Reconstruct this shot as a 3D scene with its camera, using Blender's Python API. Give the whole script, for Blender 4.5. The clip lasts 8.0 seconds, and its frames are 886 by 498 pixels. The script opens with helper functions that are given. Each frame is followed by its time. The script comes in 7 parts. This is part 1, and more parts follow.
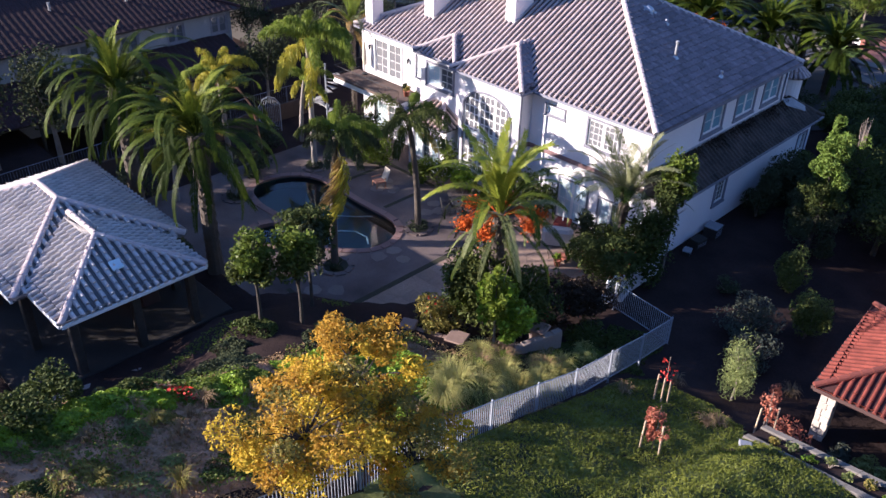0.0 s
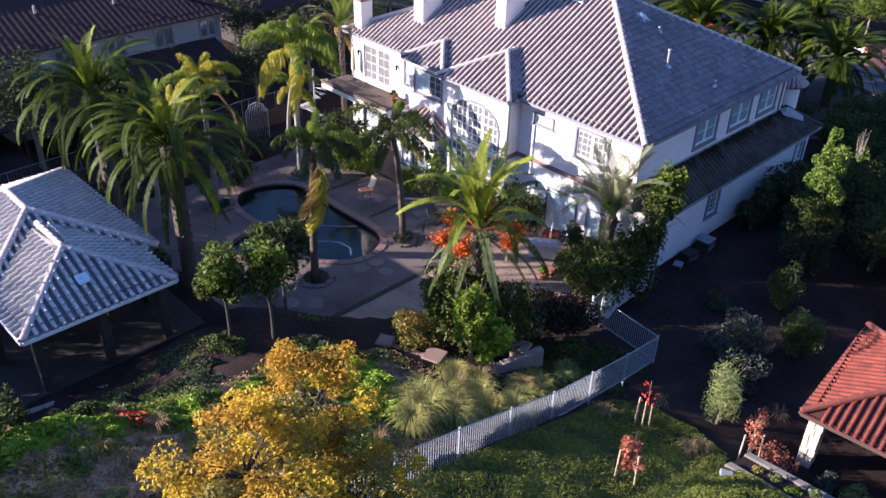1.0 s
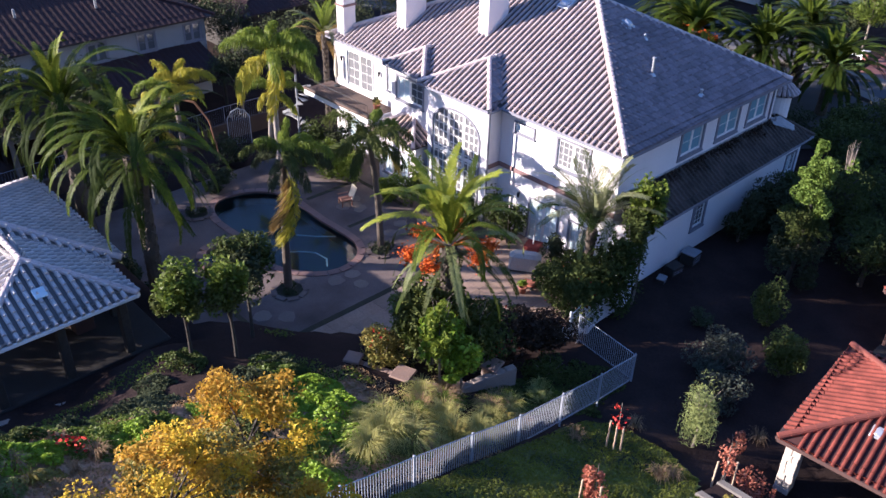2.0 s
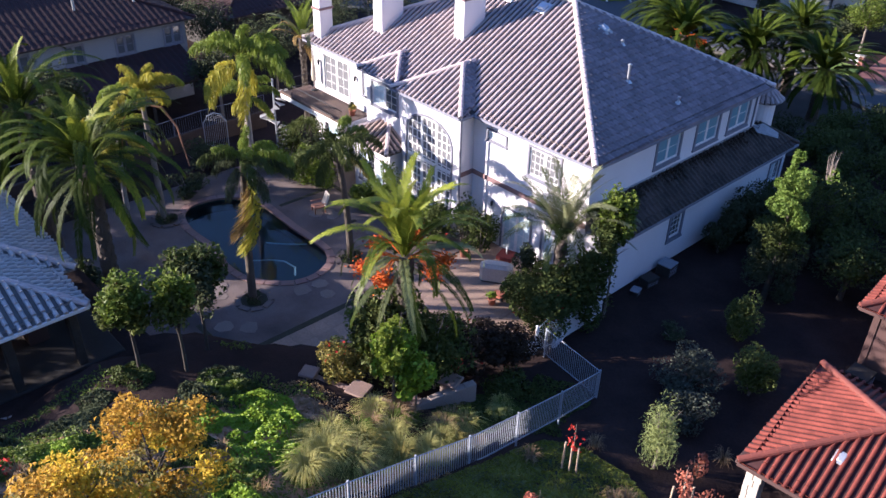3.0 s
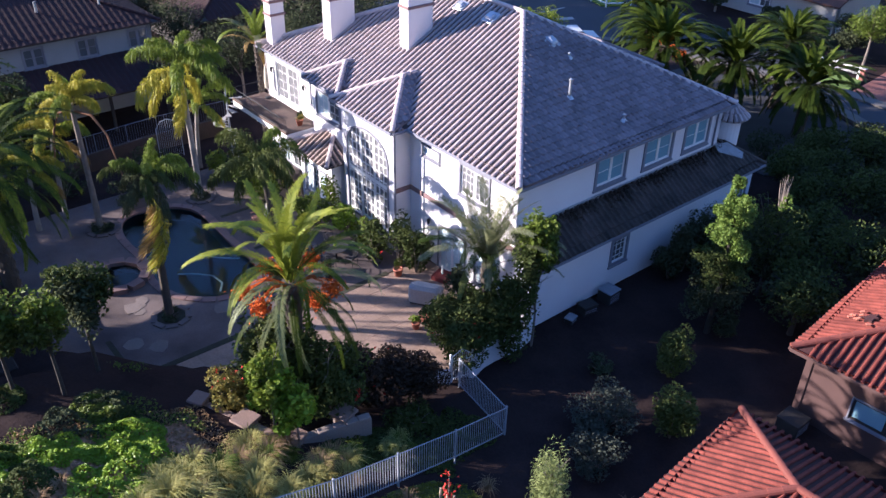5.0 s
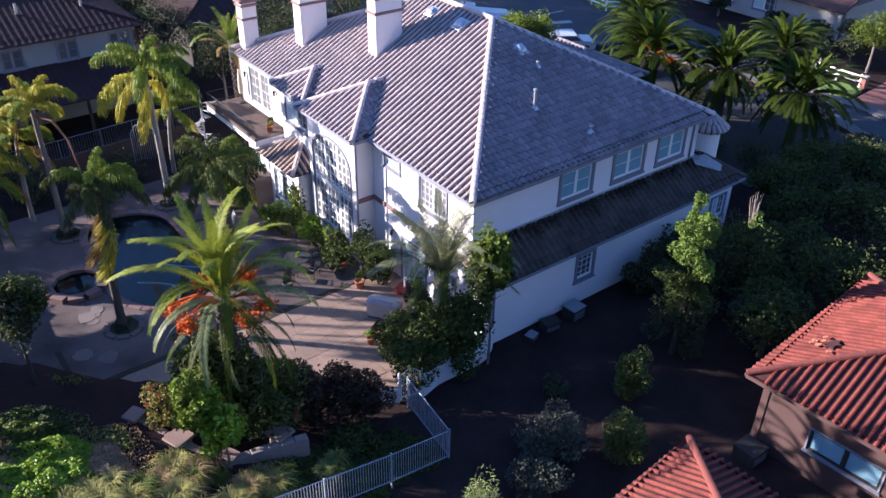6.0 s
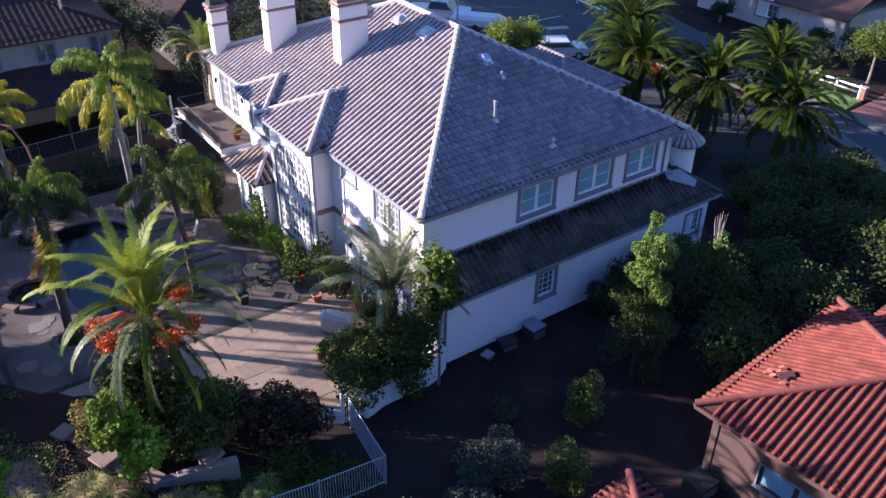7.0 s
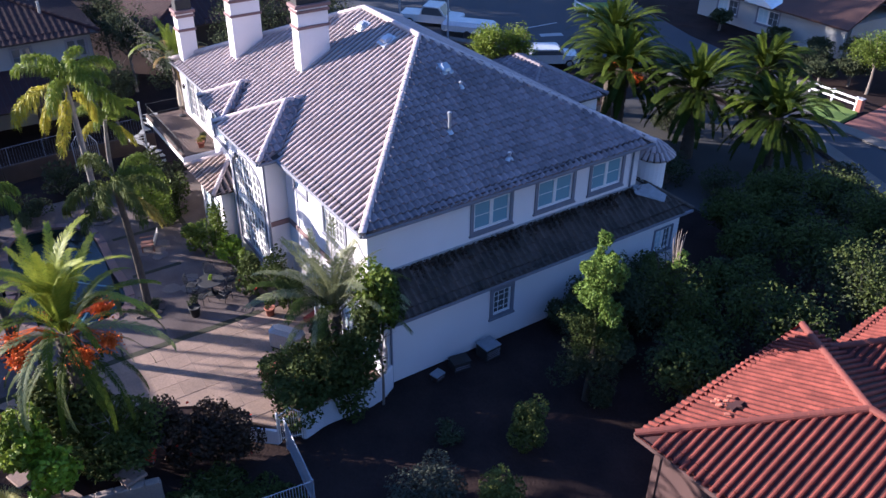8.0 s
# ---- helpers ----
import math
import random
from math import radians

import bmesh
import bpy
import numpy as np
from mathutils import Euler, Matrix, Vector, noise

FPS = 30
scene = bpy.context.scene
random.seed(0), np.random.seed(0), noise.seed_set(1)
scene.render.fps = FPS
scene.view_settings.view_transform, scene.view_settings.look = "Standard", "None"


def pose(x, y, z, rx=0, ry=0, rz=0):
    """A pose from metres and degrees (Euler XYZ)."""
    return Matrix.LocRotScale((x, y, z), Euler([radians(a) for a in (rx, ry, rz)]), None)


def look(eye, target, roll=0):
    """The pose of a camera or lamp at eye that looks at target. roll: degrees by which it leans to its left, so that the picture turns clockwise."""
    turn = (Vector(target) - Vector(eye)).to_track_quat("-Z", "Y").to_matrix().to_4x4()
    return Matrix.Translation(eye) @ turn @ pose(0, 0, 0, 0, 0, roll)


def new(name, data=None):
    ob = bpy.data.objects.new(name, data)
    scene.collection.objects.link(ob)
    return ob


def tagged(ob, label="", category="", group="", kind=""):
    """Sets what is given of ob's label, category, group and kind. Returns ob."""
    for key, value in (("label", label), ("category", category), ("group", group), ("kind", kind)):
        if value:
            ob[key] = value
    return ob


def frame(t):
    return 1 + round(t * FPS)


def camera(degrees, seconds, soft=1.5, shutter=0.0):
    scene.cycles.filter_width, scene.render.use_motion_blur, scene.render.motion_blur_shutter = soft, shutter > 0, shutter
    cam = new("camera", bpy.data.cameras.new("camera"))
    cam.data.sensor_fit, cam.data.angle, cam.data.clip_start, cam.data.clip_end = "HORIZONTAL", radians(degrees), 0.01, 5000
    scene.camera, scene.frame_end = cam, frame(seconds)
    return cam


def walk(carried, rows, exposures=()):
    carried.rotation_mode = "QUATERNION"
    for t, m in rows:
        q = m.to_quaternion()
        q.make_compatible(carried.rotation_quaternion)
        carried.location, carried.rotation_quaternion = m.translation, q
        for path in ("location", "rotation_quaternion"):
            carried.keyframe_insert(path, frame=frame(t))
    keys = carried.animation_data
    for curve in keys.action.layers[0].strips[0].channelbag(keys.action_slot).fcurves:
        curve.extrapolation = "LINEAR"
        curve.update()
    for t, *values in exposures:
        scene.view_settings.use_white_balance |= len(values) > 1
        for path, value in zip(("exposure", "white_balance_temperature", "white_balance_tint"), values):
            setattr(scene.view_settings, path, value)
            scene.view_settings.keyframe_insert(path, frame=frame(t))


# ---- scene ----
cam = camera(56.0, 8.0, soft=1.5)
PATH = [
    (0, (18.454, -33.037, 22.848), (17.268, -31.829, 21.783), 1.6),
    (0.5, (18.427, -32.206, 22.818), (17.234, -31.005, 21.754), 1.6),
    (1, (18.462, -31.326, 22.84), (17.262, -30.132, 21.775), 1.7),
    (1.5, (18.525, -30.422, 22.828), (17.318, -29.235, 21.764), 1.7),
    (3, (19.355, -27.286, 22.887), (18.124, -26.125, 21.82), 1.6),
    (3.5, (19.819, -26.07, 22.872), (18.574, -24.926, 21.804), 1.5),
    (4, (20.317, -24.763, 22.899), (19.057, -23.637, 21.83), 1.5),
    (4.5, (20.853, -23.37, 22.912), (19.575, -22.264, 21.842), 1.4),
    (6, (22.285, -18.791, 23.038), (20.954, -17.756, 21.962), 1.0),
    (6.5, (22.673, -17.227, 23.045), (21.324, -16.215, 21.969), 0.9),
    (7, (23.055, -15.61, 23.073), (21.69, -14.621, 21.997), 0.9),
    (7.5, (23.416, -13.974, 23.033), (22.033, -13.009, 21.958), 0.7),
    (8, (23.796, -12.368, 22.909), (22.395, -11.423, 21.84), 0.7),
]
walk(cam, [(t, look(eye, target, roll)) for t, eye, target, roll in PATH], [(0.0, 1.69, 5430, 44), (0.5, 1.86, 5430, 44), (3.0, 1.85, 5340, 44), (8.0, 1.84, 5180, 43)])

# ---- light ----
SUN_TRAVEL = Vector((0.69, 0.72, 0.0)).normalized()
SUN_HEIGHT = radians(16.5)
to_sun = (-SUN_TRAVEL * math.cos(SUN_HEIGHT)) + Vector((0, 0, math.sin(SUN_HEIGHT)))
world = bpy.data.worlds.new("world")
scene.world = world
world.use_nodes = True
wn = world.node_tree.nodes
sky = wn.new("ShaderNodeTexSky")
sky.sky_type = "NISHITA"
sky.sun_disc = False
sky.sun_elevation = SUN_HEIGHT
sky.sun_rotation = math.atan2(to_sun.x, to_sun.y)
sky.air_density, sky.dust_density, sky.ozone_density = 2.2, 0.6, 7.5
wn["Background"].inputs["Strength"].default_value = 0.074
world.node_tree.links.new(sky.outputs[0], wn["Background"].inputs["Color"])
sun = new("sun", bpy.data.lights.new("sun", "SUN"))
sun.data.energy, sun.data.angle, sun.data.color = 4.9, radians(0.5), (0.94, 0.87, 0.54)
sun.matrix_world = look((0, 0, 60), Vector((0, 0, 60)) - to_sun)


# ---- materials ----
def material(name, colour, other=None, rough=0.8, scale=3.0, fine=30.0, bump=0.3, metal=0.0, by_piece=0.0, leaf=0.0, spread=0.6, streak=None, deep=0.03, gloss=None):
    """Two colours mixed by coarse noise, darkened and lightened by fine grain, with relief; by_piece varies each loose piece."""
    m = bpy.data.materials.new(name)
    m.use_nodes = True
    n, l = m.node_tree.nodes, m.node_tree.links
    b = n["Principled BSDF"]
    b.inputs["Roughness"].default_value, b.inputs["Metallic"].default_value = rough, metal
    co = n.new("ShaderNodeTexCoord")
    src = co.outputs["Object"]
    if by_piece:
        geo = n.new("ShaderNodeNewGeometry")
        src = geo.outputs["Position"]
    if streak:
        mp = n.new("ShaderNodeMapping")
        mp.inputs["Scale"].default_value = streak
        l.new(src, mp.inputs["Vector"])
        src = mp.outputs["Vector"]
    big, small = n.new("ShaderNodeTexNoise"), n.new("ShaderNodeTexNoise")
    big.inputs["Scale"].default_value, big.inputs["Detail"].default_value = scale, 5
    small.inputs["Scale"].default_value, small.inputs["Detail"].default_value = fine, 4
    l.new(src, big.inputs["Vector"]), l.new(src, small.inputs["Vector"])
    ramp = n.new("ShaderNodeMapRange")
    ramp.inputs["From Min"].default_value, ramp.inputs["From Max"].default_value = 0.5 - spread / 2, 0.5 + spread / 2
    l.new(big.outputs["Fac"], ramp.inputs["Value"])
    mix = n.new("ShaderNodeMix")
    mix.data_type = "RGBA"
    other = other or tuple(0.75 * c for c in colour)
    mix.inputs["A"].default_value, mix.inputs["B"].default_value = (*colour, 1), (*other, 1)
    fac = ramp.outputs["Result"]
    if by_piece:
        info = n.new("ShaderNodeObjectInfo")
        add, fr = n.new("ShaderNodeMath"), n.new("ShaderNodeMath")
        fr.operation = "FRACT"
        l.new(geo.outputs["Random Per Island"], add.inputs[0]), l.new(info.outputs["Random"], add.inputs[1])
        l.new(add.outputs[0], fr.inputs[0])
        both = n.new("ShaderNodeMix")
        both.inputs["Factor"].default_value = by_piece
        l.new(fac, both.inputs["A"]), l.new(fr.outputs[0], both.inputs["B"])
        fac = both.outputs["Result"]
    l.new(fac, mix.inputs["Factor"])
    hsv = n.new("ShaderNodeHueSaturation")
    grain = n.new("ShaderNodeMapRange")
    grain.inputs["To Min"].default_value, grain.inputs["To Max"].default_value = 0.72, 1.28
    l.new(small.outputs["Fac"], grain.inputs["Value"])
    l.new(grain.outputs["Result"], hsv.inputs["Value"]), l.new(mix.outputs["Result"], hsv.inputs["Color"])
    l.new(hsv.outputs["Color"], b.inputs["Base Color"])
    if leaf or gloss:
        b.inputs["Specular IOR Level"].default_value = gloss or (0.2 if leaf > 0.1 else 0.04)
    if bump:
        bm = n.new("ShaderNodeBump")
        bm.inputs["Strength"].default_value, bm.inputs["Distance"].default_value = bump, deep
        l.new(small.outputs["Fac"], bm.inputs["Height"]), l.new(bm.outputs["Normal"], b.inputs["Normal"])
    if leaf:
        tr, ms = n.new("ShaderNodeBsdfTranslucent"), n.new("ShaderNodeMixShader")
        ms.inputs["Fac"].default_value = leaf
        l.new(hsv.outputs["Color"], tr.inputs["Color"])
        l.new(b.outputs["BSDF"], ms.inputs[1]), l.new(tr.outputs["BSDF"], ms.inputs[2])
        l.new(ms.outputs["Shader"], n["Material Output"].inputs["Surface"])
    return m


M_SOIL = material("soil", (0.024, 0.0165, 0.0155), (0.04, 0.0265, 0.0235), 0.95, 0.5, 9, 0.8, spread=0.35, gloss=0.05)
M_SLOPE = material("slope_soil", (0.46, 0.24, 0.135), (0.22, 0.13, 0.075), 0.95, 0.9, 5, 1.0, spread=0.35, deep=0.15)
M_VERGE = material("verge_grass", (0.1, 0.17, 0.02), (0.15, 0.22, 0.03), 0.9, 2.0, 20, 0.8)
M_LAWN = material("lawn", (0.014, 0.024, 0.006), (0.11, 0.125, 0.02), 0.9, 0.55, 12, 0.8, spread=0.2)
M_STUCCO = material("stucco", (0.75, 0.715, 0.725), (0.68, 0.645, 0.65), 0.9, 0.6, 60, 0.15)
M_TRIM = material("grey_trim", (0.2, 0.2, 0.24), (0.16, 0.16, 0.19), 0.7, 2, 40, 0.1)
M_BAND = material("brown_band", (0.22, 0.13, 0.12), (0.17, 0.1, 0.1), 0.8, 2, 40, 0.1)
M_WHITE = material("white_paint", (0.78, 0.77, 0.76), (0.7, 0.69, 0.68), 0.5, 2, 30, 0.05)
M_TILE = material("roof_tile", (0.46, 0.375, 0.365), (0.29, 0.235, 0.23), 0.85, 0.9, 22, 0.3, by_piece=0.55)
# moss and wear, with the pent roof's shade worked into the dark
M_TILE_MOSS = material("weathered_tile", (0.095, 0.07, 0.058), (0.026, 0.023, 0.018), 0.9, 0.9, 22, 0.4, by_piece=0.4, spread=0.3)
# pans darkened in colour to carry the shade between the barrels
M_PAN_SHADE = material("shaded_pan_tile", (0.06, 0.046, 0.043), (0.032, 0.026, 0.024), 0.85, 0.9, 22, 0.3)
M_PAV_SHADE = material("pale_pan_shade", (0.16, 0.15, 0.145), (0.1, 0.095, 0.09), 0.8, 0.9, 22, 0.3)
M_RED_SHADE = material("red_shade_tile", (0.06, 0.014, 0.01), (0.03, 0.008, 0.007), 0.8, 1.2, 18, 0.3)
# the roof tile again, its colour darkened for slopes lying in shade
M_SHADE_TILE = material("shaded_tile", (0.31, 0.258, 0.27), (0.14, 0.116, 0.122), 0.9, 0.5, 9, 0.3, by_piece=0.5)
M_PORCH_TILE = material("porch_tile", (0.42, 0.31, 0.25), (0.25, 0.185, 0.155), 0.85, 0.9, 22, 0.3, by_piece=0.55)
M_UNDER = material("roof_felt", (0.06, 0.05, 0.05), None, 0.95, 2, 30, 0.2)
M_CAP = material("ridge_tile", (0.58, 0.48, 0.455), (0.45, 0.37, 0.35), 0.85, 0.9, 22, 0.3, by_piece=0.5)
M_PAV_TILE = material("pale_tile", (0.54, 0.51, 0.495), (0.33, 0.31, 0.305), 0.75, 0.9, 22, 0.3, by_piece=0.6)
M_RED_TILE = material("red_tile", (0.23, 0.056, 0.038), (0.1, 0.024, 0.018), 0.8, 1.6, 14, 0.4, by_piece=0.45, spread=0.4, gloss=0.2)
M_RED_CAP = material("red_cap", (0.19, 0.046, 0.028), (0.12, 0.03, 0.02), 0.75, 0.7, 18, 0.3, by_piece=0.5)
# dark red tile with the shade over the far roofs in its colour
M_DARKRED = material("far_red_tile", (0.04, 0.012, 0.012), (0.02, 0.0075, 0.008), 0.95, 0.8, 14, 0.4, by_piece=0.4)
M_BROWN_ROOF = material("brown_shingle", (0.11, 0.05, 0.035), (0.075, 0.037, 0.03), 0.9, 0.8, 14, 0.4)
M_DECK = material("concrete_deck", (0.18, 0.14, 0.125), (0.075, 0.058, 0.054), 0.8, 0.45, 16, 0.25, spread=0.45, gloss=0.15)
M_FLAG = material("flagstone", (0.19, 0.15, 0.13), (0.13, 0.105, 0.092), 0.85, 1.0, 16, 0.3, by_piece=0.6)
M_PATH = material("brown_patio", (0.34, 0.23, 0.165), (0.19, 0.13, 0.095), 0.85, 0.7, 12, 0.4, by_piece=0.4, spread=0.45)
M_JOINT = material("joint_strip", (0.028, 0.024, 0.015), (0.04, 0.042, 0.018), 0.95, 3, 30, 0.6)
M_COPING = material("pool_coping", (0.22, 0.13, 0.11), (0.14, 0.085, 0.075), 0.7, 2, 20, 0.2, by_piece=0.5)
M_BASIN = material("pool_plaster", (0.012, 0.045, 0.05), (0.01, 0.03, 0.038), 0.7, 1, 20, 0.1)
M_WALLGREY = material("grey_plaster", (0.42, 0.4, 0.39), (0.33, 0.31, 0.3), 0.9, 1.2, 18, 0.3)
M_KERBWALL = material("smooth_garden_wall", (0.3, 0.235, 0.2), (0.22, 0.175, 0.15), 0.85, 0.8, 16, 0.3)
M_ROCK = material("wall_rock", (0.085, 0.055, 0.043), (0.05, 0.034, 0.027), 0.9, 1.5, 14, 0.6, by_piece=0.5)
M_CAPSTONE = material("cap_stone", (0.27, 0.175, 0.135), (0.2, 0.135, 0.105), 0.85, 1.5, 18, 0.3)
M_METAL = material("painted_steel", (0.33, 0.35, 0.39), (0.26, 0.28, 0.32), 0.45, 2, 30, 0.05)
M_DARKMETAL = material("dark_iron", (0.022, 0.022, 0.025), None, 0.75, 2, 30, 0.05)
M_GALV = material("galvanised", (0.55, 0.56, 0.58), (0.42, 0.43, 0.45), 0.4, 3, 30, 0.05, metal=0.6)
M_WOOD = material("wood_deck", (0.12, 0.075, 0.055), (0.075, 0.048, 0.037), 0.75, 2, 25, 0.3)
M_STAKE = material("stake_wood", (0.5, 0.37, 0.25), (0.4, 0.29, 0.19), 0.8, 3, 30, 0.2)
M_TRUNK = material("palm_trunk", (0.055, 0.042, 0.032), (0.1, 0.078, 0.06), 0.95, 2, 16, 0.9)
M_QTRUNK = material("pale_palm_trunk", (0.33, 0.29, 0.26), (0.2, 0.17, 0.15), 0.9, 3, 16, 0.5)
M_DRYSTALK = material("dry_stalk", (0.26, 0.12, 0.06), (0.16, 0.075, 0.04), 0.85, 3, 20, 0.3)
M_BARK = material("bark", (0.14, 0.11, 0.085), (0.24, 0.2, 0.17), 0.95, 4, 24, 0.8)
M_DARKBARK = material("dark_bark", (0.035, 0.028, 0.022), (0.06, 0.05, 0.04), 0.95, 4, 24, 0.8)
M_ROADS = material("asphalt", (0.036, 0.039, 0.047), (0.046, 0.049, 0.058), 0.9, 0.3, 20, 0.2)
M_WALK = material("pale_concrete", (0.38, 0.37, 0.36), (0.3, 0.29, 0.285), 0.85, 0.6, 18, 0.2)
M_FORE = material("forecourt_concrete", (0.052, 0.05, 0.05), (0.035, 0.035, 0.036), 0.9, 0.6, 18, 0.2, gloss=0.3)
M_KERB = material("grey_kerb", (0.15, 0.133, 0.118), (0.1, 0.09, 0.08), 0.9, 1.2, 18, 0.3)
# near black for dark fittings and for surfaces that stand for shade
M_DARK_SHADED = material("dark_and_shaded", (0.034, 0.028, 0.024), (0.022, 0.019, 0.017), 0.85, 1, 18, 0.3)
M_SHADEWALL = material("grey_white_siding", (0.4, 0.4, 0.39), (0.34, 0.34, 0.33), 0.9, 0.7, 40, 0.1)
M_BRICKDRIVE = material("red_paving", (0.26, 0.1, 0.072), (0.2, 0.075, 0.055), 0.85, 1, 14, 0.3)
# tan darkened in colour, standing for shade on the neighbour's walls
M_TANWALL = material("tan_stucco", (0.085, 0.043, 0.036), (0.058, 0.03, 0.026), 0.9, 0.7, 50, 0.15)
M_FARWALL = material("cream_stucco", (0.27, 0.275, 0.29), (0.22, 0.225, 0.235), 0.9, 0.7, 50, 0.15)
M_PORCHSTONE = material("cream_ledge_stone", (0.55, 0.49, 0.42), (0.36, 0.31, 0.27), 0.85, 2.0, 16, 0.5, by_piece=0.6)
M_TERRA = material("terracotta", (0.42, 0.14, 0.08), (0.34, 0.11, 0.07), 0.8, 4, 30, 0.2)
M_RUST = material("red_mat", (0.3, 0.05, 0.035), (0.22, 0.04, 0.03), 0.9, 4, 30, 0.2)
M_COVER = material("grey_cover", (0.26, 0.27, 0.3), (0.18, 0.19, 0.21), 0.6, 3, 20, 0.3)
M_CHAIRW = material("chair_wood", (0.36, 0.16, 0.095), (0.28, 0.12, 0.07), 0.7, 4, 30, 0.2)
M_CREAM = material("cream_cushion", (0.62, 0.53, 0.4), (0.5, 0.43, 0.33), 0.9, 4, 40, 0.2)
M_RUBBER = material("black_rubber", (0.02, 0.02, 0.02), None, 0.8, 4, 30, 0.1)
M_CARW = material("white_car_paint", (0.5, 0.52, 0.55), (0.45, 0.47, 0.5), 0.25, 1, 10, 0.0)


def foliage(name, a, b, leaf=0.3, rough=0.65, piece=0.75, gloss=None):
    return material(name, a, b, rough, 0.9, 12, 0.0, by_piece=piece, leaf=leaf, gloss=gloss)


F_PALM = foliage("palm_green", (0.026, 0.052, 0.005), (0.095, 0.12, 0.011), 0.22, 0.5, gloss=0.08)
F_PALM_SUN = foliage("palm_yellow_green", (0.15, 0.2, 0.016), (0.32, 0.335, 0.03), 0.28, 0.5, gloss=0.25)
F_PALM_SHADE = foliage("palm_shaded_green", (0.016, 0.03, 0.004), (0.038, 0.055, 0.007), 0.15, 0.55, gloss=0.06)
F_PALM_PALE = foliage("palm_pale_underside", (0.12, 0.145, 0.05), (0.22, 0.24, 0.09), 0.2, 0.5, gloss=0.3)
F_PALM_GREY = foliage("palm_grey_green", (0.1, 0.115, 0.05), (0.23, 0.24, 0.12), 0.25, 0.5)
F_QUEEN = foliage("queen_green", (0.105, 0.16, 0.016), (0.21, 0.26, 0.028), 0.35, 0.5)
F_QUEEN_Y = foliage("queen_yellow", (0.27, 0.27, 0.022), (0.46, 0.39, 0.035), 0.35, 0.5)
F_DEAD = foliage("dry_frond", (0.36, 0.24, 0.07), (0.24, 0.15, 0.05), 0.3, 0.7)
F_YELLOW = foliage("autumn_leaf", (0.76, 0.51, 0.03), (0.52, 0.39, 0.032), 0.45, 0.6)
F_OCHRE = foliage("ochre_leaf", (0.6, 0.35, 0.035), (0.42, 0.25, 0.028), 0.45, 0.6)
F_BRIGHT = foliage("bright_leaf", (0.13, 0.23, 0.013), (0.26, 0.36, 0.024), 0.18, 0.45)
F_MID = foliage("mid_leaf", (0.07, 0.115, 0.012), (0.15, 0.19, 0.024), 0.3, 0.5)
# dark_leaf and shaded_leaf also carry the shade that planting stands in
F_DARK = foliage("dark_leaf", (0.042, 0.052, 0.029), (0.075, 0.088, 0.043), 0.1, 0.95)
F_SAGE = foliage("sage_leaf", (0.045, 0.054, 0.04), (0.075, 0.085, 0.06), 0.15, 0.9)
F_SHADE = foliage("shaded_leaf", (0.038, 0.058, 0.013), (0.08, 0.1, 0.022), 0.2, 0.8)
F_CLIP = foliage("clipped_leaf", (0.06, 0.08, 0.016), (0.115, 0.135, 0.03), 0.25, 0.7)
F_RUSTY = foliage("rusty_leaf", (0.3, 0.22, 0.05), (0.17, 0.18, 0.04), 0.3, 0.6)
F_OLIVE = foliage("olive_leaf", (0.15, 0.19, 0.06), (0.25, 0.28, 0.09), 0.3, 0.6)
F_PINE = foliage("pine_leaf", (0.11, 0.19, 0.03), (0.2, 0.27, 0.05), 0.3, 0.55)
F_RED = foliage("red_leaf", (0.36, 0.1, 0.06), (0.5, 0.2, 0.12), 0.3, 0.6)
F_FLOWER = foliage("red_flower", (0.6, 0.03, 0.025), (0.7, 0.08, 0.04), 0.2, 0.6)
F_GRASSY = foliage("pale_grass", (0.5, 0.44, 0.15), (0.28, 0.29, 0.07), 0.4, 0.6)
F_BROWN = foliage("brown_grass", (0.38, 0.25, 0.13), (0.23, 0.15, 0.075), 0.3, 0.7)
F_LAWN = foliage("lawn_blade", (0.036, 0.057, 0.008), (0.21, 0.23, 0.028), 0.3, 0.6, 0.2)
F_MAROON = foliage("maroon_leaf", (0.03, 0.018, 0.012), (0.05, 0.034, 0.019), 0.15, 0.6)
F_FRUIT = foliage("orange_fruit", (0.62, 0.14, 0.02), (0.42, 0.08, 0.015), 0.1, 0.5)


def glass(name, tint, rough=0.05):
    m = bpy.data.materials.new(name)
    m.use_nodes = True
    b = m.node_tree.nodes["Principled BSDF"]
    b.inputs["Base Color"].default_value, b.inputs["Roughness"].default_value = (*tint, 1), rough
    b.inputs["IOR"].default_value = 1.5
    b.inputs["Specular IOR Level"].default_value = 0.9
    return m


M_GLASS = glass("window_glass", (0.09, 0.1, 0.11))
M_CURTAIN = glass("curtained_glass", (0.52, 0.64, 0.68), 0.08)
M_BRIGHTPANE = glass("sunlit_glass", (0.16, 0.16, 0.17), 0.08)
M_TEAL = glass("teal_glass", (0.2, 0.35, 0.42), 0.06)
M_WATER = bpy.data.materials.new("pool_water")
M_WATER.use_nodes = True
wb = M_WATER.node_tree.nodes["Principled BSDF"]
wb.inputs["Base Color"].default_value, wb.inputs["Roughness"].default_value = (0.25, 0.5, 0.55, 1), 0.04
wb.inputs["Transmission Weight"].default_value, wb.inputs["IOR"].default_value = 1.0, 1.33
wnz, wbp = M_WATER.node_tree.nodes.new("ShaderNodeTexNoise"), M_WATER.node_tree.nodes.new("ShaderNodeBump")
wnz.inputs["Scale"].default_value, wbp.inputs["Strength"].default_value, wbp.inputs["Distance"].default_value = 6, 0.15, 0.03
M_WATER.node_tree.links.new(wnz.outputs["Fac"], wbp.inputs["Height"])
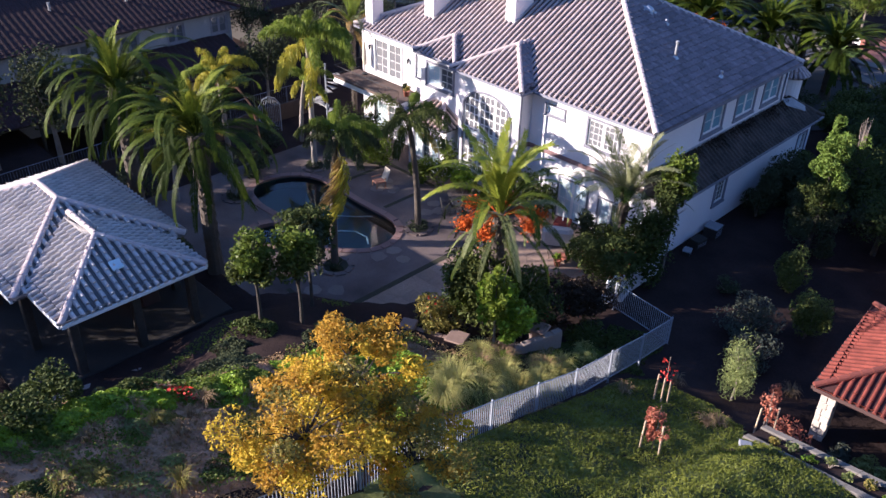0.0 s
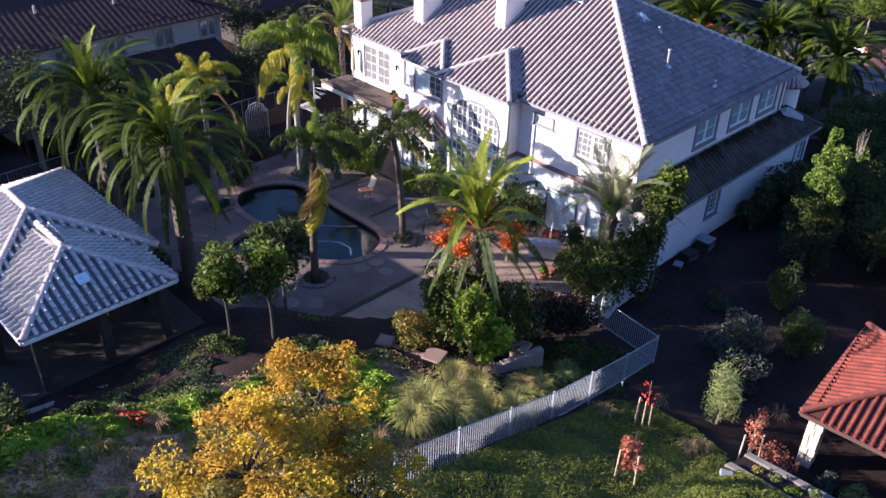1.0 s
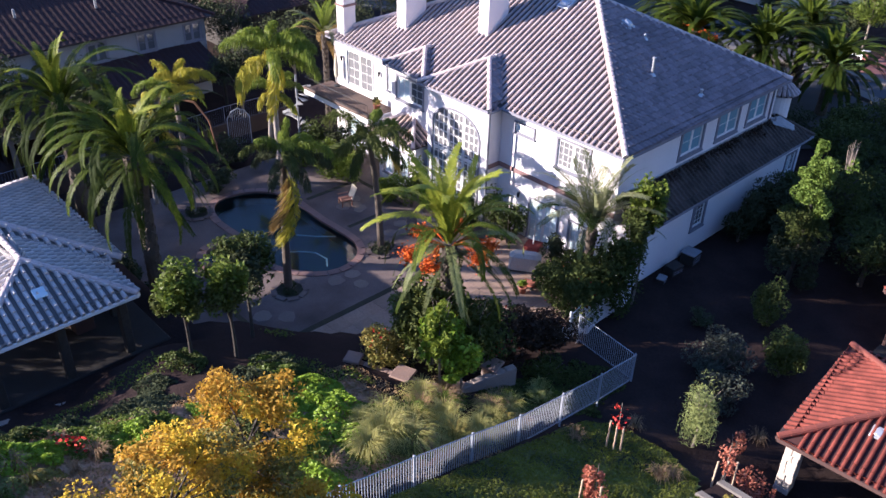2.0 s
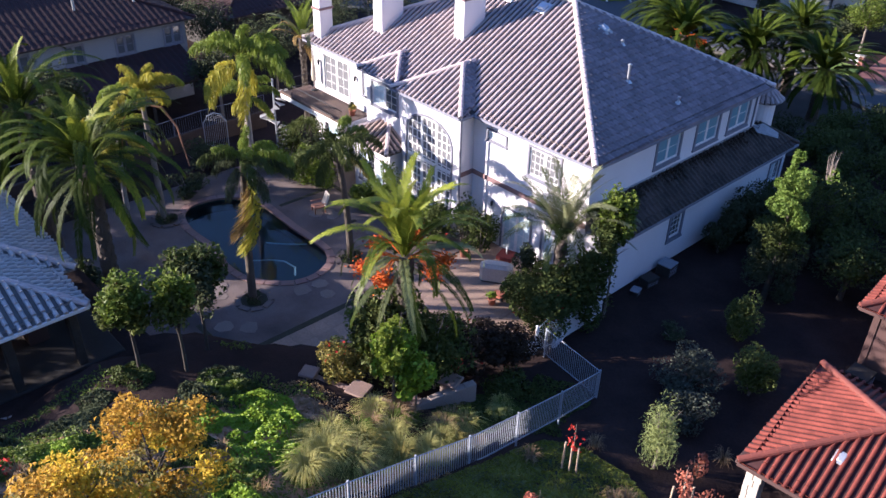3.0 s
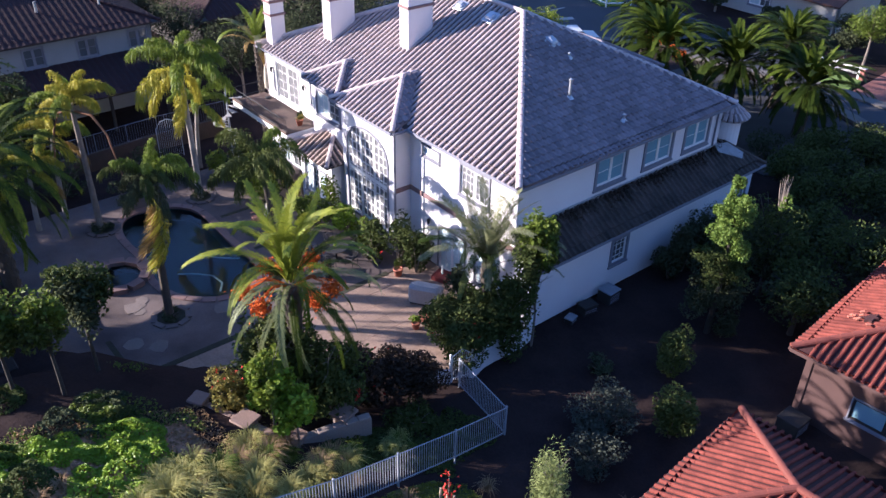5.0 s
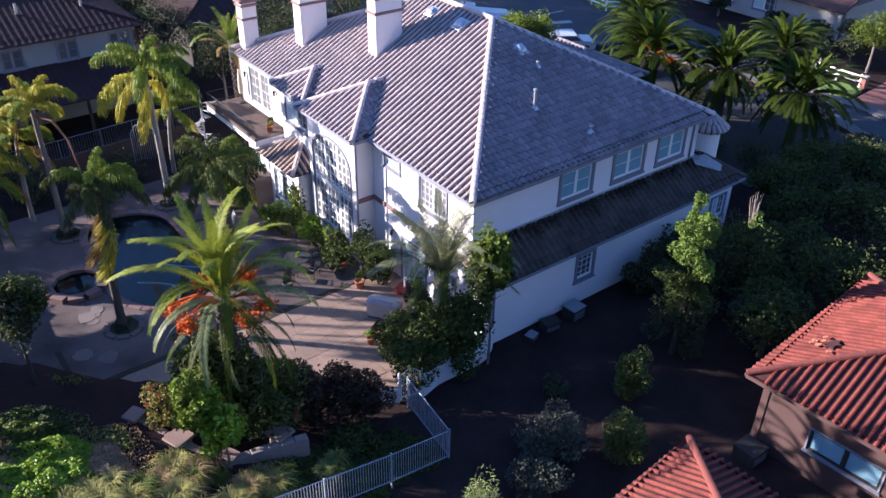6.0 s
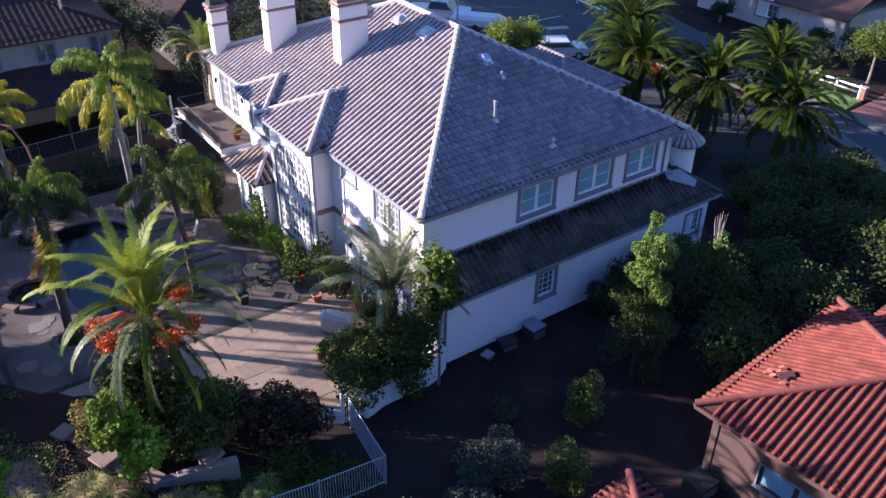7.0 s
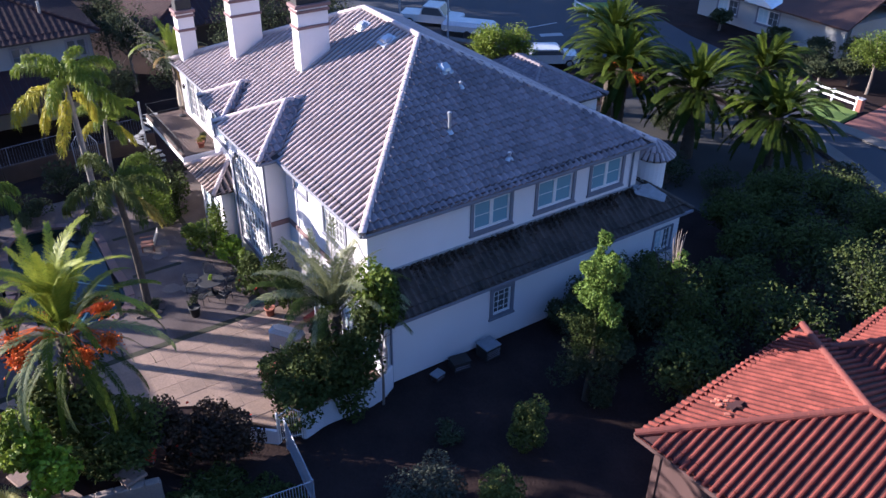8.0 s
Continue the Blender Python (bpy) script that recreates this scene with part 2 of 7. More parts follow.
M_WATER.node_tree.links.new(wbp.outputs["Normal"], wb.inputs["Normal"])


# ---- building blocks ----
rng = np.random.default_rng(7)


class Shape:
    """Collects vertices and faces for one mesh."""

    def __init__(self):
        self.v, self.f = [], []

    def add(self, verts, faces):
        k = len(self.v)
        self.v += [tuple(p) for p in verts]
        self.f += [tuple(i + k for i in f) for f in faces]
        return self

    def box(self, lo, hi, m=None):
        (a, b, c), (d, e, f) = lo, hi
        p = [Vector(q) for q in ((a, b, c), (d, b, c), (d, e, c), (a, e, c), (a, b, f), (d, b, f), (d, e, f), (a, e, f))]
        p = [m @ q for q in p] if m else p
        return self.add(p, [(3, 2, 1, 0), (4, 5, 6, 7), (0, 1, 5, 4), (1, 2, 6, 5), (2, 3, 7, 6), (3, 0, 4, 7)])

    def bevel_box(self, lo, hi, r=0.02, m=None):
        """A box with its four upright edges and its top rim cut."""
        (a, b, c), (d, e, f) = lo, hi
        ring = lambda s, z: [(a + s + r, b + s, z), (d - s - r, b + s, z), (d - s, b + s + r, z), (d - s, e - s - r, z), (d - s - r, e - s, z), (a + s + r, e - s, z), (a + s, e - s - r, z), (a + s, b + s + r, z)]
        p = ring(0, c) + ring(0, f - r) + ring(r, f)
        p = [m @ Vector(q) for q in p] if m else p
        faces = [tuple(range(7, -1, -1)), tuple(range(16, 24))]
        for k in (0, 8):
            faces += [(k + i, k + (i + 1) % 8, k + 8 + (i + 1) % 8, k + 8 + i) for i in range(8)]
        return self.add(p, faces)

    def tube(self, pts, radii, sides=8, cap=True):
        pts = [Vector(p) for p in pts]
        k = len(self.v)
        for i, p in enumerate(pts):
            d = (pts[min(i + 1, len(pts) - 1)] - pts[max(i - 1, 0)]).normalized()
            a = d.cross(Vector((0, 0, 1)) if abs(d.z) < 0.95 else Vector((1, 0, 0))).normalized()
            b = d.cross(a)
            r = float(radii[i] if isinstance(radii, (list, tuple)) else radii)
            self.v += [tuple(p + r * (math.cos(2 * math.pi * j / sides) * a + math.sin(2 * math.pi * j / sides) * b)) for j in range(sides)]
        for i in range(len(pts) - 1):
            for j in range(sides):
                q = k + i * sides
                self.f.append((q + j, q + (j + 1) % sides, q + sides + (j + 1) % sides, q + sides + j))
        if cap:
            self.f.append(tuple(k + j for j in range(sides - 1, -1, -1)))
            self.f.append(tuple(k + (len(pts) - 1) * sides + j for j in range(sides)))
        return self

    def prism(self, outline, z0, z1):
        n = len(outline)
        p = [(x, y, z0) for x, y in outline] + [(x, y, z1) for x, y in outline]
        return self.add(p, [tuple(range(n - 1, -1, -1)), tuple(range(n, 2 * n))] + [(i, (i + 1) % n, n + (i + 1) % n, n + i) for i in range(n)])

    def lathe(self, profile, at=(0, 0, 0), sides=16):
        k = len(self.v)
        for r, z in profile:
            self.v += [(at[0] + r * math.cos(2 * math.pi * j / sides), at[1] + r * math.sin(2 * math.pi * j / sides), at[2] + z) for j in range(sides)]
        for i in range(len(profile) - 1):
            for j in range(sides):
                q = k + i * sides
                self.f.append((q + j, q + (j + 1) % sides, q + sides + (j + 1) % sides, q + sides + j))
        return self

    def mesh(self, name):
        me = bpy.data.meshes.new(name)
        me.from_pydata(self.v, [], self.f)
        return me


def mesh_part(name, me, mat, parent=None, label="", m=None, smooth=False):
    if not me.materials:
        me.materials.append(mat)
        if smooth:
            me.shade_smooth()
    ob = new(name, me)
    if parent:
        ob.parent = parent
    if m:
        ob.matrix_basis = m
    if label:
        tagged(ob, label)
    return ob


def part(name, shape, mat, parent=None, label="", m=None, smooth=False):
    """One mesh object under a thing or a part."""
    return mesh_part(name, shape.mesh(name), mat, parent, label, m, smooth)


def thing(name, label, category, group="", m=None):
    ob = new(name)
    ob.empty_display_size = 0.1
    if m:
        ob.matrix_basis = m
    return tagged(ob, label, category, group)


def soup(name, verts, quads):
    """A mesh from arrays of vertices and four-sided faces."""
    me = bpy.data.meshes.new(name)
    nv, nf = len(verts), len(quads)
    me.vertices.add(nv)
    me.vertices.foreach_set("co", np.asarray(verts, np.float32).ravel())
    me.loops.add(4 * nf)
    me.loops.foreach_set("vertex_index", np.asarray(quads, np.int32).ravel())
    me.polygons.add(nf)
    me.polygons.foreach_set("loop_start", np.arange(0, 4 * nf, 4, dtype=np.int32))
    me.update(calc_edges=True)
    return me


def leaves(name, centres, size, aspect=0.5, flat=0.3, lean=None):
    """Folded four-point leaves, one at each centre, turned at random; flat 1 lays them level."""
    n = len(centres)
    a = rng.normal(size=(n, 3))
    a[:, 2] *= 1 - flat
    if lean is not None:
        a += lean
    a /= np.linalg.norm(a, axis=1)[:, None]
    up = rng.normal(size=(n, 3)) * (1 - flat) + np.array([0, 0, 1.0 + flat])
    b = np.cross(up, a)
    b /= np.linalg.norm(b, axis=1)[:, None] + 1e-9
    s = size * rng.uniform(0.6, 1.3, (n, 1))
    nrm = np.cross(a, b)
    v = np.stack([centres - a * s * 0.5, centres + b * s * aspect * 0.5 + nrm * s * 0.12, centres + a * s * 0.5 - nrm * s * 0.15, centres - b * s * aspect * 0.5 + nrm * s * 0.12], 1)
    return soup(name, v.reshape(-1, 3), np.arange(4 * n).reshape(-1, 4))


def puffs(n, centre, radii, lumps=14, lump=0.42, inner=0.35):
    """Points in an uneven crown: lumps spread over an ellipsoid, points near each lump's skin."""
    c, r = np.array(centre), np.array(radii)
    d = rng.normal(size=(lumps, 3))
    d /= np.linalg.norm(d, axis=1)[:, None]
    heart = d * rng.uniform(inner, 0.8, (lumps, 1))
    own = rng.uniform(0.65, 1.25, lumps) * lump
    k = rng.integers(0, lumps, n)
    q = rng.normal(size=(n, 3))
    q /= np.linalg.norm(q, axis=1)[:, None]
    return c + r * (heart[k] + q * own[k][:, None] * rng.uniform(0.55, 1.08, (n, 1)) ** 0.6)


def ground_z(x, y):
    """Height of the ground: level round the house, rising to the south, with level pads."""
    d = -3.55 + 0.152 * x - 0.39 * y + 0.3 * max(0.0, min(x, 12.5) - 10.4) * (1 if y < -9 else 0)
    z = -0.38 + (math.log1p(math.exp(2.2 * d)) / 2.2 if d < 12 else d)
    step = lambda a, b, t: max(0.0, min(1.0, (t - a) / (b - a)))
    if y < -40:
        z = z + (7.5 - z) * step(40, 90, -y)
    pad = max(step(-6.2, -7.6, x) * step(-16.9, -18.0, y), step(-0.8, -7.6, x) * step(-19.5, -23.0, y))
    z = z + (1.1 - z) * pad
    low = step(11.2, 11.6, x) * step(0.0, 0.5, y + 10.5 + 0.354 * (x - 11.25))
    z = z + (-0.1 - z) * low
    rough = 0.05 + 0.13 * step(-14.5, -16.5, y) * step(5.8, 5.2, x) * (1 - pad)
    return z + rough * (noise.noise(Vector((x * 0.6, y * 0.6, 3.0))) + noise.noise(Vector((x * 1.3, y * 1.3, 7.0))))


def inside(x, y, poly):
    hit = False
    for (a, b), (c, d) in zip(poly, poly[1:] + poly[:1]):
        if (b > y) != (d > y) and x < (c - a) * (y - b) / (d - b) + a:
            hit = not hit
    return hit


def smooth_loop(pts, n=6):
    """A rounded closed line through the points."""
    out, k = [], len(pts)
    for i in range(k):
        p = [Vector(pts[(i + j - 1) % k]) for j in range(4)]
        for s in range(n):
            t = s / n
            out.append(tuple(0.5 * (2 * p[1] + (p[2] - p[0]) * t + (2 * p[0] - 5 * p[1] + 4 * p[2] - p[3]) * t * t + (3 * p[1] - p[0] - 3 * p[2] + p[3]) * t**3)))
    return out


def grown(pts, by):
    c = Vector((sum(p[0] for p in pts) / len(pts), sum(p[1] for p in pts) / len(pts)))
    return [tuple(Vector(p) + (Vector(p) - c).normalized() * by) for p in pts]


# ---- ground ----
G = -0.3
POOL = smooth_loop([(-19.9, -9.4), (-19.4, -7.7), (-17.8, -6.7), (-14.3, -6.8), (-11.2, -6.8), (-9.9, -7.9), (-9.9, -9.6), (-11.4, -11.0), (-13.2, -11.3), (-15.0, -10.9), (-17.6, -11.0), (-19.3, -10.5)])
SPA = (-14.3, -12.6)
YARD = [(-27, 1), (-27, -17.1), (-8.2, -17.1), (-7.4, -15.4), (-6.1, -14.3), (-4.5, -11.0), (-2.2, -6.6), (-0.6, -5.5), (0.9, -4.4), (1.2, 1)]
WIDE = grown(POOL, 0.9)

xs = np.concatenate([[-900, -400, -200, -110, -70, -50], np.arange(-40, 28.1, 0.5), [34, 45, 70, 120, 250, 500, 900]])
ys = np.concatenate([[-900, -400, -200, -110, -70, -50], np.arange(-40, 20.1, 0.5), [24, 30, 38, 48, 60, 80, 120, 250, 500, 900]])
gv, gf, gm = [], [], []
for y in ys:
    for x in xs:
        z = ground_z(x, y)
        if inside(x, y, YARD):
            z = min(z, G - 0.14)
        if inside(x, y, WIDE) or (x - SPA[0]) ** 2 + (y - SPA[1]) ** 2 < 1.0:
            z = -2.4
        gv.append((x, y, z))
nx = len(xs)
ground_mesh = bpy.data.meshes.new("ground")
quads = [(j * nx + i, j * nx + i + 1, (j + 1) * nx + i + 1, (j + 1) * nx + i) for j in range(len(ys) - 1) for i in range(nx - 1)]
ground_mesh.from_pydata(gv, [], quads)
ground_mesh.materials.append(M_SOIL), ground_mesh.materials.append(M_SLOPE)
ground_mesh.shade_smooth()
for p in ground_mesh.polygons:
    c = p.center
    # the bank behind the green band keeps dark soil in place of its shade
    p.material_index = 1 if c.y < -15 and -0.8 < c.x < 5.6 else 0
ground = tagged(new("ground", ground_mesh), "dark bare soil rising to a slope behind the pool yard", "ground", kind="structure")

# lawn on the slope beyond the fence, with its blades
lawn_sh = Shape()
LAWN = [(5.75, -9.2), (6.6, -8.2), (9.0, -8.4), (10.6, -9.2), (11.2, -10.45), (15.2, -11.95), (20, -13.6), (22.6, -16.4), (23.8, -20.5), (22.2, -25.0), (18.4, -28.6), (13.0, -30.4), (8.4, -29.6), (7.2, -27), (6.3, -18.5), (6.0, -13)]
cells = {}
for x in np.arange(5.5, 24.1, 0.25):
    for y in np.arange(-31, -7.9, 0.25):
        if inside(x + 0.125, y + 0.125, LAWN):
            q = []
            for a, b in ((x, y), (x + 0.25, y), (x + 0.25, y + 0.25), (x, y + 0.25)):
                key = (round(a, 2), round(b, 2))
                if key not in cells:
                    cells[key] = len(lawn_sh.v)
                    lawn_sh.v.append((a, b, ground_z(a, b) + 0.05 + 0.1 * noise.noise(Vector((a * 1.1, b * 1.1, 0)))))
                q.append(cells[key])
            lawn_sh.f.append(tuple(q))
lawn = part("lawn", lawn_sh, M_LAWN, smooth=True)
tagged(lawn, "green lawn on the slope below the steel fence", "lawn", kind="structure")
pts = []
while len(pts) < 42000:
    x, y = rng.uniform(5.6, 17), rng.uniform(-22, -8)
    if inside(x, y, LAWN):
        pts.append((x, y, ground_z(x, y) + 0.09 + 0.1 * noise.noise(Vector((x * 1.1, y * 1.1, 0)))))
blades = leaves("grass", np.array(pts), 0.16, 0.2, 0.0, np.array([0, 0, 0.9]))
tagged(mesh_part("grass", blades, F_LAWN), "uneven tufts of green lawn grass", "grass", kind="stuff")

# ---- pool deck ----
deck = Shape()
rings = [(-9.8, -11.9, 0.85), (-19.4, -5.9, 0.8), (-19.3, -11.5, 0.85), (-9.7, -6.3, 0.75)]
STRIPS = [(-6.86, -14.6, 0.32, 12.6), (-12.82, -6.1, 0.24, 2.4), (-16.82, -6.0, 0.24, 3.7), (-9.8, -14.95, 2.9, 0.24), (-24, -2.4, 11.3, 0.26)]
for x in np.arange(-22.5, -6.71, 0.2):
    for y in np.arange(-17.0 if x < -8.5 else -15.0, 0.39, 0.2):
        cx, cy = x + 0.1, y + 0.1
        if inside(cx, cy, POOL) or (cx - SPA[0]) ** 2 + (cy - SPA[1]) ** 2 < 1.0:
            continue
        if any((cx - a) ** 2 + (cy - b) ** 2 < (r - 0.15) ** 2 for a, b, r in rings):
            continue
        deck.add([(x, y, G), (x + 0.2, y, G), (x + 0.2, y + 0.2, G), (x, y + 0.2, G)], [(0, 1, 2, 3)])
deck_ob = part("pavement", deck, M_DECK)
tagged(deck_ob, "grey concrete pool deck with dark planted joints", "pavement", kind="structure")
for a, b, w, d in STRIPS:
    part("joint", Shape().box((a, b, G - 0.05), (a + w, b + d, G + 0.012)), M_JOINT, deck_ob, "dark planted joint strip")
# uneven flagstones let into the deck
frng = random.Random(5)
for cx, cy, n in ((-8.4, -13.6, 2), (-11.2, -13.2, 4), (-8.9, -9.2, 4), (-10.5, -4.2, 5), (-14.6, -4.6, 5)):
    for i in range(n):
        px, py = cx + frng.uniform(-1.0, 1.0), cy + frng.uniform(-0.8, 0.8)
        if inside(px, py, POOL) or any((px - a) ** 2 + (py - b) ** 2 < 1.7 for a, b, r in rings):
            continue
        s = frng.uniform(0.3, 0.5)
        ol = [(px + s * frng.uniform(0.75, 1.1) * math.cos(k * math.tau / 7), py + s * frng.uniform(0.75, 1.1) * math.sin(k * math.tau / 7)) for k in range(7)]
        part("flagstone", Shape().prism(ol, G - 0.03, G + 0.012 + 0.004 * i), M_FLAG, deck_ob)

# brown stone patio beside the house, in large slabs
PATIO = [(-6.62, 0.4), (-6.62, -14.8), (-5.9, -14.0), (-4.4, -10.9), (-2.2, -6.6), (-0.6, -5.5), (0.9, -4.3), (0.9, 0.4)]
patio_ob = part("patio", Shape().prism(PATIO[::-1], G - 0.12, G - 0.012), M_PATH)
tagged(patio_ob, "brown stone patio laid in large slabs", "patio", kind="structure")
slab = Shape().bevel_box((0.004, 0.004, -0.06), (0.896, 0.896, 0.0), 0.006).mesh("slab")
for i in range(9):
    for j in range(17):
        x, y = -6.6 + 0.9 * i, -14.9 + 0.9 * j
        if all(inside(x + a, y + b, PATIO) for a in (0.02, 0.88) for b in (0.02, 0.88)):
            mesh_part("slab", slab, M_PATH, patio_ob, m=pose(x, y, G + frng.uniform(-0.004, 0.004)))

# ---- pool and spa ----
pool = thing("swimming_pool", "freeform swimming pool with dark blue-green water and stone coping", "pool")
basin = Shape()
n = len(POOL)
basin.v = [(x, y, G - 0.02) for x, y in POOL] + [(x, y, -1.9) for x, y in POOL]
basin.f = [(i, n + i, n + (i + 1) % n, (i + 1) % n) for i in range(n)] + [tuple(range(2 * n - 1, n - 1, -1))]
part("basin", basin, M_BASIN, pool, "blue-grey plastered pool basin")
water = Shape().add([(x, y, G - 0.17) for x, y in POOL], [tuple(range(n - 1, -1, -1))])
part("water", water, M_WATER, pool, "still blue-green pool water")
for pts_, z_ in (([(-14.2, -8.5), (-13.4, -7.8), (-12.7, -7.0)], -0.62), ([(-13.2, -10.1), (-12.6, -9.3), (-12.05, -8.8), (-11.2, -8.7), (-10.6, -9.1)], -0.55)):
    part("step_edge", Shape().tube([(x, y, z_) for x, y in pts_], 0.05, 6), M_WHITE, pool, "pale tiled edge of an underwater step")


def coping(parent, loop, width, z0, z1, mat=M_COPING, step=2):
    k = len(loop)
    c = Vector((sum(p[0] for p in loop) / k, sum(p[1] for p in loop) / k))
    for i in range(0, k, step):
        a, b = Vector(loop[i]), Vector(loop[(i + step) % k])
        d = (b - a).normalized()
        nrm = Vector((-d.y, d.x))
        if nrm.dot(a - c) < 0:
            nrm = -nrm
        a2, b2 = a + d * 0.008, b - d * 0.008
        q = [a2 - nrm * 0.06, b2 - nrm * 0.06, b2 + nrm * width, a2 + nrm * width]
        part("stone", Shape().prism([tuple(v) for v in (q if (q[1] - q[0]).cross(q[2] - q[1]) > 0 else q[::-1])], z0, z1 + frng.uniform(0, 0.006)), mat, parent)


coping(pool, POOL, 0.34, G - 0.08, G + 0.045)
spa = thing("hot_tub", "round stone-rimmed hot tub beside the pool", "hot tub")
circle = lambda cx, cy, r, k=20: [(cx + r * math.cos(i * math.tau / k), cy + r * math.sin(i * math.tau / k)) for i in range(k)]
sc = circle(*SPA, 1.15)
k = len(sc)
part("basin", Shape().add([(x, y, G + 0.2) for x, y in sc] + [(x, y, -1.2) for x, y in sc], [(i, k + i, k + (i + 1) % k, (i + 1) % k) for i in range(k)] + [tuple(range(2 * k - 1, k - 1, -1))]), M_BASIN, spa)
part("water", Shape().add([(x, y, G + 0.06) for x, y in sc], [tuple(range(k))]), M_WATER, spa)
coping(spa, sc, 0.4, G - 0.05, G + 0.25, step=2)
for a, b, r in rings:
    ring = thing("planter_ring", "round curbed planting hole in the pool deck", "planter", "planting rings in the deck")
    part("soil", Shape().prism(circle(a, b, r - 0.1, 16), G - 0.3, G + 0.03), M_JOINT, ring, "dark planted soil")
    coping(ring, circle(a, b, r - 0.12, 16), 0.22, G - 0.1, G + 0.07, M_DECK, step=2)


# ---- roofs ----
PROFILE = ((0.42, -0.04), (0.44, 0.05), (0.52, 0.105), (0.68, 0.13), (0.84, 0.105), (0.92, 0.05), (0.94, -0.04))
WAVE = ((0.0, 0.0), (0.2, 0.004), (0.34, 0.03), (0.46, 0.075), (0.6, 0.095), (0.76, 0.075), (0.9, 0.02), (1.0, 0.0))
LOW = ((0.02, -0.02), (0.06, 0.02), (0.3, 0.03), (0.5, 0.065), (0.72, 0.05), (0.95, 0.025), (0.99, -0.02))


def tile_shape(u0, w, v0, e, bound=None, profile=PROFILE, scale=1.0, lip=0.022):
    """One roof tile over a pan, lifted at its lower end; bound cuts it at a hip."""
    rows = []
    for v, lift in ((v0, lip), (v0 + e * 1.06, 0.004)):
        row = []
        for s, h in profile:
            u, vv = u0 + s * w, v
            if bound:
                vv = min(vv, bound[2])
                lo, hi = bound[0](vv), bound[1](vv)
                u = max(lo, min(hi, u))
            row.append((u, vv, lift + h * scale))
        rows.append(row)
    n = len(profile)
    low = [(u, v, -0.01) for u, v, h in rows[0]]
    p = rows[0] + rows[1] + low
    f = [(i, i + 1, n + i + 1, n + i) for i in range(n - 1)] + [(2 * n + i, 2 * n + i + 1, i + 1, i) for i in range(n - 1)]
    return p, f


def edge_fn(poly, side):
    def fn(v):
        xs_ = []
        for (a, b), (c, d) in zip(poly, poly[1:] + poly[:1]):
            if min(b, d) - 1e-6 <= v <= max(b, d) + 1e-6:
                if abs(d - b) < 1e-6:
                    xs_ += [a, c]
                else:
                    xs_.append(a + (c - a) * (v - b) / (d - b))
        return (min(xs_) if side < 0 else max(xs_)) if xs_ else 0.0
    return fn


def tiled_face(roof, corners, mat, w=0.33, e=0.37, singles=None, budget=[0], profile=PROFILE, scale=1.0, lip=0.022, shared={}):
    """Tiles on a flat roof face. corners: two along the eave, then the rest, seen from above counter-clockwise. singles(x, y): tiles that are
    pieces of their own."""
    c = [Vector(p) for p in corners]
    u = (c[1] - c[0]).normalized()
    nrm = u.cross(c[2] - c[0]).normalized()
    v = nrm.cross(u)
    poly = [((p - c[0]).dot(u), (p - c[0]).dot(v)) for p in c]
    top = max(q[1] for q in poly)
    lo, hi = edge_fn(poly, -1), edge_fn(poly, 1)
    turn = Matrix((u, v, nrm)).transposed().to_4x4()
    base = Matrix.Translation(c[0]) @ turn
    rest = Shape()
    key = (w, e, scale, mat.name, lip)
    if key not in shared:
        shared[key] = Shape().add(*tile_shape(0, w * 0.985, 0, e, None, profile, scale, lip)).mesh("tile")
    rows_, umin, umax = int(math.ceil(top / e)), min(q[0] for q in poly), max(q[0] for q in poly)
    for j in range(rows_):
        v0 = j * e - (0.05 if j == 0 else 0)
        a, b = lo(min(max(v0, 0), top)), hi(min(max(v0, 0), top))
        a2, b2 = lo(min(v0 + e, top)), hi(min(v0 + e, top))
        for i in range(int(math.floor(umin / w)) - 1, int(math.ceil(umax / w)) + 1):
            u0 = i * w
            if u0 + w < min(a, a2) or u0 > max(b, b2):
                continue
            whole = u0 >= max(a, a2) and u0 + w <= min(b, b2) and v0 + e * 1.06 <= top
            mid = base @ Vector((u0 + w / 2, v0 + e / 2, 0))
            jig = frng.uniform(-0.012, 0.012)
            if whole and singles and budget[0] > 0 and singles(mid.x, mid.y):
                budget[0] -= 1
                mesh_part("tile", shared[key], mat, roof, m=base @ Matrix.Translation((u0, v0 + jig, 0)))
            else:
                if whole:
                    p, f = tile_shape(u0, w * 0.985, v0 + jig, e, None, profile, scale, lip)
                else:
                    p, f = tile_shape(u0, w * 0.985, v0, e, (lo, hi, top), profile, scale, lip)
                rest.add([base @ Vector(q) for q in p], f)
    ob = part("tiles", rest, mat, roof)
    tagged(ob, kind="stuff")
    return ob


